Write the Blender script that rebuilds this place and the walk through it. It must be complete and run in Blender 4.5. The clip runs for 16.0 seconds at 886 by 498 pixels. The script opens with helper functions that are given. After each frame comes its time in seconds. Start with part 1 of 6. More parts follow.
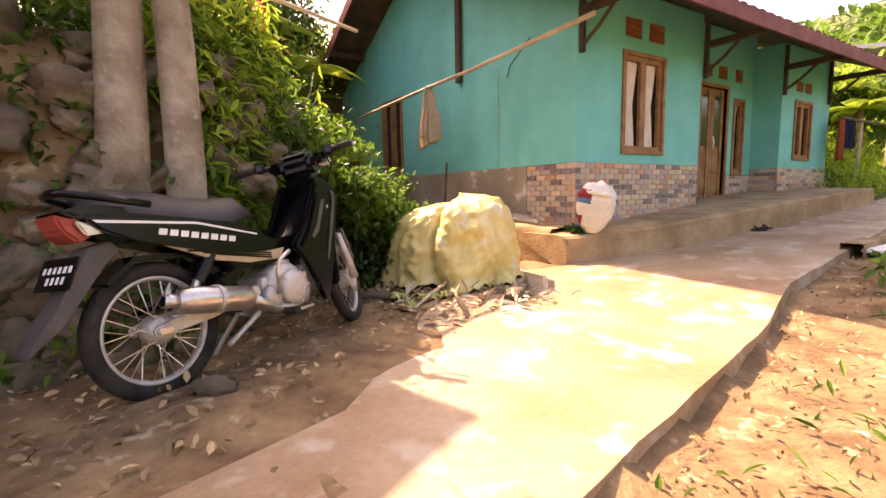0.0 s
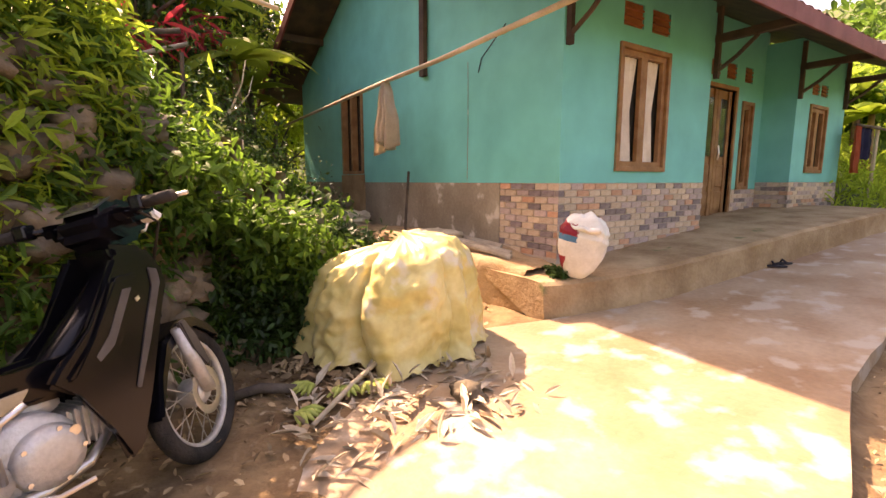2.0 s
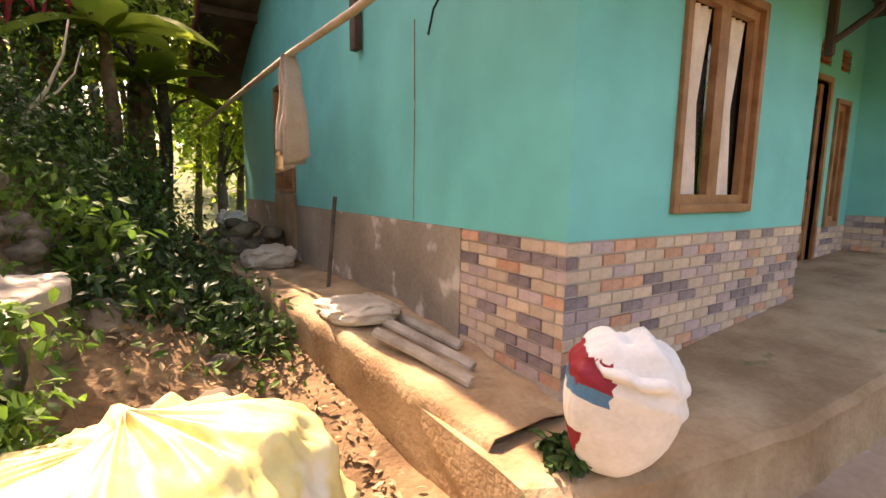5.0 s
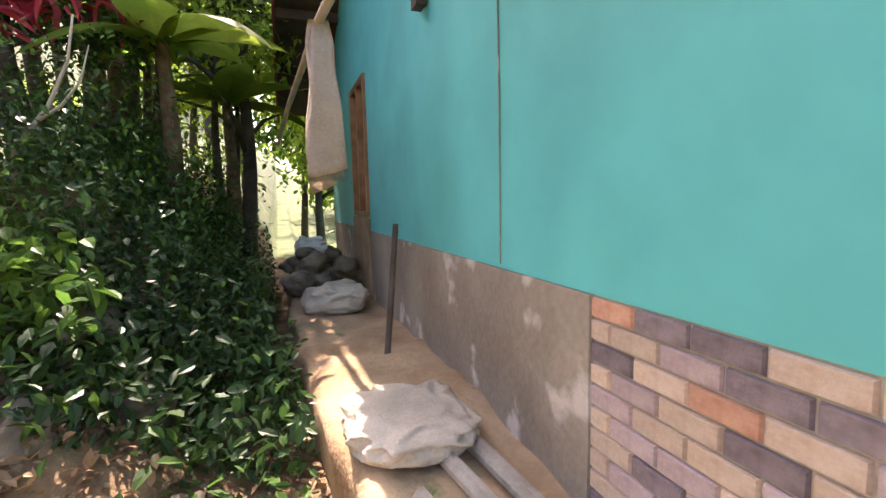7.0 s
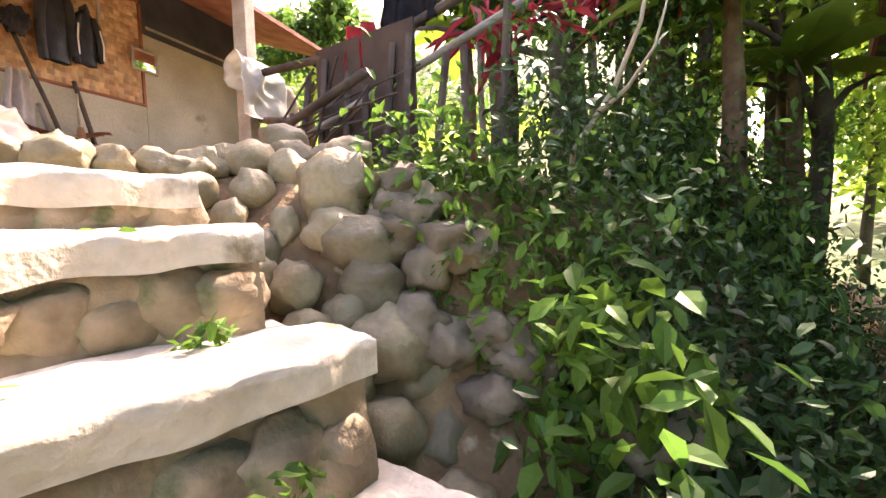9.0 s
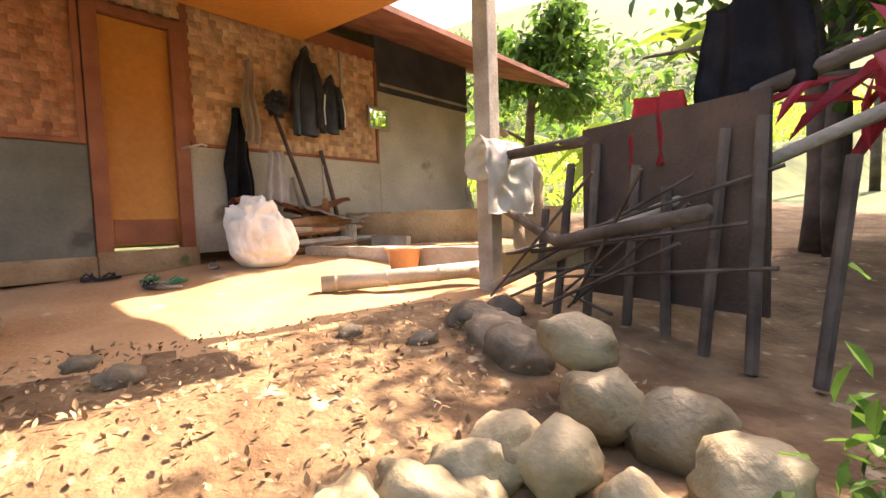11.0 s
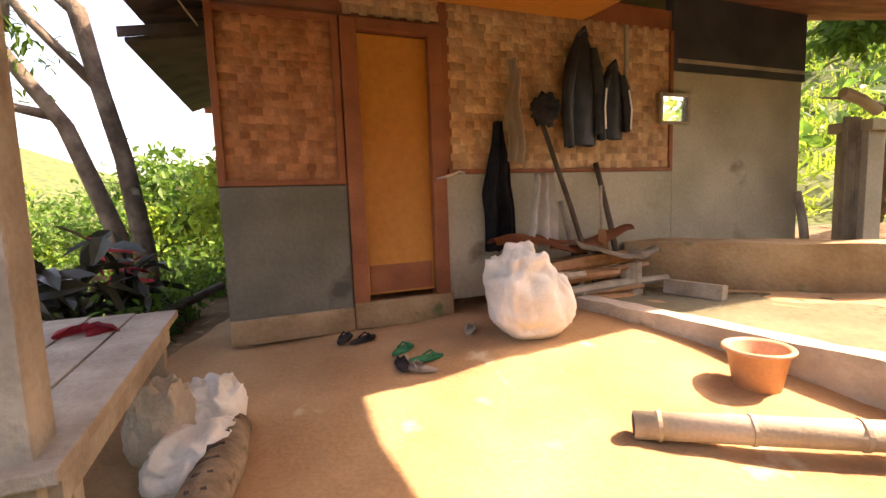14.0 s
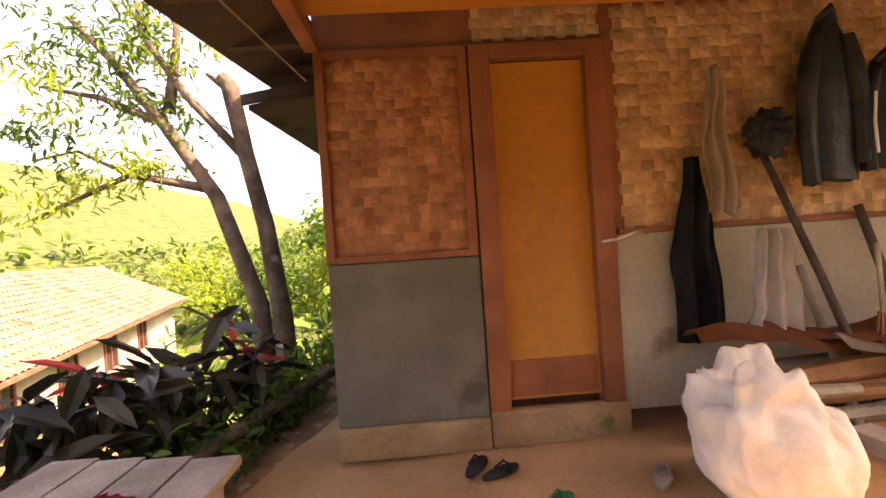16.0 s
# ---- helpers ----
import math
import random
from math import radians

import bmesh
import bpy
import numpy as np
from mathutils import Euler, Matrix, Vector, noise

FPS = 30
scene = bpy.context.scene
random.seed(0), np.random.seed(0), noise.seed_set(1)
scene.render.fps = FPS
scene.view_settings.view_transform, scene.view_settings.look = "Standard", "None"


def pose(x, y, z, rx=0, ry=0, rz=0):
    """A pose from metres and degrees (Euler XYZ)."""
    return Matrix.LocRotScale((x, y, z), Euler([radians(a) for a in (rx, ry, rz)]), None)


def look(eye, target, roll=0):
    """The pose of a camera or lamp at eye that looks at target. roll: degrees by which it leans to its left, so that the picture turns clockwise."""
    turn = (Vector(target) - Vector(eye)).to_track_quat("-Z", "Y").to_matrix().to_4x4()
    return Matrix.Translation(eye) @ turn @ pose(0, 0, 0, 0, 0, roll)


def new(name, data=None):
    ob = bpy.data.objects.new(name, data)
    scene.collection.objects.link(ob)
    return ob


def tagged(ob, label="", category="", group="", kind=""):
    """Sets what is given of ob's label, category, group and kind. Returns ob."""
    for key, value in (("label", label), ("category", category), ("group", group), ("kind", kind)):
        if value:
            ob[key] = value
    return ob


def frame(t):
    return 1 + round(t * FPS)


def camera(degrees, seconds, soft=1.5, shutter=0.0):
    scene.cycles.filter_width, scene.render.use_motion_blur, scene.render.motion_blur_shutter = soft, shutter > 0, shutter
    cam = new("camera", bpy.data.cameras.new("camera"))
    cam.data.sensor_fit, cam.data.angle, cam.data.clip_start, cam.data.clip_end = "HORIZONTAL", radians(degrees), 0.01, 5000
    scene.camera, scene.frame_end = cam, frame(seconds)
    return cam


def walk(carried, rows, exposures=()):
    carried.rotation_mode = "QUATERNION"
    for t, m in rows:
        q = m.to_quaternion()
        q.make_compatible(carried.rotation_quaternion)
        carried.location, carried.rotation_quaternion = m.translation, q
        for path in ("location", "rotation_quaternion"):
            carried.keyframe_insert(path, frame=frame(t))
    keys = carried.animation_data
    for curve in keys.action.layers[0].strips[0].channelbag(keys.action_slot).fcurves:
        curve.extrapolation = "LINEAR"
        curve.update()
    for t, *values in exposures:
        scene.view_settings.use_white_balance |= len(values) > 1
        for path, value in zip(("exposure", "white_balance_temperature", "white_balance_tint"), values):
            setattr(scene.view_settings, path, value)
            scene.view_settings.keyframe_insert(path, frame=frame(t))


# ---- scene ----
cam = camera(87.0, 16.0)
EXPOSURES = [(0, 2.25, 9800, 39), (4.0, 2.2, 10200, 39), (6.5, 2.5, 7100, 30), (7.5, 2.7, 7100, 32), (8.5, 3.2, 7300, 34), (10, 2.8, 7800, 30), (12.5, 2.58, 7800, 27), (13.5, 2.5, 8200, 30), (15.0, 2.3, 9300, 37), (16.0, 2.5, 10000, 42)]
PATH = [
    (0.0, (-0.109, 0.23, 1.322), (1.03, 2.048, 1.068), -1.0),
    (0.5, (0.06, 0.467, 1.338), (1.093, 2.34, 1.042), -1.2),
    (1.0, (0.21, 0.621, 1.446), (1.234, 2.489, 1.096), -1.0),
    (1.5, (0.599, 0.826, 1.577), (1.731, 2.635, 1.245), -2.7),
    (2.0, (0.919, 1.12, 1.719), (2.107, 2.898, 1.408), -0.0),
    (2.5, (1.156, 1.396, 1.769), (2.384, 3.135, 1.405), -0.3),
    (3.0, (1.552, 1.632, 1.899), (3.055, 3.121, 1.466), -2.7),
    (3.5, (1.922, 1.853, 1.916), (3.533, 3.262, 1.617), -2.3),
    (4.0, (2.125, 2.149, 1.925), (3.575, 3.714, 1.579), -0.7),
    (6.5, (3.648, 3.917, 2.022), (4.555, 5.865, 1.809), -0.7),
    (7.0, (3.667, 4.161, 2.008), (4.369, 6.193, 1.786), -1.4),
    (7.5, (3.667, 4.365, 1.997), (3.902, 6.506, 1.839), -0.4),
    (8.0, (3.607, 4.917, 1.998), (2.998, 6.981, 1.806), -2.9),
    (8.5, (3.241, 5.355, 2.047), (2.242, 7.265, 1.918), -0.7),
    (9.0, (2.912, 5.64, 2.083), (1.646, 7.385, 1.946), -1.8),
    (9.5, (2.58, 5.848, 2.253), (1.044, 7.363, 2.159), 1.1),
    (10.0, (2.341, 5.921, 2.446), (0.507, 7.056, 2.339), -0.9),
    (11.2, (1.78, 6.06, 3.02), (0.1, 7.0, 2.89), -2.4),
    (12.5, (1.201, 6.183, 3.137), (-0.896, 6.634, 2.89), -4.0),
    (13.0, (0.995, 6.16, 3.338), (-1.078, 6.685, 3.029), -4.5),
    (13.5, (0.726, 6.09, 3.462), (-1.382, 6.383, 3.092), -4.4),
    (14.0, (0.51, 6.039, 3.558), (-1.636, 6.123, 3.331), -2.1),
    (14.5, (0.292, 5.946, 3.634), (-1.848, 5.956, 3.333), -1.2),
    (15.0, (0.044, 5.895, 3.73), (-2.092, 5.819, 3.425), -2.6),
    (15.5, (-0.175, 5.863, 3.752), (-2.316, 5.632, 3.57), -2.7),
    (16.0, (-0.424, 6.037, 3.788), (-2.497, 5.428, 3.762), -3.9),
]
walk(cam, [(t, look(eye, target, roll)) for t, eye, target, roll in PATH], EXPOSURES)

# ---- world and sun ----
SUN_DIR = Vector((-0.07, 0.655, 0.75)).normalized()
world = bpy.data.worlds.new("sky")
scene.world = world
world.use_nodes = True
wt = world.node_tree
sky = wt.nodes.new("ShaderNodeTexSky")
sky.sky_type, sky.sun_disc = "NISHITA", False
sky.sun_elevation = math.asin(SUN_DIR.z)
sky.sun_rotation = math.atan2(SUN_DIR.x, SUN_DIR.y)
sky.dust_density = 3.0
wt.links.new(sky.outputs[0], wt.nodes["Background"].inputs[0])
wt.nodes["Background"].inputs[1].default_value = 0.15
sun = new("sun", bpy.data.lights.new("sun", "SUN"))
sun.data.energy, sun.data.angle, sun.data.color = 3.5, radians(0.6), (1.0, 0.93, 0.80)
sun.matrix_world = look((0, 0, 30), Vector((0, 0, 30)) - SUN_DIR)


# ---- materials ----
def mat(name, a, b, scale=3.0, rough=0.85, bump=0.25, fine=60.0, metal=0.0, stain=None, rnd=0.0, island=0.0, trans=0.0, spec=0.3):
    m = bpy.data.materials.new(name)
    m.use_nodes = True
    n, l = m.node_tree.nodes, m.node_tree.links
    p = n["Principled BSDF"]
    geo = n.new("ShaderNodeTexCoord")
    n1 = n.new("ShaderNodeTexNoise")
    n1.inputs["Scale"].default_value, n1.inputs["Detail"].default_value = scale, 6.0
    n2 = n.new("ShaderNodeTexNoise")
    n2.inputs["Scale"].default_value, n2.inputs["Detail"].default_value = fine, 4.0
    for q in (n1, n2):
        l.new(geo.outputs["Object"], q.inputs["Vector"])
    ramp = n.new("ShaderNodeValToRGB")
    ramp.color_ramp.elements[0].position, ramp.color_ramp.elements[1].position = 0.36, 0.66
    ramp.color_ramp.elements[0].color, ramp.color_ramp.elements[1].color = (*a, 1), (*b, 1)
    l.new(n1.outputs["Fac"], ramp.inputs["Fac"])
    mix = n.new("ShaderNodeMix")
    mix.data_type, mix.blend_type = "RGBA", "OVERLAY"
    mix.inputs[0].default_value = 0.22
    l.new(ramp.outputs[0], mix.inputs[6])
    l.new(n2.outputs["Fac"], mix.inputs[7])
    col = mix.outputs[2]
    if stain:
        n3 = n.new("ShaderNodeTexNoise")
        n3.inputs["Scale"].default_value, n3.inputs["Detail"].default_value = stain[1], 8.0
        l.new(geo.outputs["Object"], n3.inputs["Vector"])
        r3 = n.new("ShaderNodeValToRGB")
        r3.color_ramp.elements[0].position, r3.color_ramp.elements[1].position = stain[2], stain[2] + 0.08
        l.new(n3.outputs["Fac"], r3.inputs["Fac"])
        mx = n.new("ShaderNodeMix")
        mx.data_type = "RGBA"
        l.new(r3.outputs[0], mx.inputs[0])
        l.new(col, mx.inputs[6])
        mx.inputs[7].default_value = (*stain[0], 1)
        col = mx.outputs[2]
    if rnd or island:
        src = n.new("ShaderNodeObjectInfo").outputs["Random"] if rnd else n.new("ShaderNodeNewGeometry").outputs["Random Per Island"]
        hv = n.new("ShaderNodeHueSaturation")
        mp = n.new("ShaderNodeMapRange")
        amount = rnd or island
        mp.inputs[3].default_value, mp.inputs[4].default_value = 1 - amount, 1 + amount
        l.new(src, mp.inputs[0])
        l.new(mp.outputs[0], hv.inputs["Value"])
        l.new(col, hv.inputs["Color"])
        col = hv.outputs[0]
    l.new(col, p.inputs["Base Color"])
    p.inputs["Roughness"].default_value, p.inputs["Metallic"].default_value = rough, metal
    p.inputs["Specular IOR Level"].default_value = spec
    if bump:
        bp = n.new("ShaderNodeBump")
        bp.inputs["Strength"].default_value, bp.inputs["Distance"].default_value = bump, 0.02
        l.new(n2.outputs["Fac"], bp.inputs["Height"])
        l.new(bp.outputs[0], p.inputs["Normal"])
    if trans:
        tr = n.new("ShaderNodeBsdfTranslucent")
        l.new(col, tr.inputs[0])
        ms = n.new("ShaderNodeMixShader")
        ms.inputs[0].default_value = trans
        l.new(p.outputs[0], ms.inputs[1])
        l.new(tr.outputs[0], ms.inputs[2])
        l.new(ms.outputs[0], n["Material Output"].inputs[0])
    return m


M_TURQ = mat("turquoise_paint", (0.082, 0.46, 0.42), (0.10, 0.53, 0.48), 0.8, 0.6, 0.015, 2.3, stain=((0.30, 0.50, 0.40), 2.2, 0.70))
M_CEMENT = mat("bare_cement", (0.23, 0.19, 0.14), (0.34, 0.29, 0.22), 1.6, 0.9, 0.3, 30, stain=((0.58, 0.52, 0.44), 3.4, 0.60))
M_PLINTH = mat("earthy_plinth", (0.26, 0.165, 0.085), (0.42, 0.30, 0.175), 2.5, 0.95, 0.6, 30, stain=((0.13, 0.15, 0.06), 3.5, 0.66))
M_GROUT = mat("tile_grout", (0.42, 0.36, 0.29), (0.5, 0.43, 0.35), 4, 0.7, 0.2)
M_LEATHER = mat("black_leather", (0.012, 0.012, 0.014), (0.03, 0.03, 0.034), 7, 0.42, 0.3, 40)
M_BRICK = [mat("tile_sand", (0.50, 0.37, 0.26), (0.60, 0.48, 0.36), 14, 0.35, 0.25, 60, rnd=0.15), mat("tile_terracotta", (0.46, 0.23, 0.15), (0.58, 0.34, 0.22), 14, 0.35, 0.25, 60, rnd=0.15), mat("tile_slate", (0.15, 0.12, 0.12), (0.27, 0.22, 0.22), 14, 0.35, 0.25, 60, rnd=0.15), mat("tile_mauve", (0.38, 0.29, 0.27), (0.48, 0.38, 0.35), 14, 0.35, 0.25, 60, rnd=0.15)]
M_MUD = mat("muddy_concrete", (0.27, 0.165, 0.09), (0.38, 0.285, 0.19), 1.3, 0.6, 0.5, 22, stain=((0.40, 0.335, 0.26), 3.6, 0.55))
M_SOIL = mat("leafy_soil", (0.12, 0.07, 0.034), (0.25, 0.165, 0.085), 4.0, 0.95, 0.9, 25, stain=((0.36, 0.28, 0.18), 9, 0.62))
M_YARD = mat("packed_earth", (0.36, 0.21, 0.10), (0.48, 0.31, 0.16), 1.5, 0.95, 0.35, 40, stain=((0.52, 0.42, 0.27), 3.5, 0.64))
M_GRASS = mat("grassy_slope", (0.04, 0.065, 0.02), (0.11, 0.14, 0.04), 1.2, 0.95, 0.8, 12, stain=((0.20, 0.15, 0.08), 0.8, 0.66))
M_STONE = mat("river_stone", (0.11, 0.088, 0.06), (0.27, 0.22, 0.15), 3.0, 0.85, 0.5, 30, rnd=0.3, stain=((0.10, 0.13, 0.05), 4.0, 0.62))
M_BOULDER = mat("olive_river_boulder", (0.17, 0.14, 0.08), (0.31, 0.26, 0.16), 3.0, 0.6, 0.35, 45, rnd=0.3, stain=((0.12, 0.13, 0.05), 3.0, 0.64))
M_BANKSTONE = mat("mossy_wall_stone", (0.09, 0.07, 0.048), (0.23, 0.17, 0.115), 3.0, 0.9, 0.5, 30, rnd=0.35, stain=((0.08, 0.12, 0.04), 4.0, 0.58))
M_STEP = mat("cement_step", (0.36, 0.32, 0.25), (0.56, 0.51, 0.42), 3.0, 0.9, 0.5, 30, stain=((0.16, 0.13, 0.08), 3.0, 0.62))
M_STEPFACE = mat("step_masonry", (0.15, 0.115, 0.075), (0.32, 0.25, 0.17), 4.0, 0.95, 0.6, 30, stain=((0.09, 0.11, 0.05), 4.0, 0.6))
M_ROOF = mat("red_roof_tile", (0.20, 0.07, 0.045), (0.34, 0.14, 0.09), 3.0, 0.85, 0.4, 40, island=0.25)
M_ROOFPALE = mat("faded_roof_tile", (0.22, 0.10, 0.065), (0.34, 0.19, 0.13), 2.0, 0.85, 0.3, 30, island=0.25, stain=((0.22, 0.17, 0.13), 1.2, 0.62))
M_FASCIA = mat("maroon_fascia", (0.16, 0.035, 0.03), (0.24, 0.07, 0.06), 3.0, 0.6, 0.2)
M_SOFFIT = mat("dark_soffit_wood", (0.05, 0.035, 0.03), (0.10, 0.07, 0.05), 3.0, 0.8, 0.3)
M_WOOD = mat("varnished_wood", (0.22, 0.10, 0.04), (0.36, 0.19, 0.09), 5.0, 0.45, 0.15, 50)
M_WOOD2 = mat("weathered_wood", (0.25, 0.21, 0.16), (0.42, 0.37, 0.29), 4.0, 0.85, 0.4, 50)
M_DOORB = mat("orange_plywood", (0.42, 0.17, 0.035), (0.50, 0.22, 0.05), 1.2, 0.5, 0.06, 20)
M_FRAMEB = mat("red_brown_timber", (0.22, 0.075, 0.035), (0.32, 0.12, 0.055), 3.0, 0.6, 0.2)
M_BAMBOO = mat("woven_bamboo", (0.30, 0.12, 0.05), (0.44, 0.21, 0.10), 6.0, 0.7, 0.2, 50, island=0.3)
M_BAMBOO2 = mat("pale_woven_bamboo", (0.40, 0.22, 0.11), (0.55, 0.36, 0.20), 6.0, 0.7, 0.2, 50, island=0.3)
M_GREYB = mat("grey_plaster", (0.125, 0.125, 0.095), (0.19, 0.18, 0.14), 2.0, 0.9, 0.25, 30, stain=((0.09, 0.09, 0.07), 2.0, 0.62))
M_PALEB = mat("pale_plaster", (0.34, 0.31, 0.23), (0.46, 0.42, 0.33), 1.3, 0.9, 0.2, 30, stain=((0.20, 0.17, 0.12), 1.6, 0.64))
M_BLACKB = mat("blackened_boards", (0.03, 0.03, 0.035), (0.06, 0.06, 0.065), 2.0, 0.7, 0.2)
M_POLE = mat("bamboo_pole", (0.36, 0.29, 0.19), (0.55, 0.46, 0.33), 3.0, 0.6, 0.2)
M_BARK = mat("grey_bark", (0.20, 0.15, 0.10), (0.42, 0.36, 0.28), 4.0, 0.95, 0.9, 18, stain=((0.55, 0.50, 0.42), 5.0, 0.63))
M_BARKY = mat("mottled_bark", (0.07, 0.052, 0.038), (0.19, 0.15, 0.11), 5.0, 0.9, 0.8, 22, stain=((0.26, 0.24, 0.18), 6.0, 0.64))
M_LOG = mat("bark_log", (0.16, 0.11, 0.065), (0.34, 0.26, 0.17), 6.0, 0.9, 0.8, 24, stain=((0.10, 0.065, 0.04), 8.0, 0.6))
M_BARKD = mat("dark_bark", (0.06, 0.045, 0.035), (0.14, 0.11, 0.085), 4.0, 0.95, 0.8, 18)
M_LEAF = mat("leaf_mid", (0.05, 0.12, 0.02), (0.12, 0.24, 0.035), 1.2, 0.55, 0, island=0.45, trans=0.5)
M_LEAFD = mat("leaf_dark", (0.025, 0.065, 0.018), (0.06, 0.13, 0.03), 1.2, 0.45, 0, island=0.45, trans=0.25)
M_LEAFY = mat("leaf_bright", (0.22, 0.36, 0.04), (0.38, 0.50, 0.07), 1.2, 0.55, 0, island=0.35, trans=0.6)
M_LEAFPURPLE = mat("dark_plum_leaf", (0.022, 0.030, 0.018), (0.06, 0.055, 0.035), 1.5, 0.35, 0, island=0.5, trans=0.15)
M_LEAFPALE = mat("bleached_leaf", (0.36, 0.29, 0.20), (0.58, 0.50, 0.38), 4.0, 0.9, 0, island=0.4)
M_STEM = mat("dry_banana_stem", (0.11, 0.06, 0.035), (0.27, 0.17, 0.10), 6.0, 0.8, 0.5, 25)
M_LEAFDRY = mat("dry_leaf", (0.20, 0.12, 0.06), (0.42, 0.30, 0.17), 3.0, 0.9, 0, island=0.5)
M_RED = mat("red_leaf", (0.40, 0.03, 0.05), (0.60, 0.08, 0.09), 2, 0.5, 0, island=0.3, trans=0.4)
M_SACK = mat("white_woven_sack", (0.60, 0.59, 0.52), (0.76, 0.75, 0.68), 5.0, 0.65, 0.12, 60)
M_SACKD = mat("dirty_sack", (0.42, 0.35, 0.26), (0.58, 0.50, 0.38), 4.0, 0.8, 0.35, 70)
M_TARP = mat("yellow_tarp", (0.57, 0.46, 0.16), (0.68, 0.58, 0.27), 3.5, 0.42, 0.3, 14, stain=((0.64, 0.57, 0.40), 3.2, 0.58))
M_BANANA = mat("unripe_banana", (0.22, 0.30, 0.06), (0.36, 0.40, 0.10), 9, 0.5, 0.05)
M_CLOTH = mat("beige_cloth", (0.50, 0.41, 0.30), (0.62, 0.53, 0.42), 4, 0.9, 0.2)
M_BLACKC = mat("black_cloth", (0.012, 0.012, 0.015), (0.035, 0.035, 0.04), 5, 0.8, 0.2)
M_WHITEC = mat("white_cloth", (0.55, 0.52, 0.48), (0.70, 0.67, 0.62), 5, 0.85, 0.2)
M_BLACKP = mat("black_gloss_plastic", (0.003, 0.003, 0.004), (0.006, 0.005, 0.007), 5, 0.18, 0, spec=0.3)
M_RUBBER = mat("tyre_rubber", (0.014, 0.013, 0.012), (0.04, 0.033, 0.028), 9, 0.85, 0.4, 60)
M_VINYL = mat("seat_vinyl", (0.012, 0.011, 0.010), (0.028, 0.025, 0.022), 9, 0.5, 0.15, 90)
M_CHROME = mat("brushed_metal", (0.52, 0.48, 0.44), (0.68, 0.64, 0.60), 6, 0.32, 0.08, 60, metal=0.9)
M_ALU = mat("dusty_aluminium", (0.45, 0.42, 0.39), (0.62, 0.59, 0.55), 8, 0.5, 0.2, 60, metal=0.5)
M_PLASTIC = mat("grey_moulded_plastic", (0.05, 0.045, 0.045), (0.09, 0.082, 0.08), 6, 0.4, 0.06, 80)
M_GOLD = mat("tan_decal", (0.38, 0.29, 0.18), (0.5, 0.4, 0.27), 5, 0.4, 0)
M_WHITE = mat("white_paint", (0.70, 0.70, 0.68), (0.8, 0.8, 0.78), 5, 0.4, 0)
M_REDL = mat("red_lens", (0.30, 0.04, 0.03), (0.42, 0.07, 0.05), 5, 0.25, 0)
M_GLASS = mat("dark_window_glass", (0.03, 0.03, 0.028), (0.05, 0.048, 0.045), 2, 0.08, 0, spec=0.6)
M_PRINT = mat("blue_print", (0.04, 0.15, 0.26), (0.07, 0.22, 0.33), 5, 0.6, 0.1)
M_CURT = mat("cream_curtain", (0.62, 0.55, 0.46), (0.75, 0.69, 0.60), 6, 0.9, 0.1)
M_TERRA = mat("terracotta_plastic", (0.52, 0.29, 0.17), (0.60, 0.36, 0.22), 4, 0.5, 0.05)
M_MIRROR = mat("mirror_glass", (0.85, 0.85, 0.85), (0.88, 0.88, 0.88), 2, 0.03, 0, metal=1.0)
M_GREEN = mat("green_rubber", (0.01, 0.16, 0.07), (0.02, 0.22, 0.10), 6, 0.6, 0.1)
M_WATER = mat("pond_water", (0.20, 0.19, 0.12), (0.27, 0.26, 0.17), 2, 0.06, 0.05, 20, spec=0.6)
M_BLUEC = mat("navy_cloth", (0.015, 0.02, 0.06), (0.03, 0.035, 0.09), 5, 0.85, 0.1)
M_ORANGEC = mat("orange_cloth", (0.45, 0.10, 0.05), (0.55, 0.15, 0.08), 5, 0.85, 0.1)


# ---- shaping helpers ----
def mesh_of(bm, name, material, smooth=False):
    me = bpy.data.meshes.new(name)
    bmesh.ops.recalc_face_normals(bm, faces=bm.faces)
    bm.to_mesh(me)
    bm.free()
    me.materials.append(material)
    if smooth:
        me.polygons.foreach_set("use_smooth", [True] * len(me.polygons))
    return me


def part(name, bm, material, parent=None, label="", smooth=False):
    ob = new(name, mesh_of(bm, name, material, smooth))
    ob.parent = parent
    return tagged(ob, label)


def thing(name, bm, material, label, category, group="", kind="", smooth=False):
    return tagged(part(name, bm, material, None, label, smooth), label, category, group, kind)


def empty(name, m, label, category, group="", kind=""):
    ob = new(name)
    ob.matrix_basis = m
    return tagged(ob, label, category, group, kind)


def box(x0, x1, y0, y1, z0, z1, bevel=0.0, bm=None):
    bm = bm or bmesh.new()
    made = bmesh.ops.create_cube(bm, size=1.0)["verts"]
    for v in made:
        v.co = ((x0 + x1) / 2 + v.co.x * (x1 - x0), (y0 + y1) / 2 + v.co.y * (y1 - y0), (z0 + z1) / 2 + v.co.z * (z1 - z0))
    if bevel:
        edges = list({e for v in made for e in v.link_edges})
        bmesh.ops.bevel(bm, geom=edges, offset=bevel, segments=2, affect="EDGES", profile=0.6)
    return bm


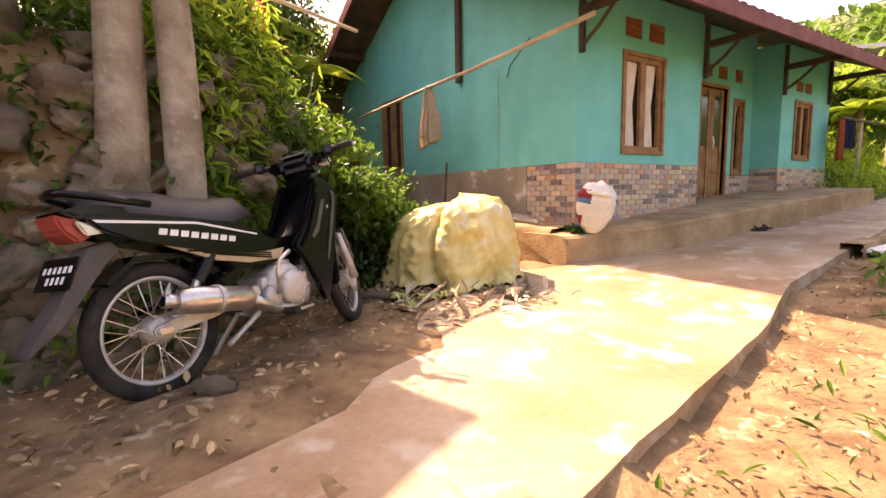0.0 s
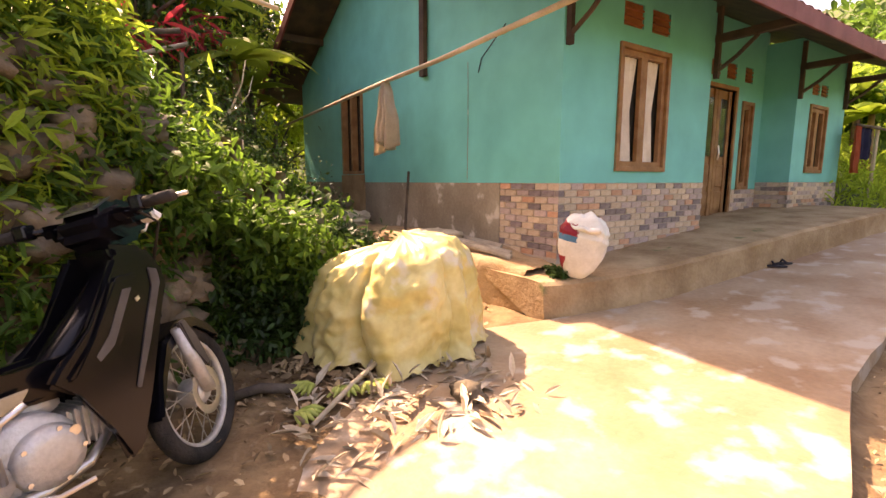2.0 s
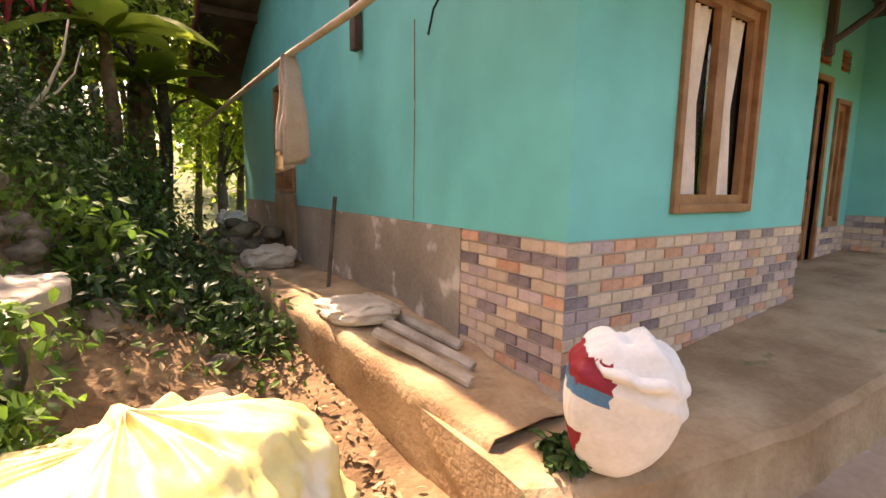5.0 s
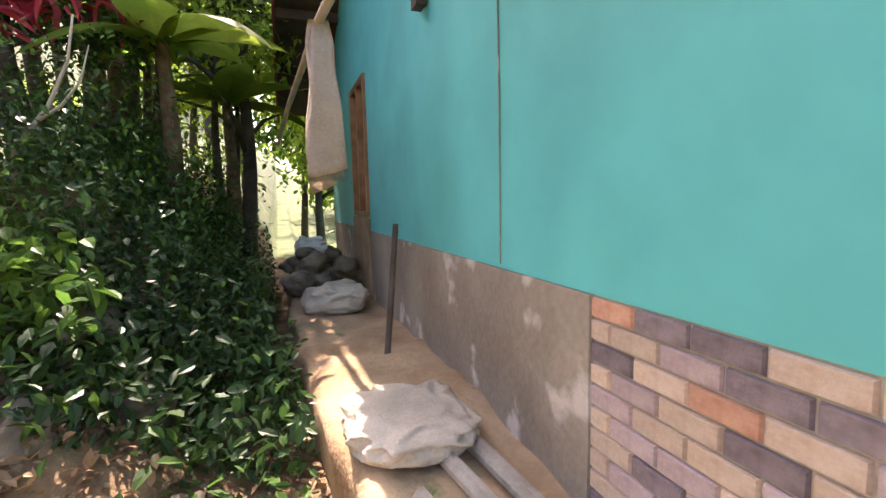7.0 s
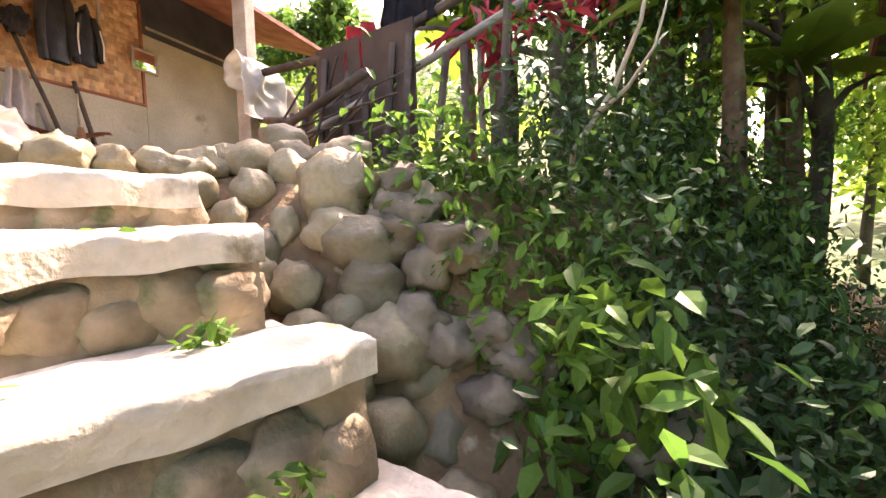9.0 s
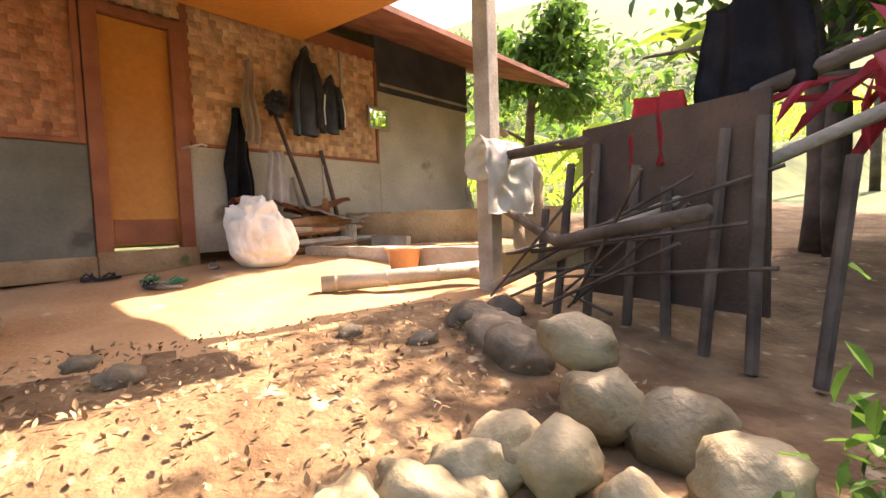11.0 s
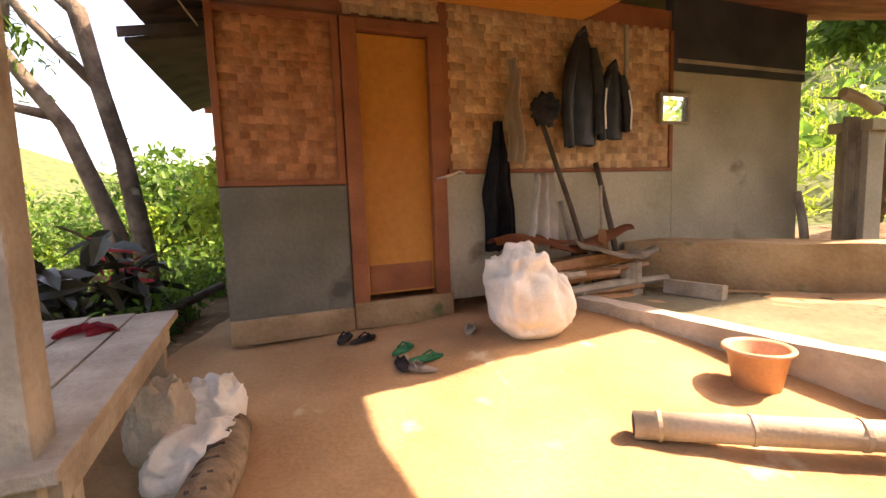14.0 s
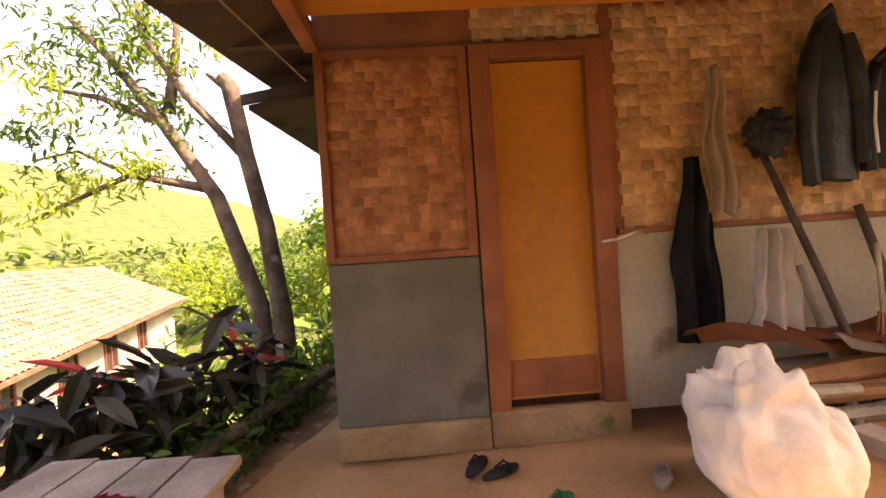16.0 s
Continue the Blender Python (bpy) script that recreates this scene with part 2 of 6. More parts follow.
def prism(points, a, b, axis="y", bm=None, bevel=0.0):
    """A polygon in the plane across axis, drawn out from a to b."""
    bm = bm or bmesh.new()
    def at(p, d):
        return {"x": (d, p[0], p[1]), "y": (p[0], d, p[1]), "z": (p[0], p[1], d)}[axis]
    lo, hi = [bm.verts.new(at(p, a)) for p in points], [bm.verts.new(at(p, b)) for p in points]
    faces = [bm.faces.new(lo), bm.faces.new(hi)]
    for i in range(len(points)):
        j = (i + 1) % len(points)
        faces.append(bm.faces.new((lo[i], lo[j], hi[j], hi[i])))
    if bevel:
        bmesh.ops.bevel(bm, geom=list({e for f in faces for e in f.edges}), offset=bevel, segments=2, affect="EDGES")
    return bm


def tube(points, radius, n=10, bm=None, flat=1.0):
    """A round bar along points; radius one number or one each."""
    bm = bm or bmesh.new()
    pts = [Vector(p) for p in points]
    rad = radius if isinstance(radius, (list, tuple)) else [radius] * len(pts)
    rings, side = [], None
    for i, p in enumerate(pts):
        d = (pts[min(i + 1, len(pts) - 1)] - pts[max(i - 1, 0)]).normalized()
        if side is None:
            side = d.orthogonal().normalized()
        side = (side - d * side.dot(d)).normalized()
        up = d.cross(side)
        rings.append([bm.verts.new(p + (side * math.cos(2 * math.pi * k / n) + up * math.sin(2 * math.pi * k / n) * flat) * rad[i]) for k in range(n)])
    for a, b in zip(rings, rings[1:]):
        for k in range(n):
            bm.faces.new((a[k], a[(k + 1) % n], b[(k + 1) % n], b[k]))
    bm.faces.new(rings[0]), bm.faces.new(rings[-1])
    return bm


def ring(center, r, w, axis="y", n=40, k=10, squash=1.0, bm=None):
    bm = bm or bmesh.new()
    loops = []
    for i in range(n):
        a = 2 * math.pi * i / n
        row = []
        for j in range(k):
            b = 2 * math.pi * j / k
            rr, s = r + w * math.cos(b), w * squash * math.sin(b)
            row.append(bm.verts.new((center[0] + rr * math.cos(a), center[1] + s, center[2] + rr * math.sin(a))))
        loops.append(row)
    for i in range(n):
        for j in range(k):
            bm.faces.new((loops[i][j], loops[(i + 1) % n][j], loops[(i + 1) % n][(j + 1) % k], loops[i][(j + 1) % k]))
    return bm


def blob(center, size, seed=0, rough=0.25, freq=1.4, sub=3, flat=None, bm=None):
    """A lumpy closed form: stones, sacks."""
    bm = bm or bmesh.new()
    made = bmesh.ops.create_icosphere(bm, subdivisions=sub, radius=1.0)["verts"]
    for v in made:
        d = v.co.normalized()
        k = 1 + rough * noise.noise(d * freq + Vector((seed * 7.3, seed * 3.1, seed))) + rough * 0.4 * noise.noise(d * freq * 2.7 + Vector((seed, 9, 4)))
        v.co = Vector((d.x * size[0] * k, d.y * size[1] * k, d.z * size[2] * k))
        if flat is not None:
            v.co.z = max(v.co.z, flat)
        v.co += Vector(center)
    return bm


def sheet(fn, nu, nv, thick=0.0, bm=None):
    """A sheet of points fn(u, v), u and v from 0 to 1."""
    bm = bm or bmesh.new()
    g = [[bm.verts.new(fn(i / nu, j / nv)) for j in range(nv + 1)] for i in range(nu + 1)]
    faces = [bm.faces.new((g[i][j], g[i + 1][j], g[i + 1][j + 1], g[i][j + 1])) for i in range(nu) for j in range(nv)]
    if thick:
        bmesh.ops.solidify(bm, geom=faces, thickness=thick)
    return bm


LEAF = np.array([(0, 0, 0), (0.24, 0.35, 0.06), (0, 0.45, -0.02), (-0.24, 0.35, 0.06), (0.17, 0.75, 0.0), (-0.17, 0.75, 0.0), (0, 1, -0.12)])
LEAF_F = np.array([(0, 1, 2), (0, 2, 3), (1, 4, 2), (2, 5, 3), (2, 4, 6), (2, 6, 5)])


def leaves(name, places, size, material, seed=1, droop=0.4, narrow=1.0, parent=None, label="", category="", kind="stuff"):
    """Many small leaves, one at each of the places (n x 3)."""
    rng = np.random.default_rng(seed)
    n = len(places)
    yaw, tilt, roll = rng.uniform(0, 2 * np.pi, n), rng.normal(-droop, 0.6, n), rng.normal(0, 0.5, n)
    s = size * rng.uniform(0.55, 1.35, n)
    v = LEAF[None] * np.array([narrow, 1, 1]) * s[:, None, None]
    cr, sr = np.cos(roll)[:, None], np.sin(roll)[:, None]
    x, y, z = v[..., 0] * cr + v[..., 2] * sr, v[..., 1], v[..., 2] * cr - v[..., 0] * sr
    ct, st = np.cos(tilt)[:, None], np.sin(tilt)[:, None]
    y, z = y * ct - z * st, y * st + z * ct
    cy, sy = np.cos(yaw)[:, None], np.sin(yaw)[:, None]
    co = np.stack([x * cy - y * sy, x * sy + y * cy, z], -1) + np.asarray(places)[:, None]
    f = (LEAF_F[None] + 7 * np.arange(n)[:, None, None]).reshape(-1, 3)
    me = bpy.data.meshes.new(name)
    me.from_pydata(co.reshape(-1, 3).tolist(), [], f.tolist())
    me.materials.append(material)
    ob = new(name, me)
    ob.parent = parent
    return tagged(ob, label, category, "", kind if parent is None else "")


def cloud(center, size, n, seed, clumps=14):
    """Places in a ragged crown of clumps."""
    rng = np.random.default_rng(seed)
    c = rng.normal(0, 0.5, (clumps, 3)) * np.array(size)
    pick = rng.integers(0, clumps, n)
    return np.asarray(center) + c[pick] + rng.normal(0, 0.22, (n, 3)) * np.array(size)


# ---- the lie of the land ----
def road_z(x):
    return float(np.interp(x, [-30, 3, 10, 16, 40], [0.36, 0.36, 0.92, 1.35, 2.4]))


def smooth(a):
    a = min(max(a, 0.0), 1.0)
    return a * a * (3 - 2 * a)


def land(x, y):
    low = road_z(x)
    if x < 4.3 and y > 4.9:
        low += min((y - 4.9) * 0.5, 0.72) * (0.35 + 0.65 * smooth((3.5 - x) / 0.8)) * smooth((4.35 - x) / 0.3)
    if x < 1.6:
        low += 0.03 * smooth((y - (1.95 + 0.35 * max(x, -1))) / 0.5)
    yb = float(np.interp(x, [-12, -8, -2, 0, 1, 1.7, 2.1], [1.2, 1.9, 3.0, 3.45, 4.2, 5.0, 5.8]))
    xb = float(np.interp(y, [0, 5, 5.6, 6.6, 7.2, 9, 14], [2.15, 2.15, 2.3, 2.3, 3.0, 3.3, 3.4]))
    inside = min((y - yb) / 0.75, (xb - x) / 1.45)
    high = 2.29 + 0.09 * smooth((0.8 - x) / 0.6) + 0.1 * smooth((y - 5) / 3) * smooth(-x / 2) + 0.16 * smooth((-1.2 - x) / 2)
    z = low + (high - low) * smooth(inside)
    if y > 7.6 and x < 3.4:
        z += 0.06 * min(y - 7.6, 20) * smooth((y - 7.6) / 4)
    if x < -3 and y > 10.5:
        rise = max(0.0, math.hypot(x + 2, y - 8) - 4.5) * 0.16
        z += (math.floor(rise / 0.7) * 0.7 + 0.7 * smooth((rise % 0.7) / 0.7 * 2.2 - 1.2)) * smooth((-3 - x) / 2)
    if x > 11.5 and y > 3.2:
        z += 1.3 * smooth((y - 3.4 - 0.1 * (x - 11.5)) / 3.0) * smooth((x - 11.5) / 2)
    if x < -7 or y < -8:
        z -= 1.2 * smooth((-x - 7) / 5) * smooth((3.5 - y) / 3)
    far = math.hypot(x - 2, y - 4)
    if far > 22:
        z += 0.34 * (far - 22) * smooth((far - 22) / 20) * (0.6 + 0.4 * math.sin(math.atan2(y, x) * 3 + 1))
    if y < road_edge(x):
        z -= 0.07
    z += 0.03 * noise.noise((x * 2.1, y * 2.1, 0)) + 0.018 * noise.noise((x * 7, y * 7, 2))
    return z


def road_edge(x):
    return float(np.interp(x, [-8, 0.9, 3.17, 4.49, 9.85, 16, 30], [-1.6, 1.14, 1.62, 1.98, 2.43, 2.8, 3.5]))


def spread(lo, hi, mid_lo, mid_hi, step, grow=1.22):
    v = list(np.arange(mid_lo, mid_hi, step))
    s = step
    while v[-1] < hi:
        s *= grow
        v.append(v[-1] + s)
    s = step
    while v[0] > lo:
        s *= grow
        v.insert(0, v[0] - s)
    return v


xs, ys = spread(-90, 90, -8, 12, 0.13), spread(-70, 90, -1, 11, 0.13)
gm = bpy.data.meshes.new("ground")
nx, ny = len(xs), len(ys)
gm.from_pydata([(x, y, land(x, y)) for x in xs for y in ys], [], [(i * ny + j, (i + 1) * ny + j, (i + 1) * ny + j + 1, i * ny + j + 1) for i in range(nx - 1) for j in range(ny - 1)])
for m in (M_SOIL, M_YARD, M_GRASS):
    gm.materials.append(m)
kinds = []
for i in range(nx - 1):
    for j in range(ny - 1):
        x, y = xs[i], ys[j]
        off = (x + 2.86) * 0.944 + (y - 4.61) * 0.33
        edge = float(np.interp(y, [4.6, 5.7, 6.3, 7.2, 9], [-0.3, -0.55, -0.6, -0.85, -0.9])) + 0.12 * noise.noise((x * 3, y * 3, 5))
        kinds.append(1 if (x < edge and 4.1 < y < 9.6 and x > -9) else (2 if math.hypot(x - 2, y - 4) > 12 or (x > 11.5 and y > 3.4) else 0))
gm.polygons.foreach_set("material_index", kinds)
gm.polygons.foreach_set("use_smooth", [True] * len(kinds))
tagged(new("ground", gm), "brown soil with leaf litter, packed earth yard and green slopes", "ground", "", "structure")

# ---- concrete lane ----
def lane():
    bm = bmesh.new()
    cols = []
    for i in range(90):
        x = -7 + i * 0.28
        r = road_edge(x)
        l = float(np.interp(x, [-7, -0.6, 0.6, 1.6, 3.0, 4.1, 10.4, 18], [0.2, 1.75, 2.15, 3.3, 4.4, 3.95, 3.25, 3.9]))
        row = []
        for j in range(13):
            y = r + (l - r) * j / 12
            z = road_z(x) + 0.035 + 0.008 * noise.noise((x * 2, y * 2, 3))
            if x < 1.6:
                z -= 0.02
            row.append(bm.verts.new((x, y + (0.025 * noise.noise((x * 4, j, 1)) if j == 0 else 0), z)))
        foot = bm.verts.new((x, r - 0.02, road_z(x) - 0.16))
        cols.append([foot] + row)
    for a, b in zip(cols, cols[1:]):
        for j in range(13):
            bm.faces.new((a[j], b[j], b[j + 1], a[j + 1]))
    return thing("road", bm, M_MUD, "narrow mud-stained concrete lane with a broken edge", "road", kind="structure", smooth=False)


lane()

# ---- turquoise house ----
XW, YF, YR, ZB = 4.595, 4.48, 4.99, 1.70
house = empty("house", pose(XW, YF, 0.9), "turquoise painted single-storey house with a tiled brick-pattern base and red roof", "house")
house_inv = Matrix.Translation((-XW, -YF, -0.9))


def hpart(name, bm, material, parent=house, label="", smooth=False):
    bmesh.ops.transform(bm, matrix=house_inv, verts=bm.verts)
    return part(name, bm, material, parent, label, smooth)


def wall_with_holes(axis, at, thick, a0, a1, z0, z1, holes, name, material, label=""):
    """A wall along axis with openings (a, b, lo, hi) right through it."""
    bm = bmesh.new()
    cuts_a = sorted({a0, a1, *[h[0] for h in holes], *[h[1] for h in holes]})
    cuts_z = sorted({z0, z1, *[h[2] for h in holes], *[h[3] for h in holes]})
    for p, q in zip(cuts_a, cuts_a[1:]):
        for r, s in zip(cuts_z, cuts_z[1:]):
            if any(h[0] <= p and q <= h[1] and h[2] <= r and s <= h[3] for h in holes):
                continue
            if axis == "x":
                box(p, q, at, at + thick, r, s, 0, bm)
            else:
                box(at, at + thick, p, q, r, s, 0, bm)
    bmesh.ops.remove_doubles(bm, verts=bm.verts, dist=1e-4)
    return hpart(name, bm, material, house, label)


WIN = (5.47, 6.435, 1.83, 3.22)
WIN2 = (10.68, 11.45, 1.86, 3.02)
DOOR = (8.30, 9.17, 1.13, 3.15)
SIDE = (9.42, 9.82, 1.58, 3.02)
vents = [(5.52, 5.88, 3.40, 3.66), (6.04, 6.40, 3.40, 3.66), (8.34, 8.66, 3.32, 3.56), (8.86, 9.16, 3.32, 3.56), (9.45, 9.72, 3.32, 3.56), (10.72, 11.02, 3.18, 3.38), (11.1, 11.4, 3.18, 3.38)]
LWIN = (9.25, 10.25, 1.85, 3.38)
wall_with_holes("x", YF, 0.14, XW + 0.14, 7.40, ZB, 4.0, [WIN] + vents[:2], "front_wall", M_TURQ)
wall_with_holes("x", YR, 0.14, 7.40, 10.20, ZB - 0.12, 4.2, [(DOOR[0], DOOR[1], ZB - 0.12, DOOR[3]), (SIDE[0], SIDE[1], ZB - 0.12, SIDE[3])] + vents[2:5], "porch_wall", M_TURQ)
wall_with_holes("x", YF, 0.14, 10.20, 12.3, ZB, 4.0, [WIN2] + vents[5:], "wing_wall", M_TURQ)
hpart("porch_side_wall", box(10.14, 10.198, YF, YR, ZB, 4.0), M_TURQ)
hpart("porch_side_wall", box(7.402, 7.46, YF + 0.14, YR, ZB, 4.0), M_TURQ)
wall_with_holes("y", XW, 0.14, YF, 12.6, ZB, 4.0, [LWIN], "side_wall", M_TURQ)
hpart("rear_wall", box(XW, 12.3, 12.6, 12.74, 0.6, 4.0), M_TURQ)
hpart("end_wall", box(12.16, 12.3, YF + 0.14, 12.6, 0.6, 4.0), M_TURQ)
# lower walls
hpart("cement_dado", box(XW - 0.012, XW + 0.13, 5.397, 12.6, 0.55, ZB - 0.002), M_CEMENT, house, "bare stained cement base of the wall")
for a, b, y in ((XW, 7.40, YF), (10.2, 12.3, YF)):
    hpart("tile_backing", box(a + 0.002, b, y + 0.006, y + 0.13, 0.7, ZB - 0.002), M_GROUT)
hpart("tile_backing", box(XW + 0.006, XW + 0.13, YF + 0.132, 5.395, 0.7, ZB - 0.002), M_GROUT)
hpart("tile_backing", box(7.4, DOOR[0], YR + 0.006, YR + 0.13, 0.9, ZB - 0.122), M_GROUT)
hpart("tile_backing", box(DOOR[1], 10.198, YR + 0.006, YR + 0.13, 0.9, ZB - 0.122), M_GROUT)
hpart("tile_backing", box(10.146, 10.198, YF + 0.132, YR, 0.9, ZB - 0.002), M_GROUT)


def window_unit(x0, x1, z0, z1, y, leaves_n, curtains=True):
    w = hpart("window", box(x0, x1, y + 0.10, y + 0.115, z0, z1), M_GLASS, house, "brown wooden casement window with cream curtains")
    def wp(name, bm, m, label=""):
        bmesh.ops.transform(bm, matrix=house_inv, verts=bm.verts)
        return part(name, bm, m, w, label)
    t = 0.055
    for q in ((x0, x0 + t, z0, z1), (x1 - t, x1, z0, z1), (x0 + t, x1 - t, z0, z0 + t), (x0 + t, x1 - t, z1 - t, z1)):
        wp("window_frame", box(q[0], q[1], y - 0.03, y + 0.09, q[2], q[3], 0.006), M_WOOD)
    wide = (x1 - x0 - 2 * t) / leaves_n
    for k in range(leaves_n):
        a, b = x0 + t + k * wide, x0 + t + (k + 1) * wide
        s = 0.06
        bm = box(a, a + s, y + 0.01, y + 0.06, z0 + t, z1 - t)
        box(b - s, b, y + 0.01, y + 0.06, z0 + t, z1 - t, 0, bm)
        box(a + s, b - s, y + 0.01, y + 0.06, z0 + t, z0 + t + s, 0, bm)
        box(a + s, b - s, y + 0.01, y + 0.06, z1 - t - s, z1 - t, 0, bm)
        wp("sash", bm, M_WOOD)
        if curtains:
            c0, c1, zl, zh = a + s, b - s, z0 + t + s, z1 - t - s
            def drape(u, v, c0=c0, c1=c1, zl=zl, zh=zh):
                pinch = 0.42 + 0.58 * abs(v - 0.5) * 2 if v > 0.5 else 0.42 + 0.4 * (0.5 - v) * 2
                return ((c0 + c1) / 2 + (u - 0.5) * (c1 - c0) * pinch, y + 0.075 + 0.012 * math.sin(u * 22), zl + (zh - zl) * v)
            wp("curtain", sheet(drape, 18, 14), M_CURT, "cream curtain tied in the middle")
    return w


window_unit(*WIN, YF, 2)
window_unit(*WIN2, YF, 2, False)
window_unit(SIDE[0], SIDE[1], SIDE[2], SIDE[3], YR, 1)
hpart("side_panel", box(SIDE[0], SIDE[1], YR + 0.0, YR + 0.14, ZB - 0.12, SIDE[2]), M_TURQ)
for a, b, lo, hi in vents:
    y = YR if 8 < a < 10 else YF
    v = hpart("vent", box(a, b, y + 0.02, y + 0.08, lo, hi, 0.004), M_FRAMEB, house, "small red-brown wooden vent")
    for k in range(3):
        bm = box(a + 0.02, b - 0.02, y - 0.012, y + 0.02, lo + 0.03 + k * (hi - lo - 0.04) / 3, lo + 0.05 + k * (hi - lo - 0.04) / 3)
        bmesh.ops.transform(bm, matrix=house_inv, verts=bm.verts)
        part("slat", bm, M_FRAMEB, v)
# front door, two leaves
door = hpart("door", box(DOOR[0], DOOR[1], YR + 0.07, YR + 0.11, DOOR[2], DOOR[3]), M_WOOD, house, "varnished double wooden door with glazed upper panels")
def dp(name, bm, m):
    bmesh.ops.transform(bm, matrix=house_inv, verts=bm.verts)
    part(name, bm, m, door)
for q in ((DOOR[0] - 0.06, DOOR[0]), (DOOR[1], DOOR[1] + 0.06)):
    dp("door_frame", box(q[0], q[1], YR - 0.03, YR + 0.11, DOOR[2] - 0.02, DOOR[3] + 0.06, 0.006), M_WOOD)
dp("door_frame", box(DOOR[0], DOOR[1], YR - 0.03, YR + 0.11, DOOR[3], DOOR[3] + 0.06, 0.006), M_WOOD)
half = (DOOR[1] - DOOR[0]) / 2
for k in range(2):
    a = DOOR[0] + k * half
    for lo, hi, m in ((0.12, 0.42, M_WOOD), (0.50, 0.85, M_WOOD), (0.98, 1.88, M_GLASS)):
        dp("panel", box(a + 0.11, a + half - 0.11, YR + 0.045, YR + 0.075, DOOR[2] + lo, DOOR[2] + hi, 0.012), m)
    dp("stile", box(a + 0.005, a + 0.095, YR + 0.04, YR + 0.07, DOOR[2] + 0.01, DOOR[3] - 0.01, 0.005), M_WOOD)
    dp("stile", box(a + half - 0.095, a + half - 0.005, YR + 0.04, YR + 0.07, DOOR[2] + 0.01, DOOR[3] - 0.01, 0.005), M_WOOD)
dp("door_handle", tube([(DOOR[0] + half + 0.03, YR + 0.0, 2.05), (DOOR[0] + half + 0.03, YR - 0.02, 2.15), (DOOR[0] + half + 0.03, YR, 2.28)], 0.012), M_CHROME)
# side window: frame posts and bars
lw = hpart("window", box(XW + 0.10, XW + 0.12, LWIN[0], LWIN[1], LWIN[2], LWIN[3]), M_GLASS, house, "dark window with brown wooden frame")
for q in ((LWIN[0], LWIN[0] + 0.07, LWIN[2], LWIN[3]), (LWIN[1] - 0.07, LWIN[1], LWIN[2], LWIN[3]), (LWIN[0] + 0.46, LWIN[0] + 0.53, LWIN[2], LWIN[3]), (LWIN[0] + 0.07, LWIN[1] - 0.07, LWIN[2], LWIN[2] + 0.06), (LWIN[0] + 0.07, LWIN[1] - 0.07, LWIN[3] - 0.06, LWIN[3])):
    bm = box(XW - 0.03, XW + 0.09, q[0], q[1], q[2], q[3], 0.005)
    bmesh.ops.transform(bm, matrix=house_inv, verts=bm.verts)
    part("window_frame", bm, M_WOOD, lw)
hpart("dado_panel", box(XW - 0.03, XW - 0.014, LWIN[0] - 0.05, LWIN[1] + 0.05, 0.8, LWIN[2] - 0.01), M_PLINTH)
# roof: a slope over the front and a gable end
RE, RX0, RX1, RB = 3.55, 3.75, 13.2, 13.5
RZ0, RIDGE_Y, RIDGE_Z = 3.62, 8.6, 5.9


def roof_z(y):
    return RZ0 + (RIDGE_Z - RZ0) * (1 - abs(y - RIDGE_Y) / (RIDGE_Y - RE))


def roof_sheet(y0, y1, rows):
    bm = bmesh.new()
    for k in range(rows):
        a, b = y0 + (y1 - y0) * k / rows, y0 + (y1 - y0) * (k + 1) / rows
        for i in range(38):
            x = RX0 + i * 0.25
            cells = []
            for yy, up in ((a, 0.075), (b, 0.04)):
                for c in range(5):
                    cells.append(bm.verts.new((x + c * 0.0625, yy - 0.03 * (1 if y1 > y0 else -1) * (yy == a), roof_z(yy) + up + 0.03 * math.sin(math.pi * c / 4 * 1.0) + 0.006 * noise.noise((i, k, 0)))))
            for c in range(4):
                bm.faces.new((cells[c], cells[c + 1], cells[c + 6], cells[c + 5]))
    return bm


hpart("roof", roof_sheet(RE, RIDGE_Y, 16), M_ROOF, house, "weathered red clay roof tiles")
hpart("roof", roof_sheet(RB, RIDGE_Y, 14), M_ROOF, house)
for y0, y1 in ((RE, RIDGE_Y), (RB, RIDGE_Y)):
    bm = bmesh.new()
    q = [(RX0, y0, roof_z(y0)), (RX1, y0, roof_z(y0)), (RX1, y1, roof_z(y1)), (RX0, y1, roof_z(y1))]
    lo, hi = [bm.verts.new((a, b, c - 0.03)) for a, b, c in q], [bm.verts.new((a, b, c + 0.02)) for a, b, c in q]
    bm.faces.new(lo), bm.faces.new(hi)
    for i in range(4):
        bm.faces.new((lo[i], lo[(i + 1) % 4], hi[(i + 1) % 4], hi[i]))
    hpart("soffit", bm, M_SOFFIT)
hpart("gable_wall", prism([(YF, 4.0), (12.6, 4.0), (12.6, roof_z(12.6) - 0.06), (RIDGE_Y, roof_z(RIDGE_Y) - 0.06), (YF, roof_z(YF) - 0.035)], XW, XW + 0.14, "x"), M_TURQ)
hpart("fascia", box(RX0, RX1, RE - 0.05, RE - 0.015, RZ0 - 0.13, RZ0 + 0.07, 0.005), M_FASCIA, house, "maroon fascia board")
for s0, s1 in ((RE, RIDGE_Y), (RB, RIDGE_Y)):
    hpart("barge_board", prism([(s0, roof_z(s0) - 0.17), (s1, roof_z(s1) - 0.17), (s1, roof_z(s1) + 0.06), (s0, roof_z(s0) + 0.06)], RX0 - 0.04, RX0, "x"), M_FASCIA, house, "maroon barge board")
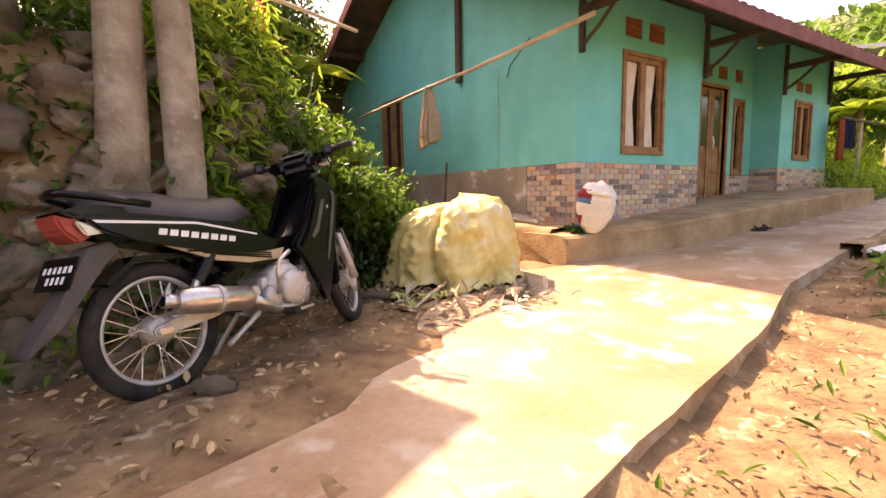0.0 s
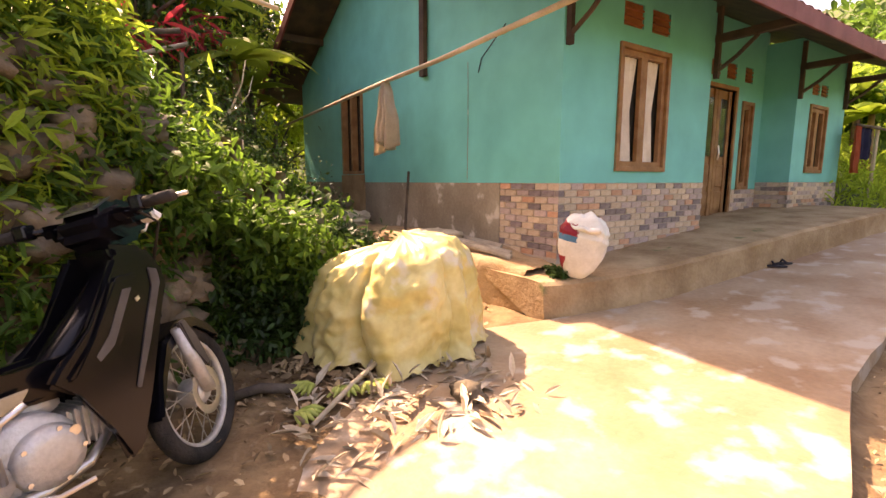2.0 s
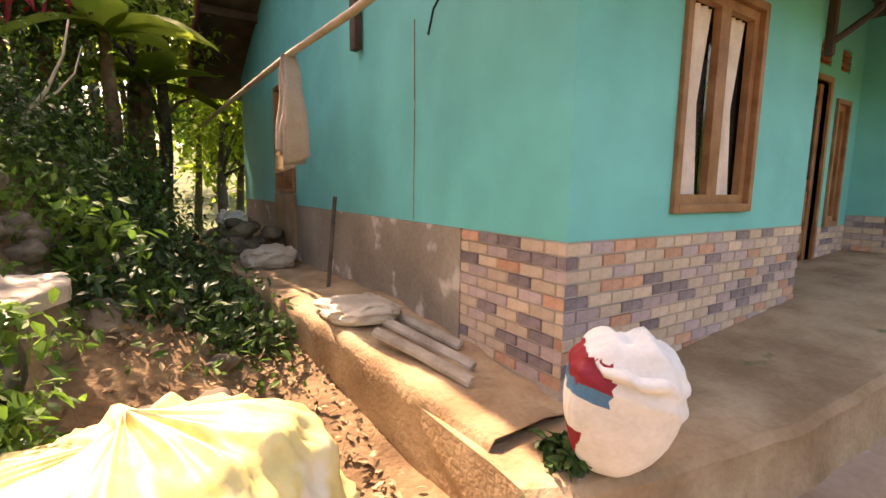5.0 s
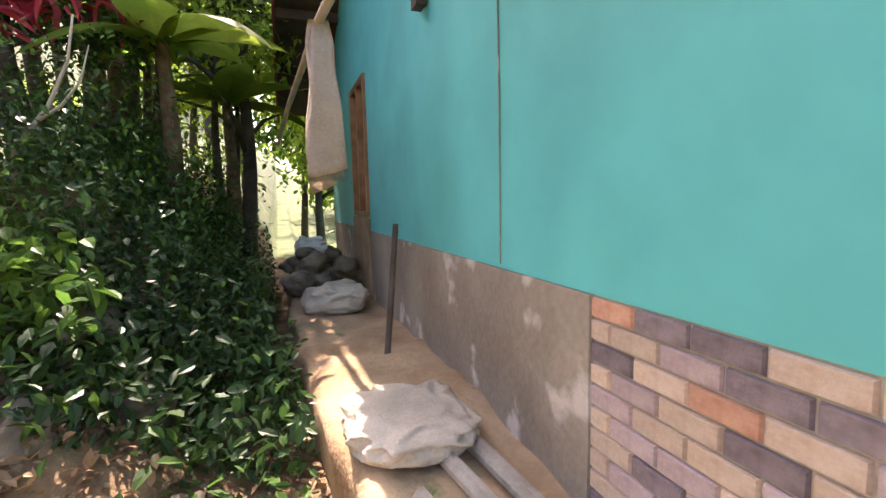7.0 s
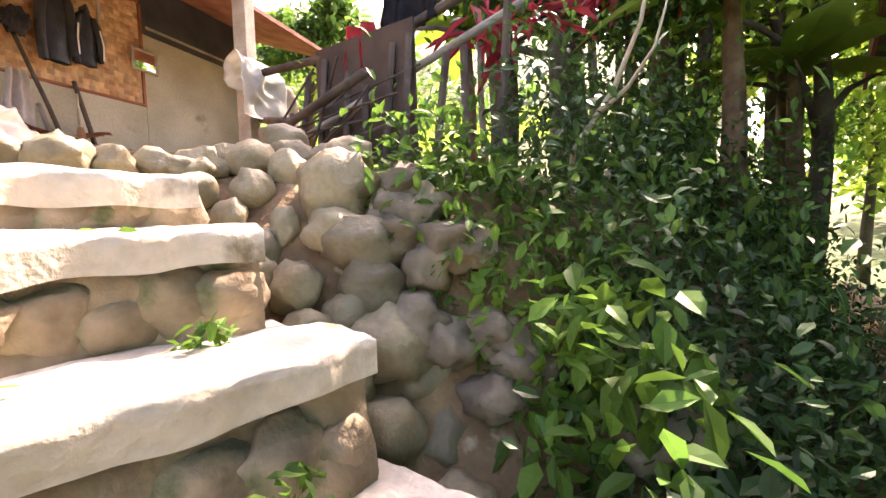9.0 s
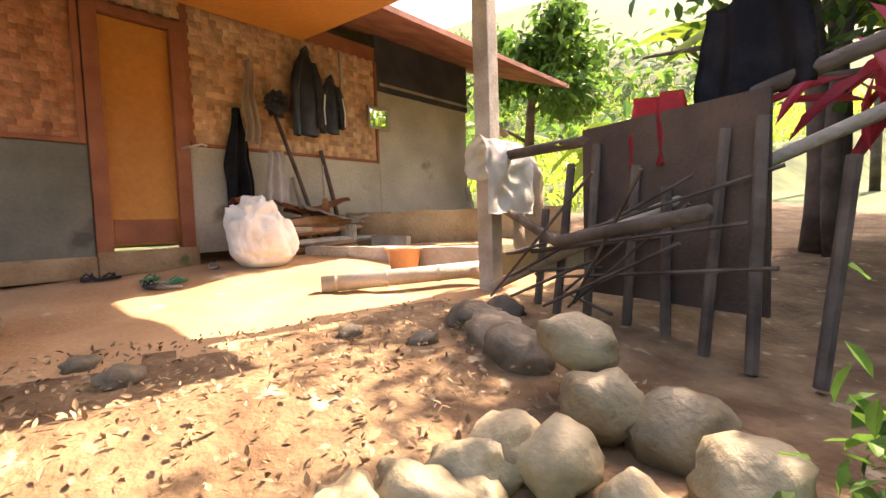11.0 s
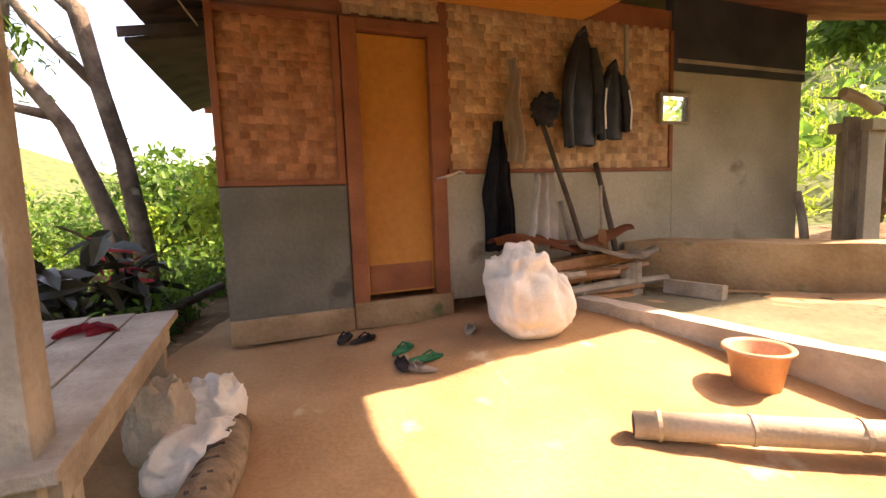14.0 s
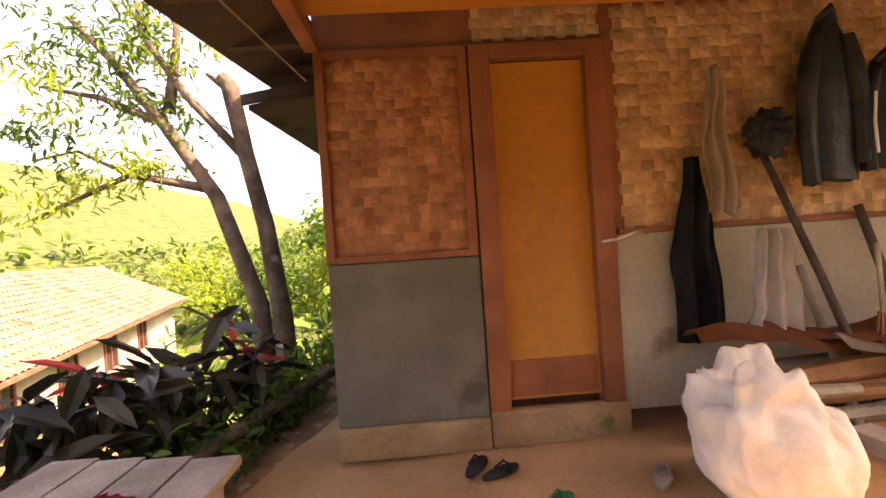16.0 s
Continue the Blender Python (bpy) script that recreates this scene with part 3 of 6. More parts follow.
for x in (XW + 0.05, 7.46, 10.16, 12.2):
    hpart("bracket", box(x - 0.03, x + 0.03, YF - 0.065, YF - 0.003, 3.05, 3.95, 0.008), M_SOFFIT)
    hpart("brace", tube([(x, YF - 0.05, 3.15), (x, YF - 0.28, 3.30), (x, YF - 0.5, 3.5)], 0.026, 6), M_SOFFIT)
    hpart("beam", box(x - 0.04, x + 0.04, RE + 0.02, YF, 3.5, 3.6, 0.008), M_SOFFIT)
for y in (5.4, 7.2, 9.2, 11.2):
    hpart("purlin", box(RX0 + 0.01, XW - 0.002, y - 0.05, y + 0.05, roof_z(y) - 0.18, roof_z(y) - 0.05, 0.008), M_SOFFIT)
hpart("wall_post", box(XW - 0.08, XW - 0.015, 7.0, 7.12, 3.2, 4.9), M_SOFFIT)

# ---- terrace and ledge of the house ----
def terrace():
    bm = bmesh.new()
    rows = []
    for i in range(60):
        x = 3.98 + i * 0.115
        e = float(np.interp(x, [3.98, 4.2, 5.3, 10.8], [4.05, 3.93, 3.62, 3.2])) + 0.02 * noise.noise((x * 3, 0, 1))
        top = float(np.interp(x, [4.0, 4.5, 8, 10.8], [0.80, 0.83, 1.12, 1.30]))
        foot = road_z(x) - 0.1
        d = 0.03 * noise.noise((x * 2.2, 4, 7))
        rows.append([bm.verts.new(p) for p in ((x, e - 0.03 + d, foot), (x, e + d, (foot + top) / 2), (x, e + 0.01, top - 0.03), (x, e + 0.05, top), (x, (e + YF) / 2, top + 0.012), (x, YR + 0.1, top + 0.01))])
    for a, b in zip(rows, rows[1:]):
        for j in range(5):
            bm.faces.new((a[j], b[j], b[j + 1], a[j + 1]))
    bm.faces.new(rows[0])
    bm.faces.new(rows[-1])
    bmesh.ops.subdivide_edges(bm, edges=[e for e in bm.edges if e.calc_length() > 0.2], cuts=1)
    for v in bm.verts:
        v.co.z += 0.012 * noise.noise(v.co * 5)
    return thing("terrace", bm, M_PLINTH, "worn earth-coloured concrete terrace along the house front", "terrace", kind="structure")


terrace()


def ledge():
    def fn(u, v):
        y = 4.35 + u * 8.2
        edge = float(np.interp(y, [4.35, 5, 6.4, 9, 12.5], [4.02, 3.98, 3.80, 3.72, 3.7])) + 0.05 * noise.noise((y * 1.5, 0, 3))
        top = float(np.interp(y, [4.35, 6.4, 8.7, 12.5], [0.86, 1.02, 0.95, 0.95]))
        low = land(edge - 0.1, y) - 0.15
        x = edge + (XW - edge) * max(0, (v - 0.4) / 0.6)
        z = low + (top - low) * min(1, v / 0.4)
        q = Vector((x * 3, y * 3, z * 3))
        return (x + 0.04 * noise.noise(q) * (v < 0.9), y, z + 0.045 * noise.noise(q * 1.3 + Vector((3, 1, 1))))
    return thing("ledge", sheet(fn, 110, 16), M_PLINTH, "uneven mortared stone ledge along the house wall", "ledge", kind="structure", smooth=True)


ledge()

# ---- old house with bamboo walls ----
OB, UB, NB = Vector((-2.86, 4.61, 0)), Vector((-0.33, 0.944, 0)).normalized(), Vector((0.944, 0.33, 0)).normalized()
MB = Matrix(((UB.x, -NB.x, 0, OB.x), (UB.y, -NB.y, 0, OB.y), (0, 0, 1, 2.75), (0, 0, 0, 1)))
bhouse = empty("old_house", MB, "old low house with woven bamboo walls and timber porch", "house")


def bpart(name, bm, material, parent=bhouse, label="", smooth=False):
    """Here x runs along the wall, y into the house, z up from 2.75 m."""
    return part(name, bm, material, parent, label, smooth)


def woven(x0, x1, z0, z1, cell, y, parent, material, name):
    """Over-and-under strips as one mesh of small pads."""
    bm = bmesh.new()
    nx_, nz_ = int((x1 - x0) / cell), int((z1 - z0) / cell)
    cx, cz = (x1 - x0) / nx_, (z1 - z0) / nz_
    for i in range(nx_):
        for j in range(nz_):
            up = 0.006 if (i + j) % 2 else 0.0
            a, b = x0 + i * cx, z0 + j * cz
            ov = 0.25 * cx if (i + j) % 2 else 0
            ov2 = 0 if (i + j) % 2 else 0.25 * cz
            vs = [bm.verts.new(p) for p in ((a - ov, y - 0.002, b - ov2), (a + cx + ov, y - 0.002, b - ov2), (a + cx + ov, y - 0.002, b + cz + ov2), (a - ov, y - 0.002, b + cz + ov2), (a + cx / 2, y - 0.008 - up, b + cz / 2))]
            for k in range(4):
                bm.faces.new((vs[k], vs[(k + 1) % 4], vs[4]))
    return tagged(bpart(name, bm, material, parent, "woven bamboo sheet"), kind="stuff")


bpart("wall", box(0.0, 0.90, 0.0, 0.10, -0.02, 0.95, 0.01), M_GREYB, label="dark grey plastered lower wall")
bpart("wall", box(0.0, 0.90, 0.02, 0.10, 0.952, 2.6), M_FRAMEB)
woven(0.06, 0.84, 1.0, 2.14, 0.055, 0.018, bhouse, M_BAMBOO, "bamboo_panel")
for q in ((0.0, 0.05, 0.955, 2.2), (0.84, 0.895, 0.955, 2.2), (0.05, 0.84, 0.955, 0.995), (0.05, 0.84, 2.15, 2.2)):
    bpart("batten", box(q[0], q[1], -0.015, 0.018, q[2], q[3], 0.004), M_FRAMEB)
bpart("wall", box(1.73, 4.24, 0.0, 0.10, -0.05, 1.02, 0.01), M_PALEB, label="pale plastered lower wall")
bpart("wall", box(1.73, 4.24, 0.02, 0.10, 1.022, 2.6), M_FRAMEB)
woven(1.80, 4.20, 1.06, 2.4, 0.065, 0.018, bhouse, M_BAMBOO2, "bamboo_panel")
bpart("batten", box(1.75, 4.24, -0.012, 0.018, 1.022, 1.055, 0.004), M_FRAMEB)
bpart("batten", box(4.2, 4.24, -0.012, 0.018, 1.056, 2.4, 0.004), M_FRAMEB)
bpart("batten", box(3.62, 3.66, -0.014, 0.008, 1.9, 2.4, 0.004), M_WOOD2)
bpart("wall", box(4.242, 6.25, 0.0, 0.10, -0.1, 2.02, 0.012), M_PALEB, label="pale plastered wall with damp stains")
bpart("wall", box(4.242, 6.3, 0.0, 0.10, 2.022, 2.9), M_BLACKB, label="blackened boards above the plaster")
bpart("wall", box(0.0, 0.10, 0.102, 4.5, -0.1, 2.6), M_GREYB)
bpart("wall", box(6.15, 6.25, 0.102, 4.5, -0.1, 2.6), M_PALEB)
bpart("wall", box(0.0, 6.25, 4.5, 4.6, -0.1, 2.6), M_PALEB)
bpart("floor_step", box(0.0, 0.90, -0.05, 0.0, -0.2, -0.01, 0.02), M_PLINTH, label="crumbling cement footing")
bpart("floor_step", box(0.902, 1.75, -0.04, 0.03, -0.2, 0.02, 0.02), M_PLINTH)
bpart("wall", box(0.902, 1.728, 0.02, 0.10, 2.204, 2.6), M_FRAMEB)
woven(0.94, 1.70, 2.24, 2.56, 0.06, 0.018, bhouse, M_BAMBOO2, "bamboo_panel")
bdoor = bpart("door", box(1.03, 1.60, 0.03, 0.07, 0.06, 2.10, 0.006), M_DOORB, label="orange-brown plywood door with kick board")
part("kick_board", box(1.05, 1.58, 0.018, 0.03, 0.08, 0.30, 0.003), M_FRAMEB, bdoor)
part("door_frame", box(0.905, 1.03, -0.03, 0.09, 0.0, 2.2, 0.008), M_FRAMEB, bdoor)
part("door_frame", box(1.60, 1.725, -0.03, 0.09, 0.0, 2.2, 0.008), M_FRAMEB, bdoor)
part("door_frame", box(1.03, 1.60, -0.03, 0.09, 2.11, 2.2, 0.008), M_FRAMEB, bdoor)
part("door_handle", tube([(1.64, -0.03, 0.98), (1.68, -0.10, 0.99), (1.80, -0.11, 1.03), (1.86, -0.08, 1.02)], 0.012), M_CHROME, bdoor)
# main roof, porch roof with boarded underside
def slab(q, t):
    bm = bmesh.new()
    lo, hi = [bm.verts.new(p) for p in q], [bm.verts.new((p[0], p[1], p[2] + t)) for p in q]
    bm.faces.new(lo), bm.faces.new(hi)
    for i in range(4):
        bm.faces.new((lo[i], lo[(i + 1) % 4], hi[(i + 1) % 4], hi[i]))
    return bm


bpart("porch_ceiling", slab([(0.02, -0.35, 2.24), (2.85, -0.35, 2.24), (2.85, -3.55, 2.10), (0.02, -3.55, 2.10)], 0.03), M_DOORB, label="orange-brown boarded porch ceiling")
bpart("roof", slab([(-0.05, 0.5, 2.75), (2.9, 0.5, 2.75), (2.9, -3.65, 2.16), (-0.05, -3.65, 2.16)], 0.06), M_ROOF)
bpart("roof", slab([(2.901, 2.4, 3.6), (6.9, 2.4, 3.6), (6.9, -1.6, 2.22), (2.901, -1.6, 2.22)], 0.06), M_ROOF)
bpart("roof", slab([(-0.45, 2.4, 3.6), (2.9, 2.4, 3.6), (2.9, 0.45, 2.82), (-0.45, 0.45, 2.82)], 0.06), M_ROOF)
bpart("roof", slab([(-0.45, 2.4, 3.6), (6.9, 2.4, 3.6), (6.9, 5.3, 2.4), (-0.45, 5.3, 2.4)], 0.06), M_ROOF)
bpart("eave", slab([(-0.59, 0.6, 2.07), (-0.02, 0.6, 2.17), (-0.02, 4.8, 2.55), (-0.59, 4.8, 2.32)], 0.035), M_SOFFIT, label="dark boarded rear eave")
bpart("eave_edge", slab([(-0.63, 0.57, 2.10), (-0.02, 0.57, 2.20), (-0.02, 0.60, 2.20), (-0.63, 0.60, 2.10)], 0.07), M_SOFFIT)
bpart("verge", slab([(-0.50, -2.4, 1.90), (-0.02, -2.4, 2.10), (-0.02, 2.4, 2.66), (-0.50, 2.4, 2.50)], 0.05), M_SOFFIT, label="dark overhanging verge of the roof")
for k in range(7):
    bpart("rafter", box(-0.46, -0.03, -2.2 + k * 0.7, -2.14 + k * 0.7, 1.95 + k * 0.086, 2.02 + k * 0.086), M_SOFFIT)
bpart("cable", tube([(-0.30, -2.0, 2.03), (-0.22, -0.9, 2.10), (-0.04, -0.05, 2.02)], 0.006, 5), M_CEMENT)
bpart("beam", tube([(0.0, -0.02, 2.23), (0.0, -3.6, 2.11)], 0.055, 4), M_FRAMEB)
for k, (s, off) in enumerate(((-0.29, 2.43), (2.6, 2.98))):
    bpart("porch_post", box(s - 0.065, s + 0.065, -off - 0.065, -off + 0.065, -0.75 if k == 0 else -0.4, 2.2, 0.01), M_WOOD2, label="weathered square porch post")
bpart("board_wall", box(4.3, 6.28, -0.01, -0.004, 2.1, 2.14), M_WOOD2)

# ---- motorcycle ----
def motorcycle():
    fwd = Vector((1.43, 0.90, 0)).normalized()
    side = Vector((-fwd.y, fwd.x, 0))
    m = Matrix(((fwd.x, side.x, 0, -0.10), (fwd.y, side.y, 0, 2.80), (0, 0, 1, 0.37), (0, 0, 0, 1))) @ pose(0, 0, 0, -7, 0, 0) @ Matrix.Diagonal((1.14, 1.14, 1.14, 1))
    b = empty("motorcycle", m, "black underbone motorcycle with spoked wheels parked on a side stand", "motorcycle")
    # the front end is steered to the right about its raked column
    head, axis = Vector((1.13, 0, 0.68)), Vector((-0.34, 0, 0.94)).normalized()
    steer = Matrix.Translation(head) @ Matrix.Rotation(radians(25), 4, axis) @ Matrix.Translation(-head)
    def P(name, bm, mt, label="", sm=False, steered=False, parent=b):
        for v in bm.verts:
            if v.co.x < -0.05 and v.co.z > 0.42 or v.co.x < -0.3:
                v.co.x = -0.05 + (v.co.x + 0.05) * 0.74
        if steered:
            bmesh.ops.transform(bm, matrix=steer, verts=bm.verts)
        return part(name, bm, mt, parent, label, sm)
    def both(name, points, y0, y1, mt, label="", bevel=0.006, steered=False):
        """The same panel on either side."""
        for k in (-1, 1):
            P(name, prism(points, k * y0, k * y1, "y", None, bevel), mt, label, False, steered)
    def wheel(place):
        w = part("wheel", ring((0, 0, 0), 0.222, 0.013, squash=1.6, n=56), M_ALU, b, "spoked wheel with pale rim", True)
        w.matrix_basis = place
        part("tyre", ring((0, 0, 0), 0.257, 0.034, squash=1.05, n=64, k=12), M_RUBBER, w, "black rubber tyre", True)
        part("hub", tube([(0, -0.055, 0), (0, -0.03, 0), (0, 0.03, 0), (0, 0.055, 0)], [0.04, 0.062, 0.062, 0.04], 18), M_ALU, w, "", True)
        part("axle_nut", tube([(0, -0.10, 0), (0, 0.10, 0)], 0.013, 6), M_CHROME, w)
        for k in range(28):
            a = 2 * math.pi * k / 28
            d = 0.42 if k % 4 < 2 else -0.42
            y = 0.036 if k % 2 else -0.036
            part("spoke", tube([(0.055 * math.cos(a + d), y, 0.055 * math.sin(a + d)), (0.215 * math.cos(a), 0, 0.215 * math.sin(a))], 0.0026, 4), M_CHROME, w)
        return w
    wheel(pose(0, 0, 0.285))
    front = wheel(steer @ pose(1.27, 0, 0.285))
    part("brake_disc", ring((0, -0.062, 0), 0.085, 0.018, squash=0.12, n=36, k=6), M_CHROME, front, "steel brake disc")
    # exhaust
    P("muffler", tube([(-0.015, -0.185, 0.405), (0.0, -0.185, 0.402), (0.05, -0.182, 0.395), (0.34, -0.165, 0.345), (0.37, -0.16, 0.338)], [0.036, 0.046, 0.058, 0.058, 0.036], 20), M_CHROME, "long brushed steel muffler", True)
    P("muffler_band", tube([(0.16, -0.176, 0.377), (0.18, -0.175, 0.374)], 0.063, 20), M_ALU)
    P("muffler_tip", tube([(-0.075, -0.188, 0.415), (-0.01, -0.186, 0.405)], [0.026, 0.03], 14), M_CHROME, "", True)
    # Black disc on the closed tip stands for the shade inside the pipe.
    P("muffler_mouth_shade", tube([(-0.078, -0.188, 0.4155), (-0.074, -0.188, 0.415)], 0.021, 14), M_BLACKP)
    P("exhaust_pipe", tube([(0.36, -0.16, 0.338), (0.45, -0.15, 0.295), (0.53, -0.14, 0.25), (0.66, -0.13, 0.235), (0.80, -0.10, 0.25), (0.90, -0.05, 0.31), (0.90, -0.02, 0.37)], [0.03, 0.026, 0.022, 0.019, 0.018, 0.018, 0.018], 12), M_CHROME, "scorched steel exhaust pipe", True)
    # rear suspension
    for y in (-0.085, 0.085):
        P("swingarm", prism([(-0.06, 0.262), (-0.065, 0.305), (0.02, 0.325), (0.48, 0.385), (0.50, 0.335), (0.2, 0.285)], y - 0.014, y + 0.014, "y", None, 0.008), M_ALU, "pale alloy swingarm")
        P("shock", tube([(0.10, y, 0.36), (0.17, y, 0.48)], 0.018, 10), M_CHROME)
        P("spring", tube([(0.16, y, 0.46), (0.28, y, 0.62)], 0.032, 12), M_BLACKP)
        P("chain_adjuster", box(-0.05, 0.0, y - 0.02, y + 0.02, 0.27, 0.30, 0.004), M_CHROME)
    P("chain_guard", prism([(-0.02, 0.345), (0.46, 0.41), (0.46, 0.43), (-0.02, 0.365)], 0.10, 0.125, "y", None, 0.004), M_BLACKP)
    P("brake_rod", tube([(0.03, -0.075, 0.33), (0.4, -0.11, 0.30)], 0.006, 6), M_CHROME)
    # engine
    P("engine", tube([(0.66, -0.115, 0.345), (0.66, -0.10, 0.345), (0.66, 0.10, 0.345), (0.66, 0.115, 0.345)], [0.115, 0.13, 0.13, 0.115], 24), M_ALU, "dusty aluminium engine block", True)
    P("gearbox", box(0.50, 0.68, -0.10, 0.10, 0.235, 0.42, 0.03), M_ALU)
    P("engine_cover", tube([(0.69, -0.115, 0.335), (0.69, -0.145, 0.335), (0.69, -0.155, 0.335)], [0.10, 0.092, 0.06], 24), M_ALU, "", True)
    P("oil_cap", tube([(0.755, -0.13, 0.39), (0.755, -0.15, 0.39)], 0.018, 8), M_CHROME)
    P("engine_cover", tube([(0.55, -0.10, 0.315), (0.55, -0.13, 0.315)], [0.062, 0.05], 18), M_ALU, "", True)
    P("cylinder", box(0.76, 0.93, -0.055, 0.055, 0.31, 0.42, 0.012), M_ALU)
    for k in range(6):
        P("cooling_fin", box(0.775 + k * 0.023, 0.782 + k * 0.023, -0.072, 0.072, 0.298, 0.432), M_ALU)
    P("cylinder_head", box(0.93, 1.0, -0.06, 0.06, 0.30, 0.43, 0.015), M_ALU)
    for k in range(5):
        a = k * 1.26
        P("bolt", tube([(0.69 + 0.085 * math.cos(a), -0.14, 0.335 + 0.085 * math.sin(a)), (0.69 + 0.085 * math.cos(a), -0.152, 0.335 + 0.085 * math.sin(a))], 0.008, 6), M_CHROME)
    P("footrest_bar", tube([(0.56, -0.24, 0.225), (0.57, -0.12, 0.215), (0.57, 0.12, 0.215), (0.56, 0.24, 0.225)], 0.011, 8), M_CHROME)
    for y in (-1, 1):
        P("footrest", tube([(0.565, y * 0.17, 0.228), (0.56, y * 0.26, 0.235)], 0.02, 8), M_RUBBER)
        P("pillion_bracket", prism([(0.24, 0.45), (0.36, 0.50), (0.38, 0.47), (0.30, 0.40)], y * 0.10, y * 0.125, "y", None, 0.004), M_BLACKP)
    P("brake_pedal", tube([(0.56, -0.15, 0.26), (0.68, -0.165, 0.215), (0.78, -0.16, 0.215)], 0.009, 7), M_CHROME)
    P("side_stand", tube([(0.50, 0.10, 0.24), (0.44, 0.19, 0.10), (0.40, 0.235, 0.0)], 0.012, 8), M_ALU)
    P("centre_stand", tube([(0.46, -0.10, 0.25), (0.30, -0.11, 0.17), (0.24, -0.13, 0.15)], 0.013, 8), M_ALU)
    P("kick_starter", tube([(0.57, -0.14, 0.32), (0.55, -0.17, 0.44), (0.57, -0.175, 0.50), (0.63, -0.19, 0.535)], 0.011, 8), M_CHROME, "chrome kick starter", True)
    P("carburettor", blob((0.72, 0.0, 0.47), (0.07, 0.055, 0.045), 2, 0.1), M_ALU)
    P("inner_mudguard", prism([(-0.24, 0.52), (-0.08, 0.605), (0.14, 0.60), (0.30, 0.50), (0.36, 0.40), (0.33, 0.39), (0.26, 0.48), (0.12, 0.575), (-0.08, 0.58), (-0.23, 0.50)], -0.06, 0.06, "y"), M_BLACKP)
    # body panels
    both("side_cover", [(-0.33, 0.765), (-0.12, 0.775), (0.20, 0.735), (0.44, 0.70), (0.62, 0.60), (0.54, 0.545), (0.30, 0.565), (0.10, 0.615), (-0.10, 0.665), (-0.26, 0.71)], 0.085, 0.118, M_BLACKP, "glossy black side panel", 0.012)
    P("body_core", prism([(-0.28, 0.76), (0.44, 0.70), (0.62, 0.60), (0.62, 0.48), (0.40, 0.47), (0.30, 0.56), (-0.10, 0.66)], -0.084, 0.084, "y"), M_BLACKP)
    both("lower_panel", [(0.02, 0.635), (0.28, 0.575), (0.54, 0.548), (0.68, 0.555), (0.64, 0.50), (0.44, 0.505), (0.26, 0.54)], 0.10, 0.113, M_GOLD, "tan and black striped panel", 0.004)
    for k in range(3):
        both("panel_stripe", [(0.12 + 0.07 * k, 0.606 - 0.016 * k), (0.58, 0.54 - 0.012 * k), (0.58, 0.533 - 0.012 * k), (0.12 + 0.07 * k, 0.596 - 0.016 * k)], 0.1135, 0.116, M_BLACKP, "", 0)
    both("side_stripe", [(-0.30, 0.755), (0.18, 0.722), (0.50, 0.645), (0.50, 0.637), (0.18, 0.712), (-0.28, 0.743)], 0.1185, 0.121, M_WHITE, "white pinstripe", 0)
    for k in range(8):
        x0, z0 = 0.0 + 0.047 * k, 0.706 - 0.0085 * k
        both("lettering", [(x0 + 0.008, z0), (x0 + 0.042, z0 - 0.005), (x0 + 0.034, z0 - 0.030), (x0, z0 - 0.025)], 0.1185, 0.121, M_WHITE, "", 0)
    P("seat", tube([(-0.28, 0, 0.805), (-0.14, 0, 0.815), (0.06, 0, 0.795), (0.24, 0, 0.765), (0.38, 0, 0.765), (0.50, 0, 0.785), (0.58, 0, 0.75)], [0.06, 0.105, 0.122, 0.118, 0.108, 0.085, 0.03], 18, flat=0.36), M_VINYL, "long dusty black vinyl seat", True)
    P("grab_rail", tube([(-0.02, -0.125, 0.805), (-0.24, -0.12, 0.835), (-0.37, -0.07, 0.86), (-0.39, 0, 0.865), (-0.37, 0.07, 0.86), (-0.24, 0.12, 0.835), (-0.02, 0.125, 0.805)], 0.015, 8), M_BLACKP, "", True)
    P("tail_cowl", prism([(-0.42, 0.79), (-0.30, 0.815), (-0.10, 0.80), (-0.10, 0.76), (-0.34, 0.765)], -0.095, 0.095, "y", None, 0.012), M_BLACKP)
    P("tail_light", prism([(-0.43, 0.785), (-0.34, 0.765), (-0.26, 0.735), (-0.27, 0.70), (-0.34, 0.675), (-0.40, 0.72)], -0.075, 0.075, "y", None, 0.012), M_REDL, "red tail light")
    both("tail_indicator", [(-0.36, 0.755), (-0.22, 0.73), (-0.22, 0.705), (-0.32, 0.70)], 0.076, 0.10, M_CHROME, "clear rear indicator", 0.008)
    P("rear_fender", prism([(-0.18, 0.675), (-0.30, 0.655), (-0.38, 0.56), (-0.46, 0.46), (-0.60, 0.33), (-0.62, 0.31), (-0.60, 0.305), (-0.47, 0.38), (-0.36, 0.47), (-0.25, 0.58), (-0.14, 0.635)], -0.055, 0.055, "y", None, 0.008), M_PLASTIC, "grey-black plastic mudguard flap")
    P("number_plate", prism([(-0.372, 0.625), (-0.442, 0.515), (-0.450, 0.520), (-0.380, 0.630)], -0.12, 0.12, "y", None, 0.002), M_BLACKP, "black number plate with pale marks")
    for k in range(6):
        P("plate_mark", prism([(-0.386, 0.612), (-0.410, 0.575), (-0.414, 0.577), (-0.390, 0.614)], -0.10 + k * 0.035, -0.078 + k * 0.035, "y"), M_WHITE)
    for k in range(4):
        P("plate_mark", prism([(-0.418, 0.562), (-0.434, 0.537), (-0.438, 0.539), (-0.422, 0.564)], -0.07 + k * 0.035, -0.05 + k * 0.035, "y"), M_WHITE)
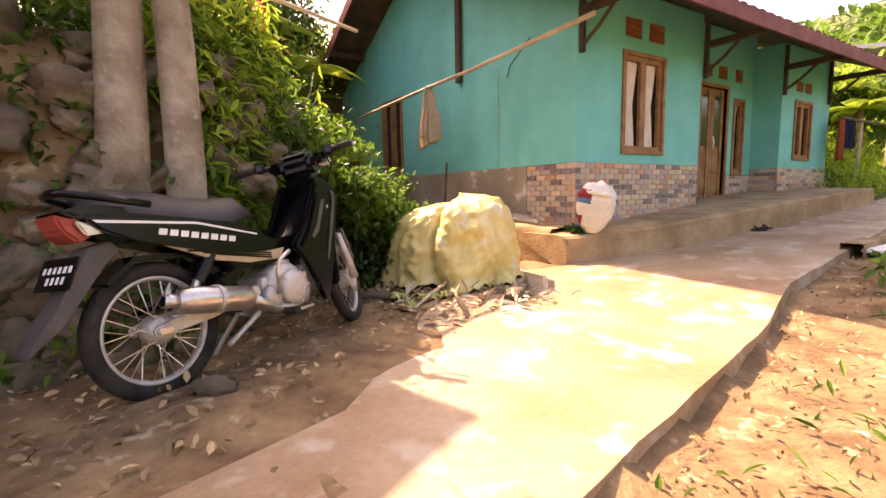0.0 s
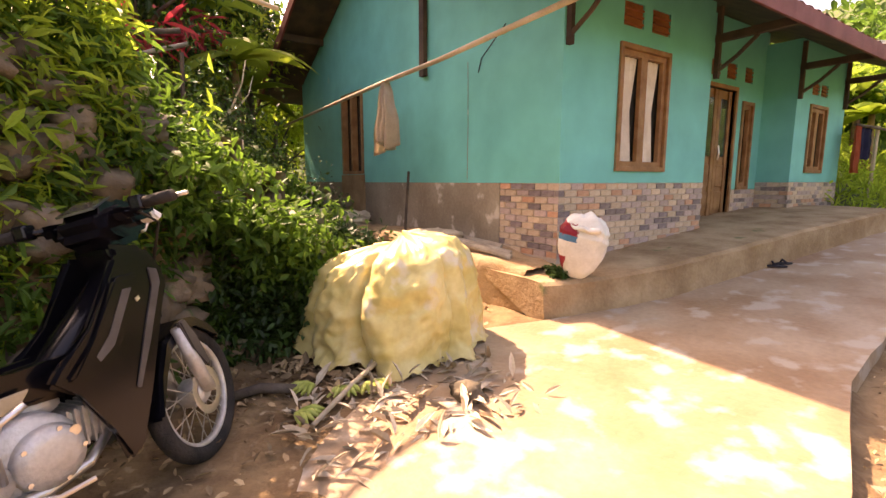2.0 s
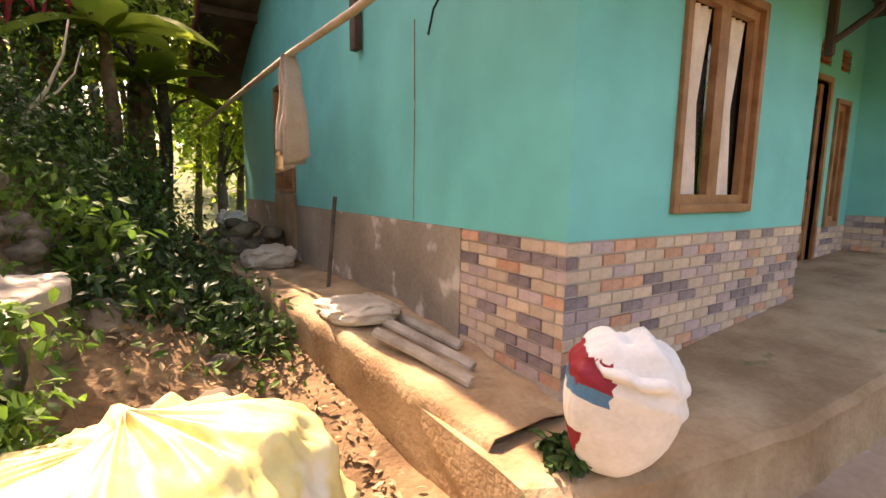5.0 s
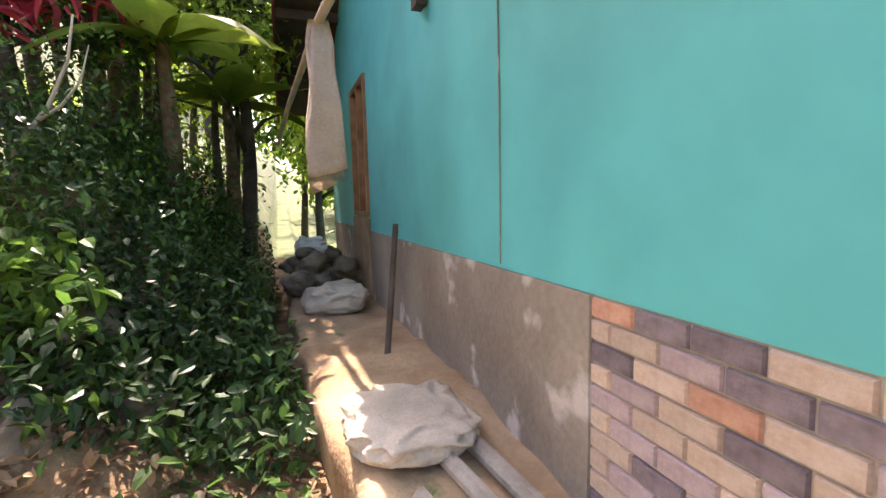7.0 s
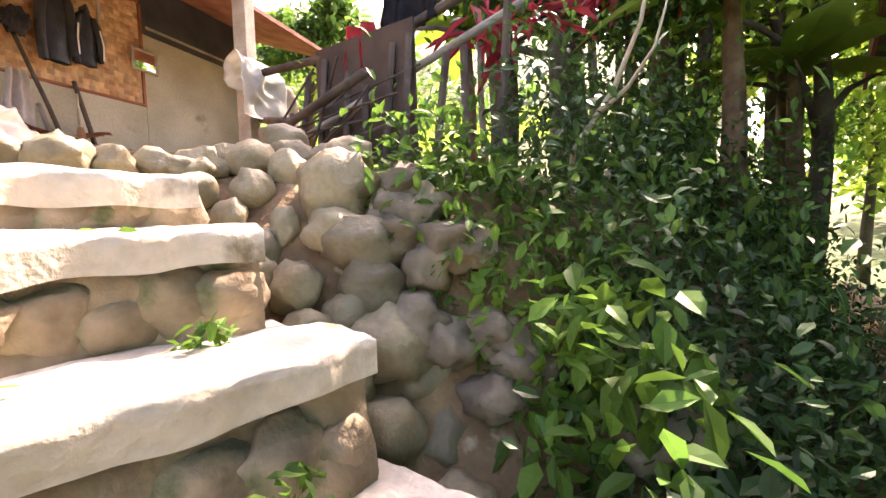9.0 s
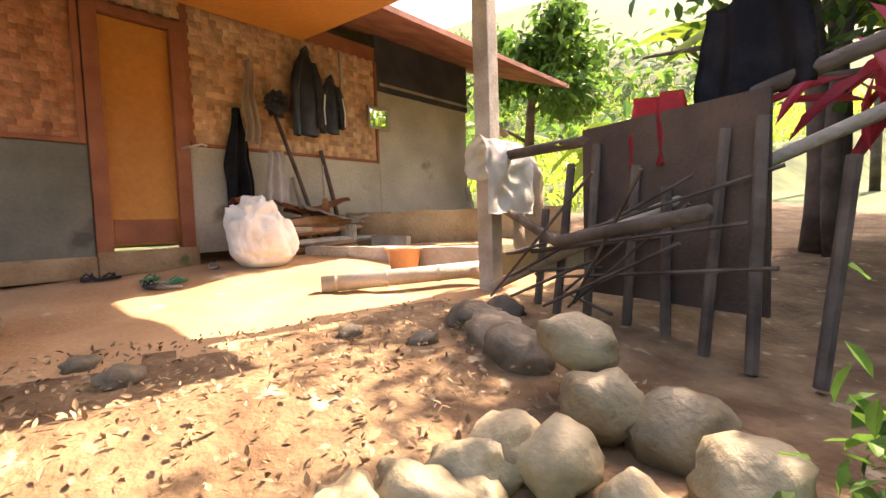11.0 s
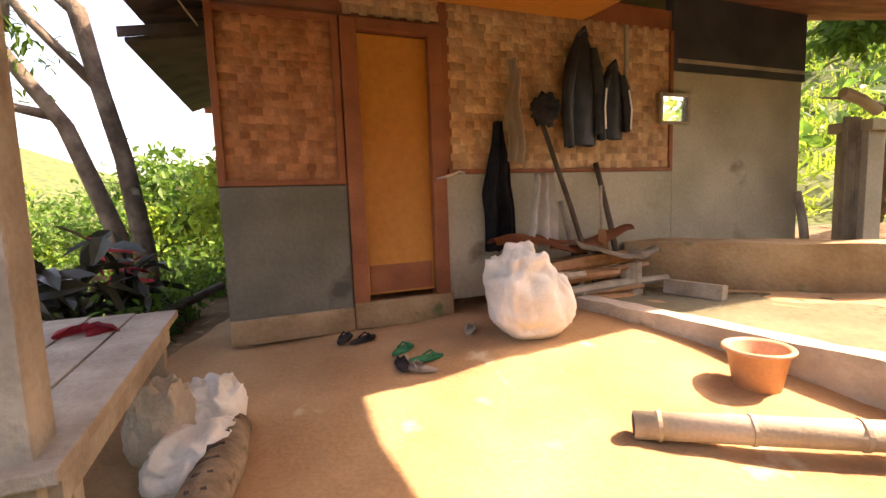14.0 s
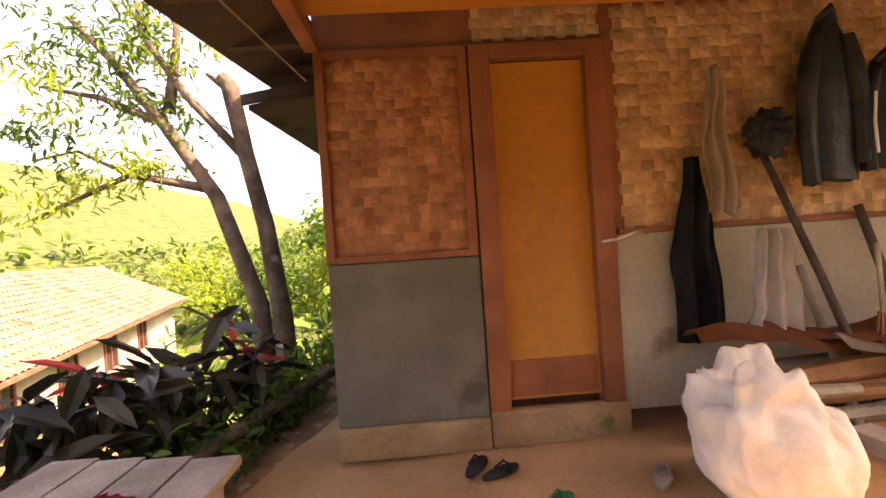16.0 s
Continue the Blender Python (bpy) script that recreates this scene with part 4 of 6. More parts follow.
    P("frame_tube", tube([(0.4, 0, 0.60), (0.62, 0, 0.53), (0.80, 0, 0.55), (1.04, 0, 0.86)], [0.075, 0.07, 0.075, 0.06], 12), M_BLACKP, "", True)
    P("tunnel_cover", prism([(0.52, 0.665), (0.66, 0.585), (0.82, 0.60), (0.98, 0.86), (1.03, 0.83), (0.92, 0.56), (0.80, 0.48), (0.56, 0.50)], -0.075, 0.075, "y", None, 0.02), M_BLACKP)
    # leg shields: an outer wing each side, folded along a raised line, and a nose between them
    both("leg_shield", [(0.95, 0.92), (1.10, 0.90), (1.14, 0.80), (1.07, 0.62), (1.0, 0.44), (0.965, 0.235), (0.90, 0.20), (0.865, 0.34), (0.80, 0.50), (0.70, 0.545), (0.74, 0.60), (0.86, 0.68)], 0.115, 0.155, M_BLACKP, "glossy black leg shield", 0.016)
    both("shield_ridge", [(0.93, 0.84), (1.02, 0.85), (0.93, 0.62), (0.82, 0.535), (0.75, 0.545), (0.85, 0.64)], 0.156, 0.172, M_BLACKP, "", 0.012)
    both("shield_stripe", [(0.955, 0.80), (0.985, 0.80), (0.90, 0.62), (0.85, 0.58), (0.84, 0.60), (0.89, 0.66)], 0.1725, 0.175, M_PLASTIC, "grey decal stripe", 0)
    both("shield_edge", [(1.06, 0.86), (1.095, 0.85), (1.10, 0.80), (1.03, 0.60), (0.97, 0.44), (0.955, 0.45), (1.01, 0.62), (1.07, 0.79)], 0.1555, 0.163, M_PLASTIC, "", 0.003)
    P("nose", prism([(0.96, 0.96), (1.10, 0.94), (1.17, 0.82), (1.10, 0.64), (1.04, 0.60), (1.02, 0.80)], -0.114, 0.114, "y", None, 0.02), M_BLACKP)
    both("shield_bolt", [(0.99, 0.76), (1.003, 0.768), (1.008, 0.755), (0.995, 0.747)], 0.1725, 0.177, M_CHROME, "", 0)
    # steered front end
    for y in (-0.075, 0.075):
        P("fork", tube([(1.27, y, 0.285), (1.225, y, 0.40), (1.16, y, 0.58)], [0.026, 0.029, 0.021], 12), M_ALU, "dull alloy fork leg", True, True)
        P("fork_cover", prism([(1.235, 0.52), (1.285, 0.40), (1.255, 0.385), (1.195, 0.47), (1.15, 0.60), (1.19, 0.61)], y * 1.25 - 0.012, y * 1.25 + 0.012, "y", None, 0.006), M_PLASTIC, "", False, True)
    P("front_fender", prism([(1.50, 0.47), (1.44, 0.545), (1.34, 0.60), (1.22, 0.61), (1.10, 0.545), (1.02, 0.43), (0.965, 0.28), (0.985, 0.275), (1.05, 0.41), (1.12, 0.515), (1.22, 0.575), (1.33, 0.57), (1.42, 0.52), (1.47, 0.46)], -0.06, 0.06, "y", None, 0.012), M_BLACKP, "black front mudguard", False, True)
    P("steering_column", tube([(1.15, 0, 0.64), (1.06, 0, 0.88), (1.02, 0, 1.0)], [0.04, 0.045, 0.05], 12), M_BLACKP, "", True, True)
    P("handlebar_cowl", prism([(0.90, 1.0), (0.93, 1.075), (1.03, 1.12), (1.15, 1.10), (1.20, 1.03), (1.14, 0.965), (1.0, 0.93), (0.94, 0.95)], -0.095, 0.095, "y", None, 0.03), M_BLACKP, "black handlebar cowl", False, True)
    P("speedometer", prism([(0.925, 1.07), (1.02, 1.118), (1.022, 1.124), (0.925, 1.078)], -0.07, 0.07, "y"), M_GLASS, "", False, True)
    P("headlight", prism([(1.155, 1.09), (1.205, 1.03), (1.15, 0.975), (1.13, 1.03)], -0.085, 0.085, "y", None, 0.012), M_WHITE, "clear headlight", False, True)
    for k in (-1, 1):
        P("cowl_wing", prism([(0.93, 1.06), (1.10, 1.08), (1.12, 1.03), (0.97, 1.0)], k * 0.096, k * 0.17, "y", None, 0.02), M_BLACKP, "", False, True)
        P("indicator", prism([(1.10, 1.065), (1.165, 1.035), (1.12, 1.005), (1.09, 1.03)], k * 0.096, k * 0.165, "y", None, 0.01), M_WHITE, "clear front indicator", False, True)
        P("handlebar", tube([(0.99, k * 0.12, 1.045), (0.96, k * 0.22, 1.055), (0.93, k * 0.30, 1.05)], 0.014, 8), M_BLACKP, "", True, True)
        P("switch_box", box(0.925, 0.975, min(k * 0.19, k * 0.24), max(k * 0.19, k * 0.24), 1.03, 1.085, 0.01), M_BLACKP, "", False, True)
        P("grip", tube([(0.945, k * 0.245, 1.055), (0.90, k * 0.365, 1.045)], 0.021, 10), M_RUBBER, "", True, True)
        P("lever", tube([(0.985, k * 0.22, 1.06), (1.0, k * 0.28, 1.062), (0.97, k * 0.38, 1.055)], 0.008, 6), M_CHROME, "chrome lever", True, True)
        P("cable", tube([(0.96, k * 0.18, 1.05), (1.10, k * 0.17, 1.0), (1.14, k * 0.08, 0.86)], 0.006, 6), M_RUBBER, "", True, True)


motorcycle()


def rock(name, c, s, seed, material, label, category="stone", group="", rough=0.42, parent=None):
    ob = part(name, blob((0, 0, 0), s, seed, rough, 1.9, 3), material, parent, "", True)
    ob.matrix_basis = pose(c[0], c[1], c[2], (seed * 53) % 44 - 22, (seed * 29) % 36 - 18, seed * 37 % 360)
    return ob if parent else tagged(ob, label, category, group)


# ---- dry-stone bank behind the motorcycle ----
bank = empty("stone_wall", pose(-1, 3.3, 1.2), "mossy dry-stone retaining wall overgrown with ferns", "wall", "", "structure")
bank_inv = Matrix.Translation((1, -3.3, -1.2))
rs = random.Random(4)
made_stones = [mesh_of(blob((0, 0, 0), (0.19, 0.16, 0.13), k, 0.5, 1.8, 3), "stone", M_BANKSTONE, True) for k in range(6)]
for i in range(290):
    x = rs.uniform(-3.2, 1.0) if i < 200 else rs.uniform(1.0, 2.3)
    yb = float(np.interp(x, [-12, -8, -2, 0, 1, 1.7, 2.1], [1.2, 1.9, 3.0, 3.45, 4.2, 5.0, 5.8]))
    f = rs.uniform(-0.05, 0.72)
    y = yb + f
    o = new("stone", made_stones[i % 6])
    o.parent = bank
    k = rs.uniform(0.5, 1.05)
    o.matrix_basis = bank_inv @ pose(x, y, land(x, y) + 0.0, rs.uniform(-40, 40), rs.uniform(-30, 30), rs.uniform(0, 360)) @ Matrix.Diagonal((k, k, k, 1))


# ---- covered heap ----
def ridged(q):
    return 1 - 2 * abs(noise.noise(q))


def tarp():
    """A stiff sheet over a boxy heap: pleated on the bank side, drawn flat on the lane side, with a ragged hem."""
    def fn(u, v):
        a = 2 * math.pi * u
        c, s_ = math.cos(a), math.sin(a)
        plan = 1 / (abs(math.cos(a - 0.5)) ** 3.2 + abs(math.sin(a - 0.5)) ** 3.2) ** (1 / 3.2)
        rad = float(np.interp(v, [0, 0.08, 0.35, 0.58, 0.68, 0.8, 1], [1.12, 1.05, 0.97, 0.82, 0.66, 0.36, 0.0]))
        up = float(np.interp(v, [0, 0.08, 0.35, 0.58, 0.68, 0.8, 1], [0, 0.10, 0.48, 0.83, 0.93, 0.98, 1.0]))
        d = Vector((c, s_, up * 1.6))
        # pleats run down from the shoulder
        bank = smooth((math.cos(a - 3.9) + 0.35) / 0.8)
        hang = smooth((0.86 - v) / 0.4)
        sway = 1.6 * noise.noise((c * 1.6, s_ * 1.6, v * 1.2)) + 0.6 * noise.noise((c * 4, s_ * 4, v * 2))
        pleat = (abs(math.sin(a * 4.0 + sway)) ** 0.6 - 0.6) * (0.36 * bank + 0.03) * hang * (0.75 + 0.5 * noise.noise((c * 2.2, s_ * 2.2, 5)))
        crumple = 0.055 * ridged(d * 1.5 + Vector((1, 5, 2))) + 0.050 * ridged(d * 3.4) + 0.026 * ridged(d * 7 + Vector((3, 1, 2))) + 0.007 * ridged(d * 17)
        r = plan * rad * (1 + pleat) + crumple * (0.3 + 0.7 * rad)
        z = up * (0.85 + 0.03 * c - 0.05 * s_) + (1 - up) * (0.05 + 0.11 * noise.noise((c * 3.1, s_ * 3.1, 7)) + 0.05 * noise.noise((c * 9, s_ * 9, 2))) + 0.5 * crumple * up
        return (2.69 + 0.575 * r * c + 0.03 * up, 4.42 + 0.53 * r * s_, 0.37 + max(z, 0.012))
    bm = sheet(fn, 220, 64)
    bmesh.ops.remove_doubles(bm, verts=bm.verts, dist=1e-4)
    return thing("tarpaulin", bm, M_TARP, "creased dusty yellow tarpaulin draped over a heap", "tarpaulin", smooth=True)


tarp()


def banana_hand(x, y, turn, seed):
    h = empty("banana_bunch", pose(x, y, land(x, y) + 0.02, 0, 0, turn), "small bunch of green bananas on the ground", "bananas", "bananas by the heap")
    for k in range(6):
        a = -0.6 + 0.24 * k
        part("banana", tube([(0, 0, 0.01), (0.05 * math.cos(a), 0.05 * math.sin(a), 0.03), (0.11 * math.cos(a), 0.12 * math.sin(a), 0.035 + 0.008 * (k % 2)), (0.17 * math.cos(a), 0.19 * math.sin(a), 0.02)], [0.008, 0.018, 0.02, 0.006], 8), M_BANANA, h, "", True)
    part("stalk", tube([(-0.05, 0, 0.02), (0.01, 0, 0.015)], 0.012, 7), M_BARKD, h)


for i, (x, y, a) in enumerate(((1.84, 4.02, 200), (1.98, 3.86, 250), (1.62, 3.72, 300), (2.12, 3.80, 270))):
    banana_hand(x, y, a, i)
thing("stick", tube([(1.66, 3.52, land(1.66, 3.52) + 0.02), (2.0, 3.78, land(2.0, 3.78) + 0.07), (2.24, 3.92, land(2.24, 3.92) + 0.13)], [0.014, 0.018, 0.016], 8), M_POLE, "pale stick propped in the withered leaves", "stick", smooth=True)
thing("stick", tube([(1.25, 4.0, land(1.25, 4.0) + 0.03), (1.5, 4.05, land(1.5, 4.05) + 0.05), (1.8, 4.0, land(1.8, 4.0) + 0.03)], [0.03, 0.034, 0.03], 9), M_BARKD, "short brown branch lying beside the heap", "stick", smooth=True)
rock("stone", (2.56, 3.3, 0.42), (0.11, 0.09, 0.075), 3, M_STONE, "rounded grey stone on the lane", group="loose stones")
rock("stone", (0.1, 2.62, 0.42), (0.10, 0.07, 0.05), 5, M_STONE, "half-buried stone beside the motorcycle wheel", group="loose stones")
for i, (x, y) in enumerate(((2.6, 0.75), (3.4, 0.9), (4.9, 1.45), (1.9, 0.3), (3.9, 0.5), (5.6, 1.5), (2.9, 0.2), (4.6, 1.0))):
    rock("stone", (x, y, land(x, y) + 0.02), (0.07 + 0.02 * (i % 3), 0.06, 0.045), 10 + i, M_STONE, "small stone in the dirt verge", group="loose stones")


def sack(name, c, s, seed, label, material=M_SACK, top=0.5, turn=0, tilt=0, parent=None):
    """A woven bag: boxy body with blunt corners, deep creases and a slack crumpled mouth."""
    bm = bmesh.new()
    made = bmesh.ops.create_icosphere(bm, subdivisions=5, radius=1.0)["verts"]
    off = Vector((seed * 1.7, seed * 0.9, seed * 2.3))
    for v in made:
        d = v.co.normalized()
        q = Vector([math.copysign(abs(k) ** 0.72, k) for k in d])
        h = min(max((q.z + 1) / 2, 0), 1)
        a = math.atan2(d.y, d.x)
        slack = smooth((h - 0.42) / 0.4)
        w = 1 - top * slack * (0.55 + 0.25 * noise.noise(d * 1.2 + off))
        crease = 0.20 * ridged(d * 1.7 + off) * (0.5 + slack) + 0.07 * ridged(d * 4.1 + off) + 0.025 * ridged(d * 9 + off)
        pleat = 0.10 * slack * math.sin(a * 7 + seed + 3 * noise.noise(d * 2 + off))
        r = (0.93 + crease * 0.8 + pleat) * w
        lean = 0.22 * slack * math.sin(seed * 2.1)
        v.co = (q.x * s[0] * r + lean * s[0], q.y * s[1] * r + lean * 0.5 * s[1] * math.cos(seed), 2 * s[2] * max(0.0, h - 0.03) * (1 + 0.20 * slack * noise.noise(Vector((d.x * 2.3, d.y * 2.3, 0)) + off) + 0.5 * crease * h))
    bmesh.ops.transform(bm, matrix=pose(c[0], c[1], c[2], 0, tilt, turn), verts=bm.verts)
    if parent:
        return part(name, bm, material, parent, label, True)
    return thing(name, bm, material, label, "sack", smooth=True)


# full bag at the terrace corner: narrow foot, broad folded top with a printed edge
def corner_bag(at):
    bm = bmesh.new()
    made = bmesh.ops.create_icosphere(bm, subdivisions=5, radius=1.0)["verts"]
    for v in made:
        d = v.co.normalized()
        q = Vector([math.copysign(abs(k) ** 0.62, k) for k in d])
        h = (q.z + 1) / 2
        w = float(np.interp(h, [0, 0.15, 0.45, 0.78, 0.92, 1], [0.50, 0.72, 0.98, 1.04, 0.9, 0.72]))
        fold = 0.05 * math.exp(-((h - 0.70 + 0.05 * q.x) / 0.025) ** 2) - 0.05 * math.exp(-((h - 0.76 + 0.05 * q.x) / 0.03) ** 2)
        crease = 0.05 * ridged(d * 2.1 + Vector((2, 4, 1))) + 0.025 * ridged(d * 6 + Vector((1, 2, 8)))
        v.co = (0.165 * q.x * w * (1 + crease + fold), 0.125 * q.y * w * (1 + crease + fold * 2), 0.50 * max(h - 0.02, 0) * (1 + 0.10 * noise.noise(Vector((q.x * 2, q.y * 2, 3))) * h))
    body = part("sack", bm, M_SACK, None, "", True)
    body.data.materials.append(M_RED), body.data.materials.append(M_PRINT)
    for p in body.data.polygons:
        x, z = p.center.x, p.center.z
        if x < -0.075 - 0.03 * math.sin(z * 14):
            p.material_index = 1 if z < 0.17 or 0.33 < z < 0.42 else (2 if 0.28 < z < 0.33 else 0)
    body.matrix_basis = at
    tagged(body, "full white woven sack with red printed edge", "sack")
    cuff = part("folded_mouth", ring((0, 0, 0), 0.120, 0.024, n=44, k=8, squash=1.0), M_SACK, body, "rolled slack mouth of the sack", True)
    for v in cuff.data.vertices:
        v.co += Vector((0.025, 0.03, 0.02)) * noise.noise(v.co * 13)
    cuff.matrix_basis = pose(0.0, -0.015, 0.385, 84, 6, 0)


corner_bag(pose(4.33, 4.0, 0.83, 4, 9, -48) @ Matrix.Diagonal((1.25, 1.25, 1.22, 1)))
leaves("leaf_heap", cloud((4.3, 4.12, 0.88), (0.14, 0.1, 0.05), 260, 5), 0.07, M_LEAFD, 3, label="small heap of dark cut leaves", category="leaves")

# ---- wash line pole, cloth, hanging things on the side wall ----
thing("pole", tube([(4.28, 3.95, 3.30), (4.08, 6.0, 3.13), (3.94, 7.05, 3.06), (3.80, 9.0, 2.95), (3.7, 11.2, 2.85)], [0.032, 0.03, 0.028, 0.026, 0.022], 8), M_POLE, "long pale bamboo drying pole slung under the eave", "pole", smooth=True)
def hung(name, x, y, zt, zb, w, material, label, axis="y", folds=5, depth=0.05, category="cloth", seed=0, spread_top=0.3, rag=0.05):
    def fn(u, v):
        a = (u - 0.5) * w * (spread_top + (1 - spread_top) * min(1, (1 - v) * 1.6))
        d = depth * math.sin(u * folds * math.pi + seed) * (1.2 - 0.6 * v) + 0.03 * noise.noise((u * 3, v * 3, seed))
        z = zb + (zt - zb) * v + rag * (1 - v) * noise.noise((u * 2.5, seed, 1)) + 0.3 * rag * ridged(Vector((u * 4, v * 4, seed))) * v * (1 - v)
        return (x + d, y + a, z) if axis == "y" else (x + a, y + d, z)
    return thing(name, sheet(fn, 24, 20, 0.006), material, label, category, smooth=True)


hung("cloth", 3.94, 7.05, 3.06, 2.22, 0.46, M_CLOTH, "beige rag hanging from the drying pole", folds=7, depth=0.09, seed=1, spread_top=0.08, rag=0.45)
thing("stick", tube([(4.30, 7.2, 0.98), (4.40, 7.25, 1.86)], [0.022, 0.02], 8), M_BARKD, "dark wooden stick leaning on the wall", "stick")
thing("wire", tube([(4.55, 5.3, 3.45), (4.57, 5.75, 3.18), (4.56, 5.8, 3.02)], 0.008, 6), M_BLACKC, "black wire knot hanging on the wall", "wire")
# This thin tube draws the faint seam down the wall; no cable runs here.
thing("cable", tube([(4.59, 6.05, 1.72), (4.59, 6.04, 2.4), (4.59, 6.05, 3.2)], 0.004, 5), M_CEMENT, "thin strip standing for the faint seam in the wall", "cable")
sack("sack", (4.12, 8.9, 0.92), (0.30, 0.34, 0.13), 7, "dirty flattened sack lying on the ledge", M_SACKD, 0.2)
sack("sack", (4.15, 6.1, 0.98), (0.27, 0.32, 0.06), 9, "flattened cement paper bag on the ledge", M_SACKD, 0.1)
for i, (a, b) in enumerate((((4.15, 6.2, 1.04), (4.38, 4.95, 0.93)), ((4.28, 6.3, 1.05), (4.46, 5.2, 0.97)), ((4.05, 5.6, 1.02), (4.25, 4.8, 0.92)))):
    thing("timber", tube([a, ((a[0] + b[0]) / 2, (a[1] + b[1]) / 2, (a[2] + b[2]) / 2 + 0.01), b], 0.035, 6, flat=0.5), M_WOOD2, "split weathered timber lying on the ledge", "timber", "timber on the ledge")
heap = empty("stone_heap", pose(4.1, 10.3, 0.95), "heap of dark stones at the end of the ledge", "stones")
for i in range(26):
    rock("stone", (rs.uniform(-0.35, 0.4), rs.uniform(-0.8, 0.9), rs.uniform(0.0, 0.45)), (0.17, 0.14, 0.11), i, M_STONE, "", parent=heap)
sack("sack", (4.05, 11.0, 1.28), (0.22, 0.3, 0.12), 12, "torn white plastic bag on the stone heap", M_SACK, 0.3)

# ---- stone steps up to the yard ----
def step(i, x, y0, y1, top, depth, foot):
    st = empty("step", pose(x, (y0 + y1) / 2, foot), "rough masonry step with a worn cement tread", "step", "steps to the yard", "structure")
    h, half = top - foot, (y1 - y0) / 2
    def tread(u, v):
        yy = -half + 2 * half * u
        edge = 0.14 * noise.noise((yy * 1.6, i * 3, 0)) + 0.035 * noise.noise((yy * 7, i * 3, 4)) + 0.10 * abs(u - 0.5)
        ang = v * 1.0
        if ang < 0.22:
            return (edge + 0.02, yy, h - 0.10 + 0.04 * noise.noise((yy * 4, i, 2)) + (0.10 - 0.04 * noise.noise((yy * 4, i, 2))) * (ang / 0.22) ** 0.45)
        return (edge - depth * (ang - 0.22) / 0.78 + 0.0, yy, h + 0.022 * noise.noise((yy * 3, v * 3, i)) + 0.008 * noise.noise((yy * 11, v * 9, i)))
    part("tread", sheet(tread, 44, 12), M_STEP, st, "pale worn cement tread", True)
    def riser(u, v):
        yy = -half + 2 * half * u
        edge = 0.14 * noise.noise((yy * 1.6, i * 3, 0)) + 0.10 * abs(u - 0.5) - 0.03
        return (edge + 0.02 + 0.05 * noise.noise((yy * 5, v * 3, i)) - 0.03 * v + 0.02, yy, -0.2 + (h + 0.13) * v)
    part("riser", sheet(riser, 44, 8), M_STEPFACE, st, "mossy stone riser", True)
    for k in range(7):
        yy = -half + (k + 0.5) * 2 * half / 7
        face = 0.14 * noise.noise((yy * 1.6, i * 3, 0)) + 0.10 * abs((k + 0.5) / 7 - 0.5) - 0.03
        stone = part("riser_stone", blob((0, 0, 0), (0.045, rs.uniform(0.09, 0.13), rs.uniform(0.07, 0.11)), i * 11 + k, 0.3, 1.9, 3), M_STEPFACE, st, "", True)
        stone.matrix_basis = pose(face - 0.005, yy, h * rs.uniform(0.3, 0.5), rs.uniform(-25, 25), 0, 0)
    part("end_stone", blob((-depth / 2, half - 0.03, h * 0.4), (depth * 0.45, 0.08, h * 0.45), i + 3, 0.3), M_STEPFACE, st, "", True)


STEPS = [(2.32, 5.28, 6.56, 1.41), (2.02, 5.35, 6.47, 1.80), (1.70, 5.42, 6.40, 2.08), (1.36, 5.5, 6.40, 2.25)]
below = 1.0
for i, (x, y0, y1, top) in enumerate(STEPS):
    step(i, x, y0, y1, top, 0.42, below - 0.05)
    below = top
# boulders beside and above the steps
bl = ((1.49, 6.89, 2.22, 0.155, 0.14), (1.66, 6.87, 1.99, 0.16, 0.10), (1.56, 6.82, 2.05, 0.125, 0.08), (1.54, 6.90, 2.13, 0.085, 0.05), (0.74, 7.22, 2.52, 0.15, 0.085), (0.95, 7.10, 2.40, 0.125, 0.09), (1.12, 7.20, 2.36, 0.14, 0.10),
      (1.05, 6.82, 2.36, 0.11, 0.085), (0.92, 6.76, 2.37, 0.11, 0.065), (1.0, 6.60, 2.30, 0.085, 0.055), (1.24, 6.86, 2.31, 0.075, 0.08), (1.22, 6.71, 2.22, 0.085, 0.075), (1.40, 6.72, 2.07, 0.06, 0.075), (1.38, 6.63, 1.98, 0.07, 0.085),
      (1.25, 6.58, 2.10, 0.07, 0.085), (1.73, 6.83, 1.85, 0.12, 0.105), (1.83, 6.80, 1.66, 0.165, 0.12), (1.88, 6.92, 1.52, 0.16, 0.12), (1.98, 6.88, 1.34, 0.15, 0.12), (2.12, 6.98, 1.22, 0.15, 0.13), (1.66, 7.04, 2.12, 0.12, 0.10), (1.36, 7.08, 2.36, 0.12, 0.09), (1.55, 6.64, 1.86, 0.10, 0.09), (1.64, 6.60, 1.70, 0.10, 0.09), (1.78, 6.62, 1.56, 0.11, 0.10), (1.92, 6.68, 1.42, 0.12, 0.11), (1.12, 6.54, 2.22, 0.08, 0.065), (2.16, 6.72, 1.20, 0.14, 0.11), (1.45, 6.56, 1.90, 0.08, 0.08), (1.70, 6.74, 1.76, 0.09, 0.08))
for i, q in enumerate(bl):
    rock("boulder", q[:3], (q[3], q[3] * 0.9, q[4] * 1.1), 20 + i, M_BOULDER, "rounded river boulder stacked beside the steps", "stone", "boulders by the steps", 0.26)
for i in range(11):
    y = 5.0 + i * 0.165
    rock("stone", (0.98 + rs.uniform(-0.08, 0.08), y, 2.31 + rs.uniform(-0.02, 0.03)), (0.09 + rs.uniform(0, 0.05), 0.085, 0.075), 50 + i, M_BOULDER, "pale edging stone above the top step", "stone", "edging stones")
